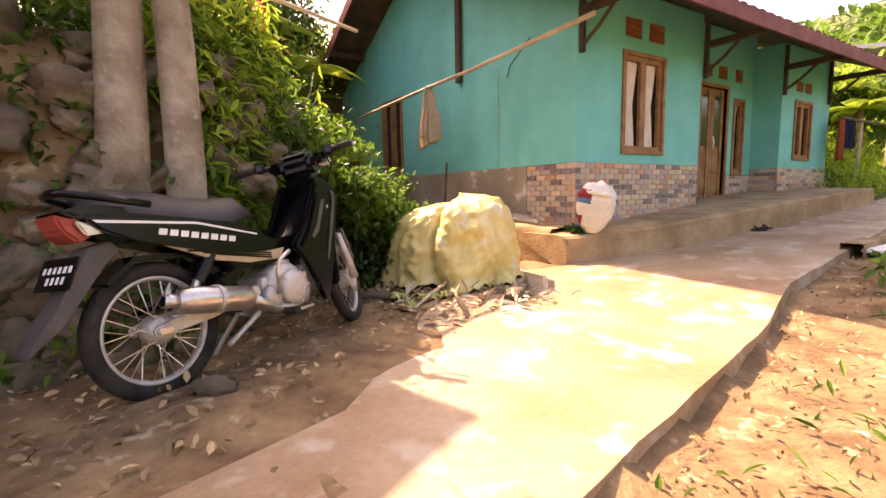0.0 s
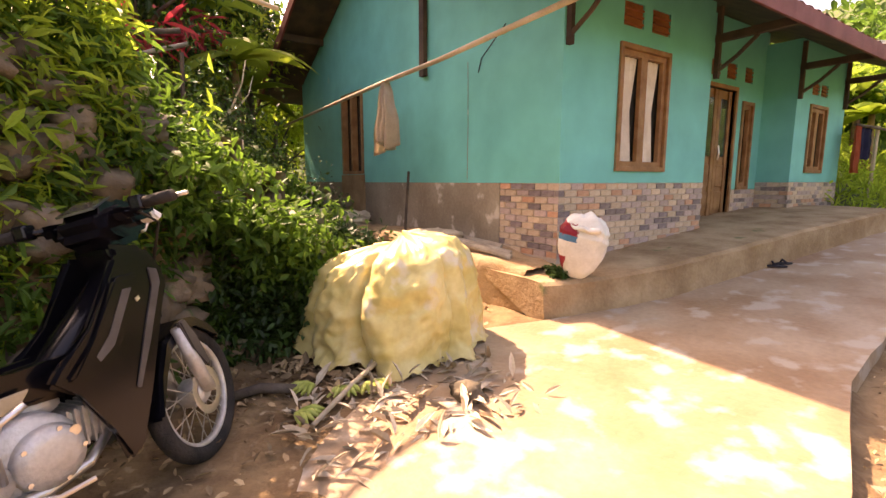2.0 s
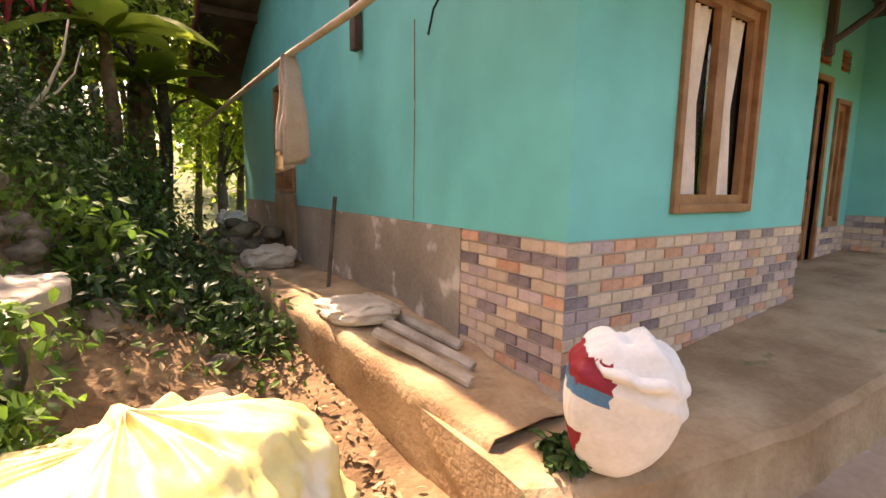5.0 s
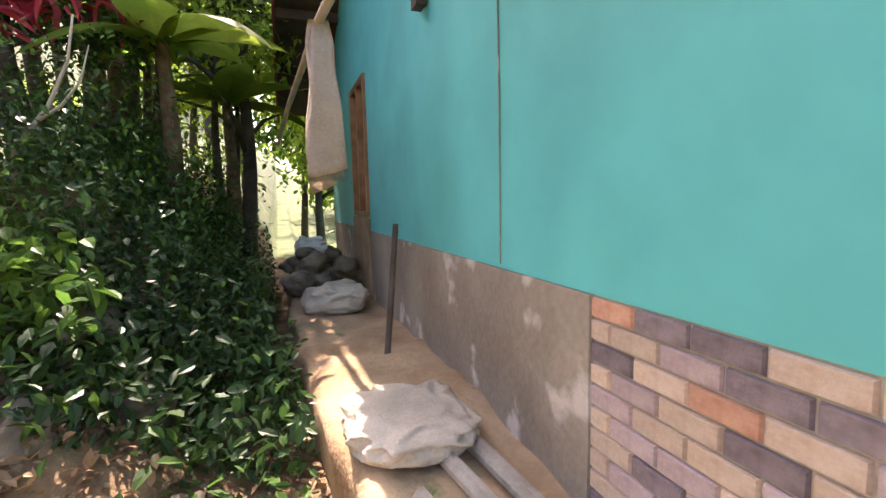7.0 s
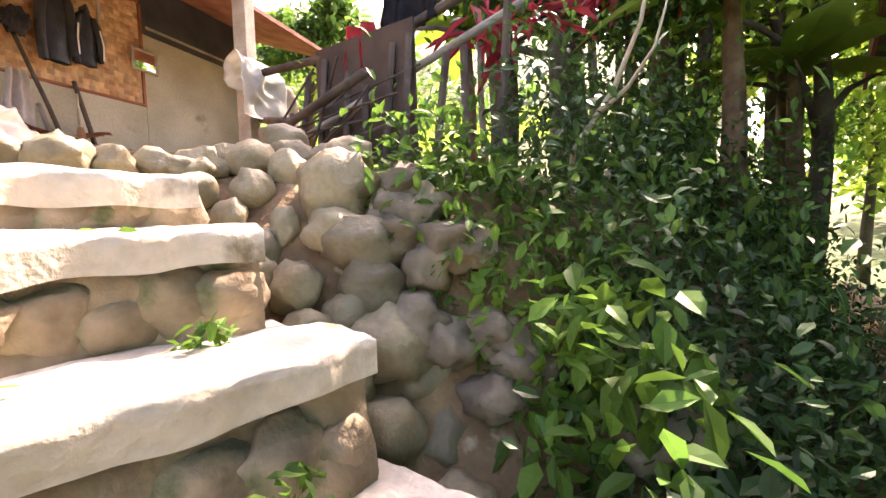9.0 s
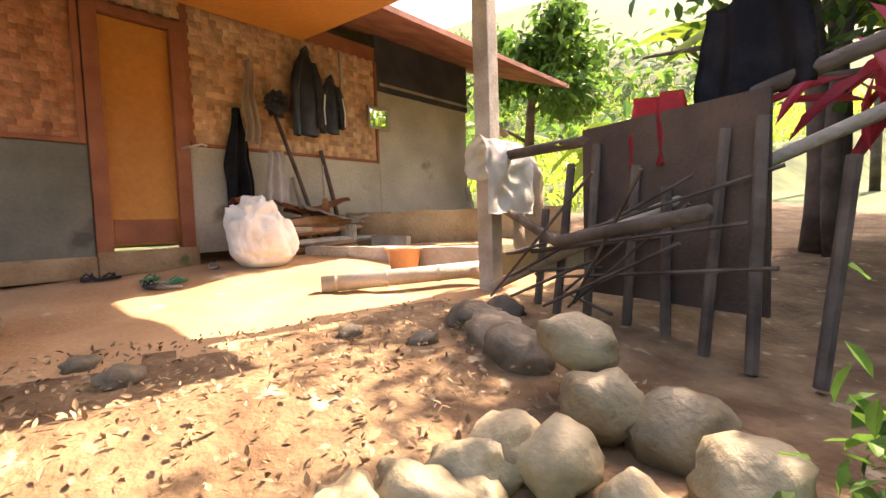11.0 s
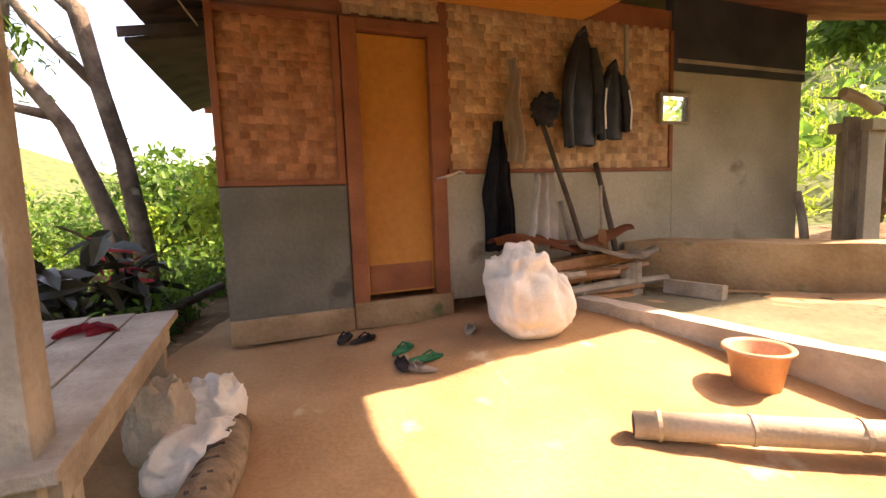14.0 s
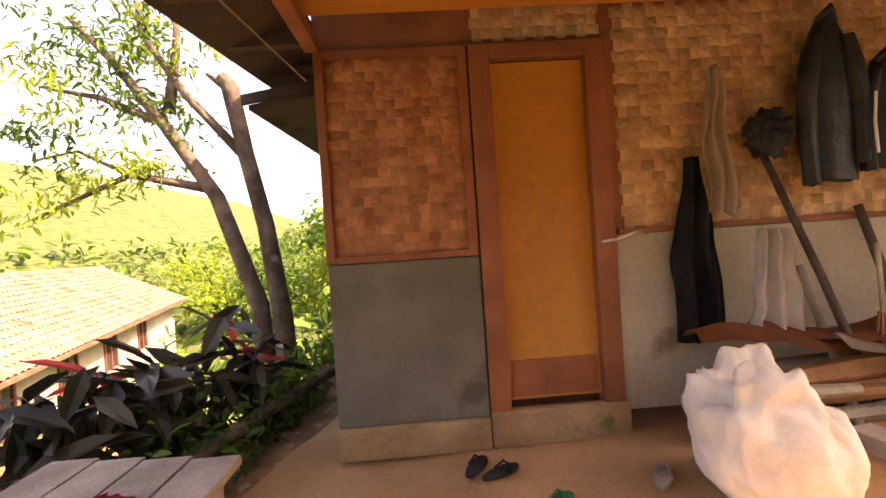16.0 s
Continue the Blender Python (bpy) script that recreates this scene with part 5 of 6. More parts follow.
for i, (x, y, s) in enumerate(((2.75, 5.6, 0.16), (2.6, 6.5, 0.2), (2.9, 6.9, 0.22), (3.2, 6.2, 0.12), (2.55, 7.2, 0.2), (2.7, 5.1, 0.2), (3.1, 5.75, 0.13), (2.5, 5.0, 0.2), (3.35, 7.0, 0.14))):
    rock("stone", (x, y, land(x, y) + 0.02), (s, s * 0.8, s * 0.55), 70 + i, M_STONE, "flat stone in the gully beside the house", "stone", "gully stones")
for i in range(14):
    x, y = rs.uniform(1.6, 2.3), rs.uniform(6.85, 7.15)
    rock("stone", (x, y, land(x, y) + 0.02), (rs.uniform(0.08, 0.17), 0.11, 0.09), 140 + i, M_STONE, "stone in the overgrown slope beside the steps", "stone", "slope stones")

# ---- yard of the old house ----
def on_b(s, off, z):
    p = OB + UB * s + NB * off
    return Vector((p.x, p.y, z))


def yz(x, y):
    return land(x, y)


p0, p1 = Vector((-1.47, 6.95, yz(-1.47, 6.95) + 0.06)), Vector((-1.08, 8.2, yz(-1.1, 8.2) + 0.14))
pipe = empty("bamboo_pipe", Matrix.Translation(p0), "thick pale bamboo trunk lying on the yard", "bamboo")
part("culm", tube([Vector((0, 0, 0)), (p1 - p0) * 0.5, p1 - p0], 0.062, 16), M_POLE, pipe, "", True)
for f in (0.08, 0.36, 0.66, 0.92):
    d = (p1 - p0)
    part("node", tube([d * f - d * 0.006, d * f + d * 0.006], 0.068, 16), M_POLE, pipe)
# The culm is solid; a black disc paints the shade of its hollow.
part("hollow_end_shade", tube([d * -0.002, d * 0.004], 0.048, 16), M_BLACKC, pipe, "dark disc for the shade inside the hollow end")
bx, by = -1.82, 7.78
buck = empty("bucket", pose(bx, by, yz(bx, by) - 0.01) @ Matrix.Diagonal((0.85, 0.85, 0.85, 1)), "terracotta-coloured plastic flower pot bucket", "bucket")
bm = bmesh.new()
prof = [(0.0, 0.0), (0.13, 0.0), (0.175, 0.24), (0.195, 0.24), (0.195, 0.265), (0.175, 0.265), (0.16, 0.25), (0.12, 0.03), (0.0, 0.03)]
rings = [[bm.verts.new((r * math.cos(2 * math.pi * k / 28), r * math.sin(2 * math.pi * k / 28), z)) for k in range(28)] for r, z in prof if r > 0]
for a, b in zip(rings, rings[1:]):
    for k in range(28):
        bm.faces.new((a[k], a[(k + 1) % 28], b[(k + 1) % 28], b[k]))
bm.faces.new(rings[0]), bm.faces.new(rings[-1])
part("body", bm, M_TERRA, buck, "", True)
part("rim", ring((0, 0, 0), 0.19, 0.012), M_TERRA, buck).matrix_basis = pose(0, 0, 0.255, 90, 0, 0)
sx, sy = -2.74, 6.78
sack("sack", (sx, sy, yz(sx, sy) - 0.01), (0.29, 0.25, 0.29), 5, "slumped white woven sack on the bare yard", M_SACK, 0.5, 100)

# things leaning and hanging on the wall
def leaning(s, off, top_s, top_z, r, label, material=M_BARKD):
    a, b = on_b(s, off, yz(*on_b(s, off, 0).xy)), on_b(top_s, 0.03, top_z)
    return thing("pole", tube([a, (a + b) / 2 + Vector((0.01, 0.01, 0)), b], [r, r * 0.95, r * 0.85], 8), material, label, "pole", "poles leaning on the wall", smooth=True)


leaning(2.95, 0.45, 2.62, 4.3, 0.025, "rough dark pole leaning on the bamboo wall")
leaning(3.3, 0.35, 3.25, 3.85, 0.03, "rough wooden stake leaning on the wall")
leaning(2.75, 0.5, 2.85, 3.5, 0.03, "short broken pole beside the sack", M_WOOD2)
leaning(6.2, 0.15, 6.2, 3.5, 0.05, "short post against the end of the wall", M_WOOD2)


def b_hung(name, s, zt, zb, w, material, label, seed, off=0.06, top=0.25, category="cloth"):
    def fn(u, v):
        a = (u - 0.5) * w * (top + (1 - top) * min(1, (1 - v) * 1.8))
        d = off + 0.035 * math.sin(u * 14 + seed) + 0.04 * noise.noise((u * 3, v * 4, seed))
        return on_b(s + a + 0.04 * noise.noise((v * 3, seed, 0)), d, zb + (zt - zb) * v + 0.06 * (1 - v) * noise.noise((u * 4, seed, 3)))
    return thing(name, sheet(fn, 22, 22, 0.008), material, label, category, smooth=True)


def b_jacket(s, zt, length, w, seed, label, stripes=False):
    """A jacket on a nail: gathered collar, slack body, two hanging sleeves."""
    j = empty("jacket", Matrix.Translation(on_b(s, 0.10, zt)) @ MB.to_3x3().to_4x4(), label, "jacket", "jackets on nails")
    def shell(cx, cz, wide, deep, zs):
        """A flattened slack tube of cloth: widths at even steps down its length."""
        def fn(u, v):
            a = 2 * math.pi * u
            t = v * (len(wide) - 1)
            k = min(int(t), len(wide) - 2)
            f = t - k
            r = wide[k] * (1 - f) + wide[k + 1] * f
            x = cx[k] * (1 - f) + cx[k + 1] * f
            z = zs[k] * (1 - f) + zs[k + 1] * f
            wrinkle = 1 + 0.10 * ridged(Vector((math.cos(a) * 1.5, v * 3, seed))) + 0.07 * math.sin(a * 5 + seed + v * 3)
            return (x + r * wrinkle * math.cos(a), cz - deep * wrinkle * math.sin(a), z + 0.02 * noise.noise((a, seed, 0)) * v)
        return sheet(fn, 28, 24)
    zs = [-q * length for q in (0, 0.1, 0.22, 0.45, 0.7, 1.0)]
    part("body", shell([0, 0.01, 0.015, 0.0, -0.01, 0.0], -0.01, [0.06 * w, 0.24 * w, 0.40 * w, 0.40 * w, 0.42 * w, 0.40 * w], 0.05, zs), M_LEATHER, j, "", True)
    part("collar", tube([(-0.05, -0.03, -0.03), (0, -0.06, 0.03), (0.05, -0.03, -0.03)], 0.022, 8), M_LEATHER, j, "", True)
    for k in (-1, 1):
        zk = [-q * length for q in (0.14, 0.3, 0.5, 0.72, 0.96 - 0.06 * k)]
        part("sleeve", shell([k * 0.26 * w, k * 0.38 * w, k * 0.46 * w, k * 0.49 * w, k * 0.45 * w], -0.05, [0.09 * w, 0.15 * w, 0.14 * w, 0.13 * w, 0.11 * w], 0.04, zk), M_LEATHER, j, "", True)
        if stripes:
            part("stripe", tube([(k * 0.40 * w, -0.10, -0.34 * length), (k * 0.48 * w, -0.11, -0.60 * length), (k * 0.45 * w, -0.11, -0.88 * length)], 0.009, 6), M_WHITE, j, "pale stripe")


b_jacket(3.02, 4.98, 0.98, 0.36, 2, "black leather jacket hanging on a nail")
b_jacket(3.36, 4.72, 0.66, 0.32, 5, "dark jacket with pale stripes on a nail", True)
duster = empty("duster", Matrix.Translation(on_b(2.62, 0.14, 4.30)), "black bushy duster head on the leaning pole", "duster")
part("head", blob((0, 0, 0), (0.09, 0.11, 0.13), 3, 0.55, 3.2, 4), M_BLACKC, duster, "", True)
b_hung("towel", 2.33, 4.72, 3.86, 0.17, M_CLOTH, "beige towel hanging on a nail", 1, 0.09, 0.3)
b_hung("trousers", 2.2, 4.2, 3.1, 0.3, M_BLACKC, "black trousers hanging on the wall", 4, 0.07, 0.3)
b_hung("towel", 2.48, 3.75, 3.12, 0.26, M_WHITEC, "white rag hung over a stick", 6, 0.30, 0.6)
mir = empty("mirror", Matrix.Translation(on_b(4.22, 0.02, 4.38)) @ MB.to_3x3().to_4x4(), "small framed mirror hanging on the wall", "mirror")
part("glass", box(-0.17, 0.17, -0.03, -0.02, -0.12, 0.12), M_MIRROR, mir)
for q in ((-0.2, 0.2, -0.15, -0.12), (-0.2, 0.2, 0.12, 0.15)):
    part("frame", box(q[0], q[1], -0.045, -0.01, q[2], q[3], 0.004), M_WOOD2, mir)
for q in ((-0.2, -0.17), (0.17, 0.2)):
    part("frame", box(q[0], q[1], -0.045, -0.01, -0.12, 0.12, 0.004), M_WOOD2, mir)
# firewood, broom, beam, stump
for i in range(24):
    s, o = 1.95 + rs.uniform(0, 0.5), 0.12 + rs.uniform(0, 0.35)
    a = on_b(s, o, 0)
    b = on_b(s + rs.uniform(0.5, 1.5), o + rs.uniform(-0.1, 0.1), 0)
    z = yz(a.x, a.y) + 0.04 + 0.045 * (i % 8)
    a.z, b.z = z, z + rs.uniform(-0.01, 0.06)
    thing("firewood", tube([a, (a + b) / 2 + Vector((0, 0, 0.01)), b], [0.035, 0.045, 0.03], 7), M_WOOD if i % 3 else M_WOOD2, "split piece of firewood stacked by the wall", "firewood", "firewood stack")
def bark_slab(s0, s1, o, z, seed):
    def fn(u, v):
        p = on_b(s0 + (s1 - s0) * u, o + (v - 0.5) * 0.22 * (0.5 + math.sin(math.pi * min(0.95, u + 0.1))), 0)
        return (p.x, p.y, z + 0.05 * math.sin(math.pi * v) + 0.07 * math.sin(u * 4 + seed) + 0.03 * noise.noise((u * 6, v * 3, seed)))
    thing("bark_slab", sheet(fn, 30, 8, 0.012), M_FRAMEB if seed % 2 else M_WOOD2, "curled slab of bark on the firewood stack", "bark", "bark on the stack", smooth=True)


bark_slab(1.95, 2.95, 0.36, 3.13, 1)
bark_slab(2.4, 3.45, 0.25, 3.18, 3)
bark_slab(2.7, 3.6, 0.42, 3.05, 2)
bq = on_b(3.05, 0.35, 0)
broom = empty("broom", Matrix.Translation((bq.x, bq.y, yz(bq.x, bq.y))), "worn brown twig broom standing on its bristles", "broom")
for k in range(26):
    a = k * 2.4
    r = 0.02 + 0.0035 * k
    part("twig", tube([(r * 1.1 * math.cos(a), r * 1.1 * math.sin(a), 0), (0.25 * r * math.cos(a), 0.25 * r * math.sin(a), 0.62)], 0.006, 4), M_WOOD, broom)
part("handle", tube([(0, 0, 0.5), (-0.03, 0.0, 1.0)], 0.014, 8), M_WOOD2, broom)
st_ = on_b(3.35, 0.35, 0)
thing("stump", tube([(st_.x, st_.y, yz(st_.x, st_.y) - 0.02), (st_.x, st_.y, yz(st_.x, st_.y) + 0.16), (st_.x, st_.y, yz(st_.x, st_.y) + 0.3)], [0.13, 0.115, 0.11], 14), M_WOOD2, "short chopping stump on the yard", "stump")
a, b = on_b(3.6, 0.55, 0), on_b(3.75, 1.0, 0)
thing("timber", tube([Vector((a.x, a.y, yz(a.x, a.y) + 0.07)), Vector((b.x, b.y, yz(b.x, b.y) + 0.07))], 0.085, 4), M_WOOD2, "short squared timber block on the ground", "timber")
# footwear
def sandal(x, y, turn, material, label):
    z = yz(x, y) + 0.012
    sd = empty("sandal", pose(x, y, z, 0, 0, turn), label, "sandal", "sandals by the door")
    pts = [(0.045 * (1.1 if k < 8 else 0.85) * math.cos(2 * math.pi * k / 16), 0.125 * math.sin(2 * math.pi * k / 16)) for k in range(16)]
    part("sole", prism(pts, 0, 0.018, "z", None, 0.004), material, sd)
    for s in (-1, 1):
        part("strap", tube([(s * 0.04, -0.01, 0.018), (s * 0.02, 0.04, 0.05), (0, 0.07, 0.02)], 0.007, 6), material, sd)


sandal(-2.62, 5.86, 60, M_GREEN, "green rubber sandal on the bare earth")
sandal(-2.48, 6.02, 20, M_GREEN, "green rubber sandal on the bare earth")
sandal(-2.42, 5.86, 100, M_BLACKC, "black sandal on the bare earth")
sandal(-2.36, 5.98, 150, M_WOOD2, "worn brown sandal on the bare earth")
sandal(-2.88, 5.42, 80, M_BLACKC, "dark shoe beside the door")
sandal(-2.84, 5.56, 50, M_BLACKC, "dark shoe beside the door")
sandal(-2.85, 6.35, 80, M_WOOD2, "pale old sandal by the firewood")
for x, y, a in ((7.1, 3.42, 30), (7.28, 3.40, 70)):
    z = road_z(x) + 0.045
    sd = empty("sandal", pose(x, y, z, 0, 0, a), "black sandal lying on the lane", "sandal", "sandals on the lane")
    part("sole", prism([(0.045 * math.cos(2 * math.pi * k / 16), 0.125 * math.sin(2 * math.pi * k / 16)) for k in range(16)], 0, 0.02, "z", None, 0.004), M_BLACKC, sd)
    part("strap", tube([(-0.04, 0.0, 0.02), (0, 0.03, 0.06), (0.04, 0.0, 0.02)], 0.012, 6), M_BLACKC, sd)
# plank bench
TA, TB_ = Vector((-1.86, 4.78, 0)), Vector((-0.43, 5.28, 0))
du = (TB_ - TA).normalized()
dv = Vector((du.y, -du.x, 0))
MT = Matrix(((du.x, dv.x, 0, TA.x), (du.y, dv.y, 0, TA.y), (0, 0, 1, 2.42), (0, 0, 0, 1)))
table = empty("plank_table", MT, "low table of weathered grey planks", "table")
for k in range(4):
    part("plank", box(0.0 - 0.03 * k, 1.55 + 0.05 * (k % 2), 0.0 + k * 0.19, 0.18 + k * 0.19, 0.60, 0.635, 0.005), M_WOOD2, table)
for q in ((0.15, 0.08), (1.2, 0.12), (0.15, 0.68), (1.2, 0.68)):
    part("leg", box(q[0] - 0.035, q[0] + 0.035, q[1] - 0.035, q[1] + 0.035, -0.15, 0.60, 0.006), M_WOOD2, table)
part("rail", box(0.1, 1.45, 0.03, 0.07, 0.50, 0.59), M_WOOD2, table)
sack("sack", (-1.80, 4.93, yz(-1.80, 4.93)), (0.17, 0.15, 0.13), 21, "crumpled white sack beside the table", M_SACK, 0.2)
sack("sack", (-1.46, 4.98, yz(-1.46, 4.98)), (0.2, 0.15, 0.10), 23, "crumpled printed white sack by the table", M_SACK, 0.2)
sack("sack", (-1.62, 4.80, yz(-1.62, 4.80)), (0.16, 0.14, 0.17), 27, "bunched dirty sack under the table", M_SACKD, 0.4)
lg = empty("log", pose(-1.25, 5.16, yz(-1.25, 5.16) + 0.07, 0, 0, 12), "notched bark-covered log on the yard edge", "log")
part("trunk", tube([(-0.52, 0.0, 0), (-0.2, 0.015, 0.01), (0.15, -0.01, 0.015), (0.48, 0.0, 0)], [0.085, 0.095, 0.098, 0.085], 16), M_LOG, lg, "", True)
for k in (-1, 1):
    part("cut_end", tube([(k * 0.50 - 0.02, 0, 0), (k * 0.50 + 0.02, 0, 0)], 0.074, 16), M_POLE, lg, "pale sawn end")
for k in range(7):
    x = -0.36 + k * 0.11
    part("notch", tube([(x, -0.075, 0.05), (x - 0.02, -0.03, 0.093), (x - 0.035, 0.03, 0.098)], [0.012, 0.02, 0.012], 6), M_BARKD, lg)
hung("cloth", -1.45, 4.62, 3.10, 3.05, 0.25, M_RED, "red cloth on the table", "y", 4, 0.05)

# pond with kerbs
def kerb(a, b, w, h, material, label, base=None):
    a, b = Vector((*a, 0)), Vector((*b, 0))
    n = max(4, int((b - a).length / 0.15))
    side = (b - a).normalized().cross(Vector((0, 0, 1)))
    def fn(u, v):
        c = a + (b - a) * u
        g = base if base is not None else yz(c.x, c.y)
        q = [(-w / 2, -0.25), (-w / 2, h), (w / 2, h), (w / 2, -0.25)][min(3, int(v * 3 + 0.01))]
        e = c + side * (q[0] + 0.02 * noise.noise((u * 9, v, w)))
        return (e.x, e.y, g + q[1] + 0.015 * noise.noise((u * 12, v * 3, h)))
    return thing("kerb", sheet(fn, n, 3), material, label, "kerb", kind="structure")


kerb((-3.3, 7.35), (-1.4, 8.4), 0.16, 0.05, M_STEP, "worn concrete kerb of the pond", 2.66)
kerb((-4.15, 8.1), (-2.7, 10.6), 0.45, 0.42, M_PLINTH, "mossy concrete pond wall", 2.66)
thing("pond", prism([(-3.25, 7.42), (-1.35, 8.46), (-0.9, 10.5), (-2.75, 10.6), (-4.0, 8.3)], 2.4, 2.655, "z"), M_WATER, "still murky pond water", "water", kind="structure")
for i in range(9):
    q = on_b(4.3 + i * 0.25, 0.25 + rs.uniform(-0.05, 0.2), 0)
    rock("stone", (q.x, q.y, 2.78 + rs.uniform(-0.03, 0.03)), (0.12, 0.09, 0.06), 90 + i, M_STEP, "rubble stone along the wall foot", "stone", "wall rubble")
colm = empty("gate_pier", Matrix.Translation(on_b(6.75, 0.35, 2.85)) @ MB.to_3x3().to_4x4(), "plastered pier with corrugated sheets behind the wall end", "pier")
part("pier", box(-0.16, 0.16, -0.16, 0.16, -0.2, 1.3, 0.01), M_PALEB, colm)
part("cap", box(-0.22, 0.22, -0.22, 0.22, 1.3, 1.42, 0.01), M_PALEB, colm)
part("corrugated_sheet", sheet(lambda u, v: (-0.5 + u * 0.32, -0.1 + 0.02 * math.sin(u * 40), -0.15 + 1.6 * v), 30, 2, 0.006), M_WOOD2, colm)
part("spout", tube([(-0.55, -0.1, 1.7), (-0.3, -0.15, 1.62), (-0.1, -0.2, 1.5)], 0.06, 10), M_POLE, colm)

# fence and rails right of the porch post, sacks hung on them
fence = empty("fence", pose(-0.86, 8.04, 2.4), "rough fence of poles and twigs beside the yard", "fence")
part("rail", tube([(0, 0, 0.98), (1.3, 0.25, 1.0), (2.5, 0.3, 1.25)], 0.035, 8), M_BARKD, fence, "", True)
part("rail", tube([(0.0, 0.1, 0.62), (0.9, -0.25, 0.42), (1.8, -0.4, 0.55)], 0.03, 8), M_BARKD, fence, "", True)
part("rail", tube([(0.25, -0.2, 0.1), (1.2, 0.1, 0.55), (2.6, 0.5, 1.15)], 0.03, 8), M_WOOD2, fence, "", True)
for k in range(10):
    x = 0.45 + k * 0.22
    part("stake", tube([(x, 0.05 * math.sin(k * 5), -0.1), (x + 0.05 * math.sin(k * 3), 0.1, 0.6 + 0.35 * abs(math.sin(k * 2.3)))], 0.026, 7), M_BARKD, fence)
for k in range(16):
    part("twig", tube([(0.3 + rs.uniform(0, 0.9), rs.uniform(-0.4, 0.1), rs.uniform(0, 0.4)), (0.6 + rs.uniform(0, 1.3), rs.uniform(-0.4, 0.2), rs.uniform(0.1, 0.8))], 0.009, 5), M_BARKD, fence)
part("board", box(0.75, 1.75, 0.12, 0.14, 0.1, 1.05), M_SOFFIT, fence, "dark board")
def b_sack(s0, s1, zt, zb, off, material, label, seed):
    """A slack empty bag folded over the rail, both flaps hanging."""
    def fn(u, v):
        a = (v - 0.35) / 0.65 if v > 0.35 else (v - 0.35) / 0.35
        drop = (zt - zb) * (a if a > 0 else -a * 0.55)
        d = off + (0.075 if a > 0 else -0.075) * min(1, abs(a) * 5) + 0.045 * noise.noise((u * 3, v * 4, seed)) + 0.02 * ridged(Vector((u * 4, v * 7, seed)))
        w = 1 + 0.06 * noise.noise((v * 5, seed, u))
        return on_b((s0 + s1) / 2 + (u - 0.5) * (s1 - s0) * w, d, zt - drop + 0.03 * noise.noise((u * 4, seed, 2)) * abs(a))
    return thing("sack", sheet(fn, 26, 40, 0.006), material, label, "sack", "sacks on the rail", smooth=True)


b_sack(2.28, 2.86, 3.50, 2.98, 3.10, M_SACK, "empty white woven sack hung over the fence rail by the post", 2)
b_sack(2.72, 3.18, 3.44, 2.72, 3.02, M_SACKD, "stained pinkish sack hung over the fence rail", 5)
hung("cloth", 0.35, 8.2, 3.55, 3.2, 0.35, M_RED, "red cloth hung on the fence", "x", 4, 0.05, "cloth", 3, 0.8)
hung("cloth", 0.75, 8.3, 3.9, 3.45, 0.5, M_BLACKC, "black cloth hung on the fence", "x", 4, 0.05, "cloth", 6, 0.8)
for i, (x, y, s) in enumerate(((-0.22, 7.44, 0.16), (0.13, 7.31, 0.16), (0.36, 7.26, 0.17), (-0.3, 7.7, 0.12), (-0.4, 6.79, 0.07), (-0.54, 5.67, 0.07), (-0.27, 5.83, 0.09), (0.3, 5.5, 0.1), (-0.1, 7.05, 0.08))):
    rock("stone", (x, y, yz(x, y) + s * 0.2), (s, s * 0.85, s * 0.6), 110 + i, M_STONE, "smooth stone at the edge of the yard", "stone", "yard edge stones", 0.3)


# ---- plants ----
def on_land(x0, x1, y0, y1, n, seed, lift=0.25, keep=None):
    r_ = np.random.default_rng(seed)
    out = []
    while len(out) < n:
        x, y = r_.uniform(x0, x1), r_.uniform(y0, y1)
        if keep is None or keep(x, y):
            out.append((x, y, land(x, y) + abs(r_.normal(0, lift)) + 0.02))
    return np.array(out)


def bank_line(x):
    return float(np.interp(x, [-12, -8, -2, 0, 1, 1.7, 2.1], [1.2, 1.9, 3.0, 3.45, 4.2, 5.0, 5.8]))


def on_bank(x, y):
    return -0.12 < y - bank_line(x) < 1.25 and noise.noise((x * 1.3, y * 1.3, 8)) > -0.28 and not (x > 0.9 and y > 5.2)


leaves("bank_leaves", on_land(-6, 2.2, 1.5, 6.0, 8500, 11, 0.18, on_bank), 0.085, M_LEAF, 2, label="dark creeping plants on the stone bank", category="plants")
leaves("bank_ferns", on_land(0.1, 2.1, 3.6, 5.6, 5500, 12, 0.26, lambda x, y: -0.05 < y - bank_line(x) < 1.0 and y < 5.25 and noise.noise((x * 1.7, y * 1.7, 2)) > -0.2), 0.13, M_LEAF, 3, narrow=0.5, label="green ferns on the bank", category="ferns")
# Sunlight along the bank top is put into the brighter leaf colour of these ferns.
leaves("bright_ferns", on_land(-0.3, 2.0, 3.7, 5.6, 4200, 13, 0.40, lambda x, y: 0.25 < y - bank_line(x) < 1.2 and y < 5.25 and noise.noise((x * 2, y * 2, 4)) > -0.1), 0.13, M_LEAFY, 4, narrow=0.5, label="yellow-green ferns on the bank top, brighter to stand for sunlight", category="ferns")
# Shade over this undergrowth is put into its dark leaf colour.
leaves("bush", on_land(1.7, 3.55, 7.0, 11.5, 13000, 14, 0.42, lambda x, y: (x > 2.0 or y > 7.6) and noise.noise((x * 2.3, y * 2.3, 6)) > -0.16), 0.062, M_LEAFD, 5, label="dense undergrowth beside the house, its shade in dark leaf colour", category="bush")
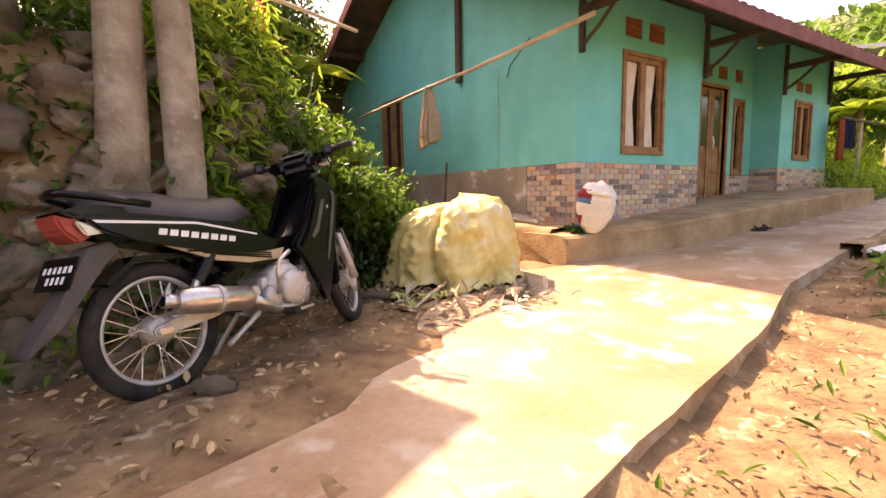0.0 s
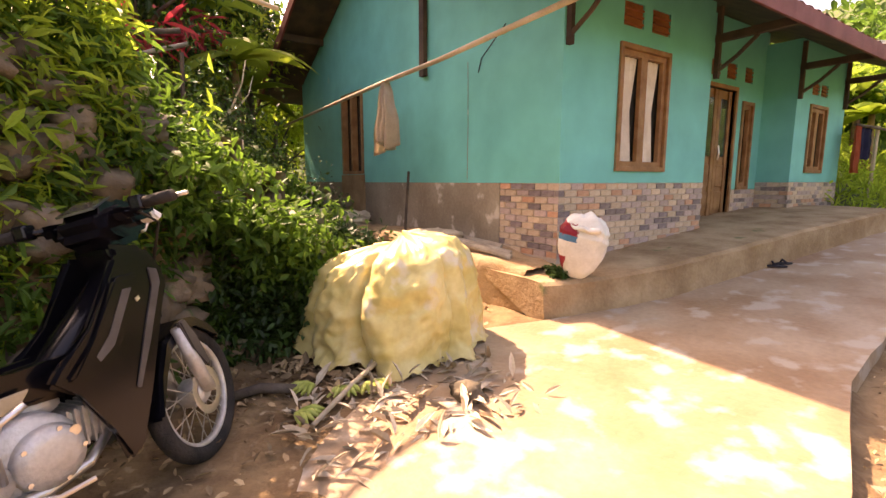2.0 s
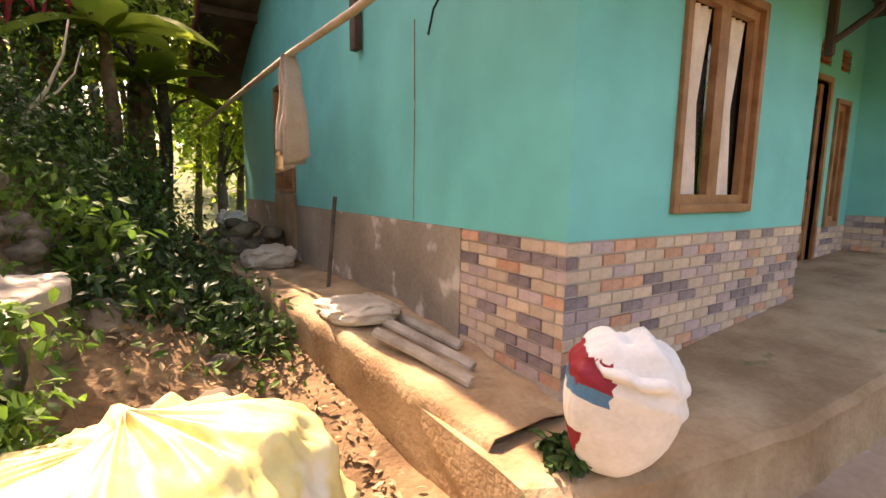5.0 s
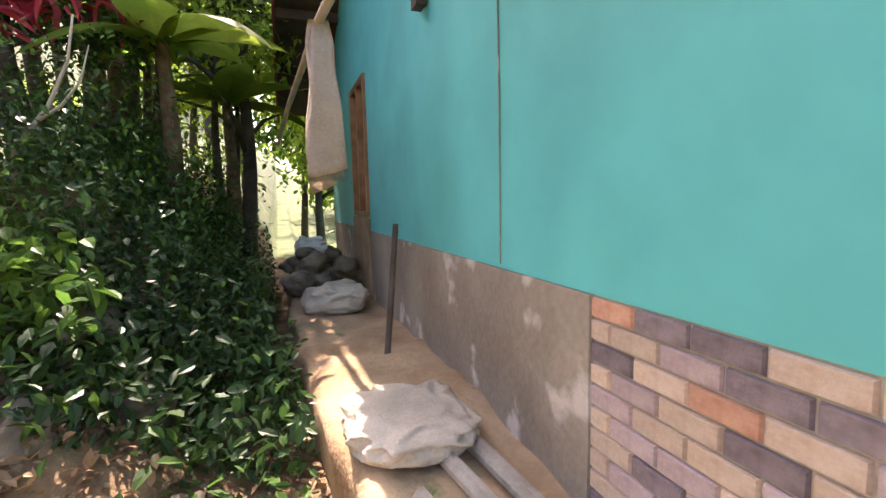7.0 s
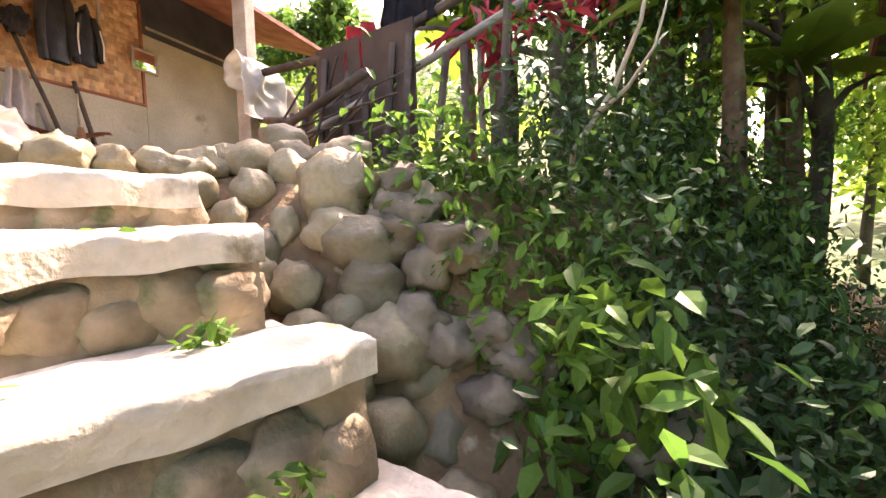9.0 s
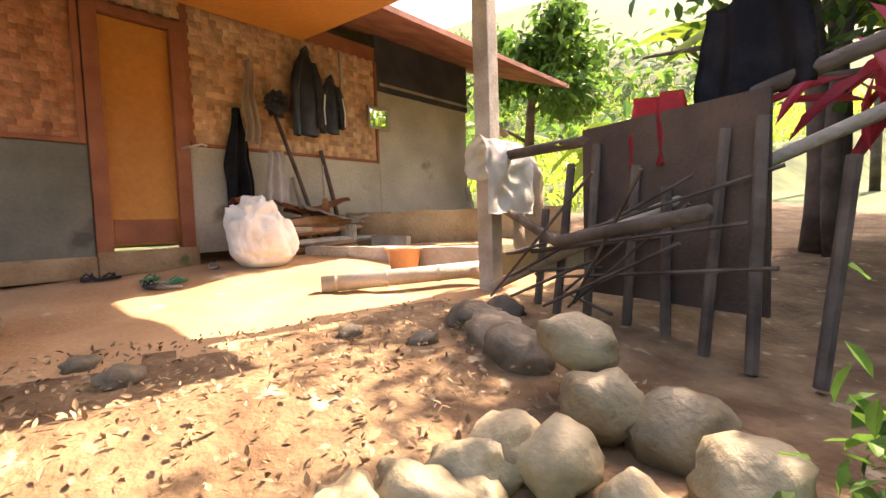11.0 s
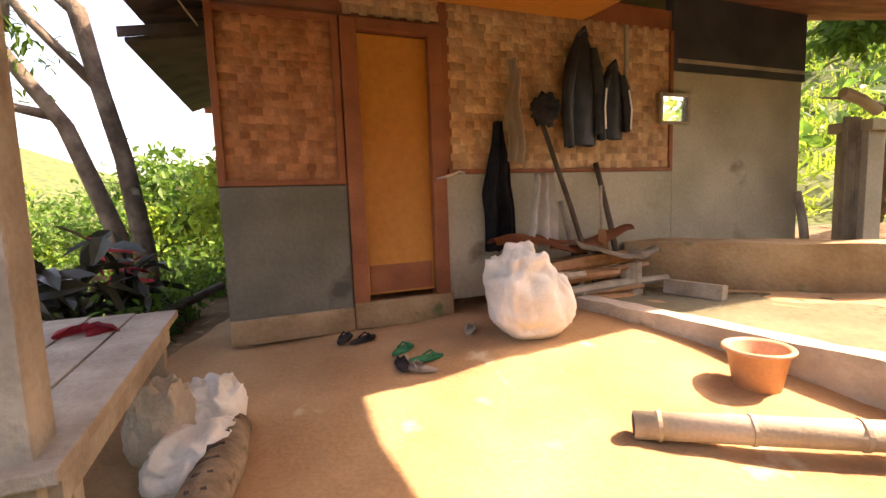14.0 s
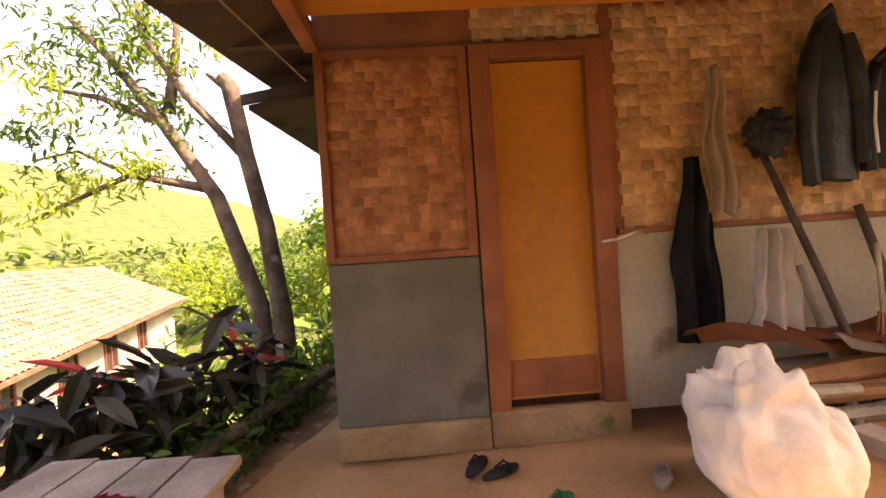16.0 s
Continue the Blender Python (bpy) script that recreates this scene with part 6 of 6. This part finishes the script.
leaves("bank_shoulder_plants", np.concatenate([cloud(c, (0.34, 0.22, 0.26), 950, 300 + k, 16) for k, c in enumerate(((1.62, 4.62, 1.40), (1.9, 4.8, 1.25), (2.14, 4.94, 1.15), (1.35, 4.5, 1.75)))]), 0.08, M_LEAF, 37, label="leafy creepers on the shoulder of the bank", category="plants")
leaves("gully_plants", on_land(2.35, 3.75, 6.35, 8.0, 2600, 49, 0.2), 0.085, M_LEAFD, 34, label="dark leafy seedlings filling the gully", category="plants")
leaves("gully_seedlings", on_land(2.3, 3.7, 5.9, 7.6, 260, 50, 0.14), 0.10, M_LEAF, 35, label="scattered green seedlings in the gully", category="plants")
leaves("bush_top", on_land(1.3, 3.2, 8.2, 11, 6000, 15, 0.75, lambda x, y: noise.noise((x * 2, y * 2, 9)) > -0.1), 0.06, M_LEAF, 6, label="tall leafy shrubs behind the steps", category="bush")
leaves("broad_leaves", cloud((2.45, 6.95, 1.62), (0.42, 0.3, 0.3), 300, 16), 0.11, M_LEAF, 7, label="broad-leaved seedlings beside the boulders", category="plants")
leaves("boulder_weeds", on_land(1.5, 2.5, 6.9, 7.6, 1500, 47, 0.18), 0.065, M_LEAF, 29, label="small weeds among the boulders", category="weeds")
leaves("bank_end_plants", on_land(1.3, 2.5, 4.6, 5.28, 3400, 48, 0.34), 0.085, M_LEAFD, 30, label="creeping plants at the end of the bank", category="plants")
leaves("step_weeds", np.concatenate([cloud((STEPS[i][0] + 0.12, 5.2 + 0.5 * k, STEPS[i][3] - 0.24), (0.06, 0.14, 0.05), 34, 17 + i * 5 + k, 4) for i in range(4) for k in range(3)]), 0.05, M_LEAF, 8, label="small weeds growing on the step risers", category="weeds")
leaves("litter", on_land(-5, 2.6, 1.2, 4.6, 1500, 21, 0.003, lambda x, y: -1.4 < y - bank_line(x) < 0.1), 0.055, M_LEAFDRY, 9, droop=0.0, label="dry leaves and twigs on the ground", category="leaf litter")
leaves("litter", on_land(0.5, 9, -2, 2.4, 4500, 22, 0.003, lambda x, y: y < road_edge(x) - 0.03), 0.036, M_LEAFDRY, 10, droop=0.0, label="dry leaf litter on the dirt verge", category="leaf litter")
leaves("litter", on_land(-0.8, 1.0, 4.9, 7.6, 1900, 23, 0.003), 0.03, M_LEAFDRY, 11, droop=0.0, label="wood chips and dry leaves at the yard edge", category="leaf litter")
leaves("litter", on_land(2.6, 3.9, 4.6, 7.0, 800, 24, 0.004), 0.06, M_LEAFDRY, 12, droop=0.0, label="dry leaves in the gully", category="leaf litter")
leaves("heap_litter", on_land(1.7, 3.1, 3.7, 4.6, 420, 25, 0.012), 0.09, M_LEAFDRY, 13, droop=0.0, label="withered leaves round the tarpaulin", category="leaf litter")
leaves("bleached_leaves", on_land(1.55, 3.0, 2.95, 4.0, 330, 27, 0.02), 0.15, M_LEAFPALE, 36, droop=0.0, narrow=0.55, label="bleached withered leaves in front of the tarpaulin", category="leaf litter")
leaves("verge_grass", on_land(0.8, 8, -1, 2.2, 500, 26, 0.03, lambda x, y: y < road_edge(x) - 0.1 and noise.noise((x, y, 3)) > 0.1), 0.10, M_LEAF, 14, narrow=0.4, label="sparse weeds on the dirt verge", category="weeds")


def tree(x, y, h, r, material, leaf, crown, n, size, seed, label, lean=(0, 0), base=None, clumps=16, limbs=5):
    z = (land(x, y) if base is None else base) - 0.1
    t = empty("tree", pose(x, y, z), label, "tree")
    pts = [(lean[0] * f + 0.06 * math.sin(f * 5 + seed), lean[1] * f + 0.06 * math.cos(f * 4 + seed), h * f) for f in np.linspace(0, 1, 8)]
    part("trunk", tube(pts, [r * (1.25 - 0.75 * f) for f in np.linspace(0, 1, 8)], 12), material, t, "", True)
    q = random.Random(seed)
    for k in range(limbs):
        f = q.uniform(0.5, 0.98)
        a = Vector((lean[0] * f, lean[1] * f, h * f))
        e = a + Vector((q.uniform(-1, 1) * crown[0], q.uniform(-1, 1) * crown[1], q.uniform(0.2, 0.9) * crown[2]))
        part("limb", tube([a, (a + e) / 2 + Vector((0, 0, 0.1)), e], [r * 0.4, r * 0.28, r * 0.1], 7), material, t, "", True)
    if n:
        leaves("crown", cloud((lean[0], lean[1], h), crown, n, seed, clumps), size, leaf, seed, parent=t)
    return t


tree(-0.22, 3.72, 5.2, 0.125, M_BARK, M_LEAFD, (1.2, 0.8, 0.5), 700, 0.2, 31, "thick pale-barked tree rooted in the stone bank")
tree(0.06, 3.72, 5.4, 0.105, M_BARK, M_LEAFD, (1.0, 0.8, 0.5), 450, 0.2, 32, "pale-barked tree beside its twin")
rt = random.Random(8)
for i in range(26):
    x, y = (rt.uniform(-0.1, 3.4), rt.uniform(9.4, 15)) if i < 17 else (rt.uniform(-4, 4), rt.uniform(16, 24))
    tree(x, y, rt.uniform(2.2, 2.9) + 0.55 * max(0, y - 10), rt.uniform(0.05, 0.12), M_BARKD, (M_LEAFY, M_LEAF, M_LEAFD)[i % 3], (1.2, 1.0, 0.9), 1700, 0.15, 40 + i, "slender tree in the sunlit grove behind the houses")
for i in range(9):
    x, y = rt.uniform(1.5, 8), rt.uniform(14.5, 20)
    tree(x, y, rt.uniform(3.0, 5.0), 0.1, M_BARKD, (M_LEAFY, M_LEAFY, M_LEAF)[i % 3], (1.6, 1.4, 1.8), 2200, 0.2, 160 + i, "tall sunlit tree behind the turquoise house")
leaves("hill_foliage", on_land(18, 62, -14, 40, 9000, 45, 1.2), 1.0, M_LEAF, 27, label="dense foliage on the far hillside", category="foliage")
leaves("hill_foliage", on_land(-60, -11, -30, 40, 9000, 46, 0.9), 0.8, M_LEAF, 28, label="dense foliage on the far hillside", category="foliage")
for i in range(12):
    x, y = rt.uniform(14, 30), rt.uniform(3.8, 16)
    tree(x, y, rt.uniform(0.8, 2.2), 0.06, M_BARKD, (M_LEAFY, M_LEAF)[i % 2], (1.7, 1.7, 0.9), 1600, 0.26, 70 + i, "leafy shrub on the slope beyond the house")
for i in range(16):
    a = rt.uniform(-0.3, 6.0)
    d = rt.uniform(26, 44)
    x, y = 2 + d * math.cos(a), 4 + d * math.sin(a)
    tree(x, y, rt.uniform(3, 6), 0.2, M_BARKD, (M_LEAF, M_LEAFY)[i % 2], (3.5, 3.5, 2.6), 1500, 0.6, 90 + i, "distant tree on the hillside", clumps=22)
leaves("slope_grass", on_land(11.8, 20, 3.3, 9, 9000, 41, 0.3), 0.22, M_LEAFY, 20, narrow=0.35, droop=-0.8, label="tall bright grass on the slope", category="grass")
# Tree added out of view; its crown keeps the sun off the end wall.
tree(-6.6, 13.0, 3.1, 0.12, M_BARKD, M_LEAF, (1.0, 0.9, 0.8), 4200, 0.2, 201, "added leafy tree shading the end wall of the old house", (1.5, -0.6))
leaves("slope_grass", on_land(-30, -4.5, 12.5, 34, 16000, 42, 0.2), 0.34, M_LEAFY, 21, narrow=0.35, droop=-0.8, label="bright rice terrace grass", category="grass")
leaves("cassava", cloud((-0.15, 8.75, 3.2), (0.35, 0.3, 0.35), 150, 43), 0.3, M_LEAFY, 22, narrow=0.6, label="bright yellow-green plant behind the fence", category="plant")
leaves("cordyline", np.concatenate([cloud((1.0 + 0.4 * k, 9.0 + 0.3 * k, 3.6 + 0.2 * k), (0.2, 0.2, 0.25), 24, 44 + k) for k in range(4)]), 0.4, M_RED, 23, narrow=0.35, label="red-leaved ornamental plants behind the fence", category="plant")


def banana(x, y, h, seed, label="banana plant with broad bright leaves"):
    t = empty("banana_plant", pose(x, y, land(x, y) - 0.05), label, "banana plant")
    part("stem", tube([(0, 0, 0), (0.03, 0, h * 0.5), (0, 0, h)], [0.11, 0.09, 0.06], 10), M_STEM, t, "brown sheathed stem", True)
    q = random.Random(seed)
    for k in range(8):
        a, L, up = k * 0.8 + seed, q.uniform(1.0, 1.6), q.uniform(0.3, 0.9)
        def fn(u, v, a=a, L=L, up=up):
            r = u * L
            w = 0.26 * math.sin(math.pi * min(1, 0.08 + u * 0.92)) * (v - 0.5) * 2
            return (r * math.cos(a) - w * math.sin(a), r * math.sin(a) + w * math.cos(a), h + up * r - 0.5 * r * r - 0.25 * abs(w))
        part("leaf", sheet(fn, 10, 4, 0.004), M_LEAFY, t)


for i, (x, y, h) in enumerate(((15.5, 4.9, 1.6), (17, 5.6, 1.9), (13.6, 6.2, 1.3), (-0.8, 11.5, 2.2), (1.2, 12.5, 2.4), (2.9, 13.0, 2.2))):
    banana(x, y, h, i)

# bare sapling and thick stems among the undergrowth
sap = empty("sapling", pose(1.97, 8.2, 2.05), "bare pale sapling leaning out of the undergrowth", "sapling")
part("stem", tube([(-0.02, 0, 0), (0.0, 0, 0.38), (0.22, 0, 0.68), (0.36, 0, 1.0), (0.42, -0.02, 1.3)], [0.022, 0.02, 0.016, 0.011, 0.006], 8), M_POLE, sap, "", True)
part("twig", tube([(0.13, 0, 0.56), (0.3, -0.02, 0.68), (0.43, -0.03, 0.85), (0.5, -0.03, 1.1)], [0.012, 0.011, 0.008, 0.004], 7), M_POLE, sap, "", True)
for i, (x, y, h) in enumerate(((2.58, 10.0, 2.0), (3.0, 12.0, 2.2), (1.9, 10.8, 2.3))):
    banana(x, y, h, 11 + i, "banana plant with brown stem in the undergrowth")

# tree and plants beside the yard edge
def yard_tree(base, trunk, radii, limbs, crowns, seed, label):
    t = empty("tree", Matrix.Translation(base), label, "tree")
    o = Vector(base)
    part("trunk", tube([Vector(p) - o for p in trunk], radii, 12), M_BARKY, t, "", True)
    for pts, r in limbs:
        part("limb", tube([Vector(p) - o for p in pts], [r * (1 - 0.7 * k / (len(pts) - 1)) for k in range(len(pts))], 8), M_BARKY, t, "", True)
    for k, (c, sz, n) in enumerate(crowns):
        leaves("foliage", cloud(Vector(c) - o, sz, n, seed + k, 9), 0.11, M_LEAFY if k % 2 else M_LEAF, seed + k, parent=t, narrow=0.6)
    return t


yard_tree((-4.47, 3.15, 2.3), [(-4.47, 3.15, 2.2), (-4.46, 3.13, 3.16), (-4.43, 3.03, 4.08), (-4.38, 2.89, 4.83), (-4.34, 2.79, 5.5), (-4.31, 2.72, 5.6)], [0.115, 0.10, 0.085, 0.08, 0.085, 0.055],
          [([(-4.33, 2.77, 5.48), (-4.25, 2.6, 5.62)], 0.05)], [], 61, "dark upright trunk with a lopped top beside the old house")
yard_tree((-4.40, 2.98, 2.3), [(-4.40, 2.98, 2.2), (-4.39, 2.92, 3.3), (-4.28, 2.60, 4.40), (-4.12, 2.16, 5.16), (-3.98, 1.75, 5.79), (-3.85, 1.37, 6.25)], [0.105, 0.09, 0.075, 0.06, 0.04, 0.025],
          [([(-4.12, 2.16, 5.16), (-3.93, 1.62, 5.44), (-3.74, 1.08, 5.58)], 0.045), ([(-4.14, 2.22, 5.26), (-4.18, 2.32, 5.87), (-4.2, 2.38, 6.5)], 0.06), ([(-4.40, 2.90, 4.75), (-4.2, 2.39, 5.42), (-4.07, 2.02, 6.05), (-4.06, 1.99, 6.5)], 0.055), ([(-4.25, 2.5, 4.50), (-4.0, 1.82, 4.67), (-3.69, 0.93, 4.29)], 0.05), ([(-4.0, 1.82, 4.67), (-3.9, 1.3, 4.95), (-3.8, 0.8, 4.9)], 0.025)],
          [((-3.8, 1.2, 6.1), (0.6, 0.7, 0.4), 260), ((-3.7, 1.0, 5.5), (0.5, 0.6, 0.3), 240), ((-4.1, 2.2, 6.5), (0.6, 0.6, 0.3), 260), ((-3.7, 1.0, 4.5), (0.5, 0.7, 0.3), 260), ((-3.8, 0.9, 5.0), (0.4, 0.5, 0.25), 180), ((-4.3, 3.0, 6.7), (0.8, 0.8, 0.3), 240), ((-4.1, 1.9, 5.25), (0.5, 0.6, 0.35), 330), ((-4.0, 1.8, 4.75), (0.5, 0.7, 0.25), 330), ((-4.0, 1.9, 5.85), (0.5, 0.6, 0.35), 330), ((-4.2, 2.35, 6.1), (0.5, 0.5, 0.4), 300)], 64, "pale leaning tree with sparse spreading branches beside the old house")
leaves("yard_plants", np.concatenate([cloud((-3.3 + 0.42 * k, 3.62 - 0.10 * k, 2.92), (0.32, 0.24, 0.26), 62, 62 + k) for k in range(6)]), 0.36, M_LEAFPURPLE, 24, narrow=0.62, label="dark broad-leaved plants at the yard edge", category="plants")
leaves("yard_cordyline", np.concatenate([cloud((-3.4 + 1.0 * k, 3.45 - 0.1 * k, 3.15), (0.08, 0.08, 0.15), 14, 66 + k) for k in range(3)]), 0.32, M_RED, 25, narrow=0.3, label="red cordyline at the yard edge", category="plant")
for i in range(9):
    tree(-22 - 2.2 * i, -14 + 2.6 * i, 3.0, 0.1, M_BARKD, (M_LEAFY, M_LEAF)[i % 2], (2.4, 2.4, 1.8), 1800, 0.3, 130 + i, "sunlit tree in the hollow below the yard")
leaves("edge_bush", np.concatenate([cloud((-6.4 + 0.5 * k, 3.1 + 0.25 * k, 3.3 + 0.25 * k), (0.45, 0.45, 0.4), 420, 68 + k) for k in range(3)]), 0.12, M_LEAFY, 26, label="sunlit bush beside the old house", category="bush")
thing("branch", tube([(-0.6, 4.3, 2.62), (-1.4, 4.05, 2.66), (-2.2, 3.95, 2.68), (-3.2, 3.9, 2.72), (-4.4, 3.9, 2.75)], [0.05, 0.055, 0.05, 0.045, 0.04], 9), M_BARKD, "long dark branch edging the yard", "branch", smooth=True)

# neighbouring tiled house in the hollow: its long eave runs away from the yard
nb = empty("neighbour_house", Matrix.Translation((-5.0, -3.0, 0.0)) @ pose(0, 0, 0, 0, 0, 215.2), "low house with pale red tiled roof in the hollow", "house")
part("wall", box(0.5, 17, 0.55, 6.4, -0.6, 1.92), M_PALEB, nb)
part("gable", prism([(0.55, 1.922), (6.4, 1.922), (3.5, 3.55)], 0.5, 0.65, "x"), M_PALEB, nb)
for k in (0, 1):
    y0, y1 = (0.0, 3.5) if k == 0 else (7.0, 3.5)
    part("roof", prism([(y0, 1.80), (y1, 3.62), (y1, 3.70), (y0, 1.88)], 0, 17.6, "x"), M_ROOF, nb, "faded red tile roof")
    for r in range(15):
        f0, f1 = r / 15, (r + 1.12) / 15
        ya, yb = y0 + (y1 - y0) * f0, y0 + (y1 - y0) * f1
        za, zb = 1.88 + 1.82 * f0, 1.88 + 1.82 * f1
        bm = bmesh.new()
        for c in range(72):
            xa = c * 0.244
            ups = (0.015, 0.055, 0.055, 0.015)
            lo_ = [bm.verts.new((xa + 0.08 * q, ya, za + 0.02 + ups[q])) for q in range(4)]
            hi_ = [bm.verts.new((xa + 0.08 * q, yb, zb - 0.01 + ups[q])) for q in range(4)]
            for q in range(3):
                bm.faces.new((lo_[q], lo_[q + 1], hi_[q + 1], hi_[q]))
        part("tile_course", bm, M_ROOFPALE, nb)
part("ridge", tube([(0, 3.5, 3.72), (17.6, 3.5, 3.72)], 0.09, 8), M_ROOFPALE, nb)
for x in (1.6, 4.6, 7.6, 11.0):
    w = part("window", box(x, x + 1.1, 0.535, 0.548, 0.6, 1.65), M_GLASS, nb)
    for q in ((x, x + 0.08), (x + 0.51, x + 0.59), (x + 1.02, x + 1.1)):
        part("window_frame", box(q[0], q[1], 0.50, 0.533, 0.6, 1.65), M_FASCIA, w)

# far pavilion, pole and drying rack beyond the lane
fp = empty("far_house", pose(26, 10.5, land(26, 10.5), 0, 0, 10), "distant pale house with a balcony", "house")
part("wall", box(-3, 3, -2, 2, 0, 3.2), M_PALEB, fp)
part("floor_slab", box(-3.3, 3.3, -3.0, -2.0, 1.55, 1.7), M_WHITE, fp)
part("roof", prism([(-3.6, 3.2), (3.0, 4.0), (3.0, 4.15), (-3.6, 3.35)], -3.6, 3.6, "x"), M_ALU, fp, "pale metal roof")
for k in range(12):
    part("baluster", box(-3.2 + k * 0.58, -3.15 + k * 0.58, -3.0, -2.95, 1.7, 2.5), M_WHITE, fp)
for z in (2.0, 2.25, 2.5):
    part("rail", box(-3.25, 3.25, -3.0, -2.96, z, z + 0.05), M_WHITE, fp)
thing("utility_pole", tube([(21, 5.4, land(21, 5.4) - 0.2), (21.1, 5.4, land(21, 5.4) + 5.2)], [0.12, 0.09], 10), M_WHITE, "pale concrete utility pole", "pole")
rack = empty("drying_rack", pose(13.2, 4.2, land(13.2, 4.2)), "simple bamboo drying rack with clothes", "rack")
for x, y in ((0, 0), (1.4, -0.1), (2.9, -0.3), (4.4, -0.6)):
    part("post", tube([(x, y, -0.2), (x + 0.05, y, 1.5)], 0.035, 7), M_POLE, rack)
part("rail", tube([(-1.2, 0, 1.45), (2, -0.15, 1.42), (5.0, -0.6, 1.5)], 0.025, 7), M_BARKD, rack)
hung("trousers", 12.7, 4.22, land(13.2, 4.2) + 1.43, land(13.2, 4.2) + 0.85, 0.7, M_BLUEC, "navy trousers on the drying rack", "x", 4, 0.04, "clothes", 3, 0.95)
hung("shirt", 12.15, 4.2, land(13.2, 4.2) + 1.43, land(13.2, 4.2) + 0.6, 0.3, M_ORANGEC, "orange shirt on the drying rack", "x", 4, 0.04, "clothes", 4, 0.95)
thing("tray", box(6.3, 7.4, 1.35, 2.05, 0.62, 0.66, 0.01), M_WHITE, "pale metal sheet laid beside the lane", "sheet")
kerb((6.2, 2.1), (8.2, 2.25), 0.2, 0.12, M_PLINTH, "low mossy concrete basin edge beside the lane", 0.6)
leaves("lane_weeds", on_land(5.2, 9, 0.3, 1.7, 1500, 55, 0.16), 0.12, M_LEAF, 31, label="green weeds beside the lane", category="weeds")

# washing and hangings above the bank
thing("wash_line", tube([(-0.3, 5.2, 3.35), (1.2, 5.35, 3.3), (2.2, 5.8, 3.3)], 0.022, 7), M_POLE, "thin pole rail above the bank", "pole")
hung("cloth", 0.55, 5.25, 3.75, 3.3, 0.45, M_BLACKC, "black cloth drying above the bank", "x", 4, 0.05, "cloth", 2, 0.7)
hung("cloth", 0.95, 5.3, 3.35, 2.95, 0.16, M_RED, "red cloth on the rail above the bank", "x", 3, 0.04, "cloth", 1, 0.7)
hung("sack", -1.35, 3.1, 2.35, 1.62, 0.34, M_CLOTH, "pale sack hung on the stone bank", "x", 3, 0.05, "sack", 4, 0.9)

# ---- wall tiles, brick by brick ----
tile_len, tile_h, gap = 0.192, 0.072, 0.008
brick_meshes = {}
def brick_mesh(length, kind):
    key = (round(length, 3), kind)
    if key not in brick_meshes:
        bm = box(0, length, -0.008, 0.004, 0, tile_h - gap)
        for v in bm.verts:
            if v.co.y < 0:
                v.co.x += 0.004 if v.co.x < length / 2 else -0.004
                v.co.z += 0.004 if v.co.z < tile_h / 2 - 0.01 else -0.004
        brick_meshes[key] = mesh_of(bm, "brick", M_BRICK[kind])
    return brick_meshes[key]


rb = random.Random(12)
def tile_run(holder, a0, a1, z_top, z_bot, place):
    rows = int((z_top - z_bot) / tile_h)
    for j in range(rows):
        z = z_top - (j + 1) * tile_h + gap / 2
        a = a0 - (tile_len / 2 if j % 2 else 0)
        while a < a1 - 0.02:
            lo, hi = max(a, a0), min(a + tile_len - gap, a1)
            if hi - lo > 0.03:
                o = new("brick", brick_mesh(hi - lo, rb.choices((0, 1, 2, 3), (5.5, 1.4, 2.4, 3.5))[0]))
                o.parent = holder
                o.matrix_basis = house_inv @ place(lo, z)
            a += tile_len


tiles_side = hpart("tile_band", box(XW + 0.02, XW + 0.03, YF + 0.2, 5.3, 1.0, 1.1), M_GROUT, house, "glossy brick-pattern wall tiles in mixed browns")
tile_run(tiles_side, YF - 0.005, 5.395, ZB - 0.004, 0.86, lambda a, z: pose(XW + 0.002, YF - 0.005 + 5.395 - a, z, 0, 0, -90))
tiles_front = hpart("tile_band", box(XW + 0.2, 7.2, YF + 0.02, YF + 0.03, 1.2, 1.3), M_GROUT, house)
tile_run(tiles_front, XW - 0.006, 7.40, ZB - 0.004, 0.84, lambda a, z: pose(a, YF + 0.002, z))
tiles_wing = hpart("tile_band", box(10.3, 12.2, YF + 0.02, YF + 0.03, 1.4, 1.5), M_GROUT, house)
tile_run(tiles_wing, 10.146, 12.3, ZB - 0.004, 1.22, lambda a, z: pose(a, YF + 0.002, z))
tiles_porch = hpart("tile_band", box(9.3, 9.4, YR + 0.02, YR + 0.03, 1.3, 1.4), M_GROUT, house)
tile_run(tiles_porch, DOOR[1] + 0.06, 10.14, ZB - 0.125, 1.14, lambda a, z: pose(a, YR + 0.002, z))
tile_run(tiles_porch, YF, YR, ZB - 0.004, 1.2, lambda a, z: pose(10.142, YF + YR - a, z, 0, 0, -90))
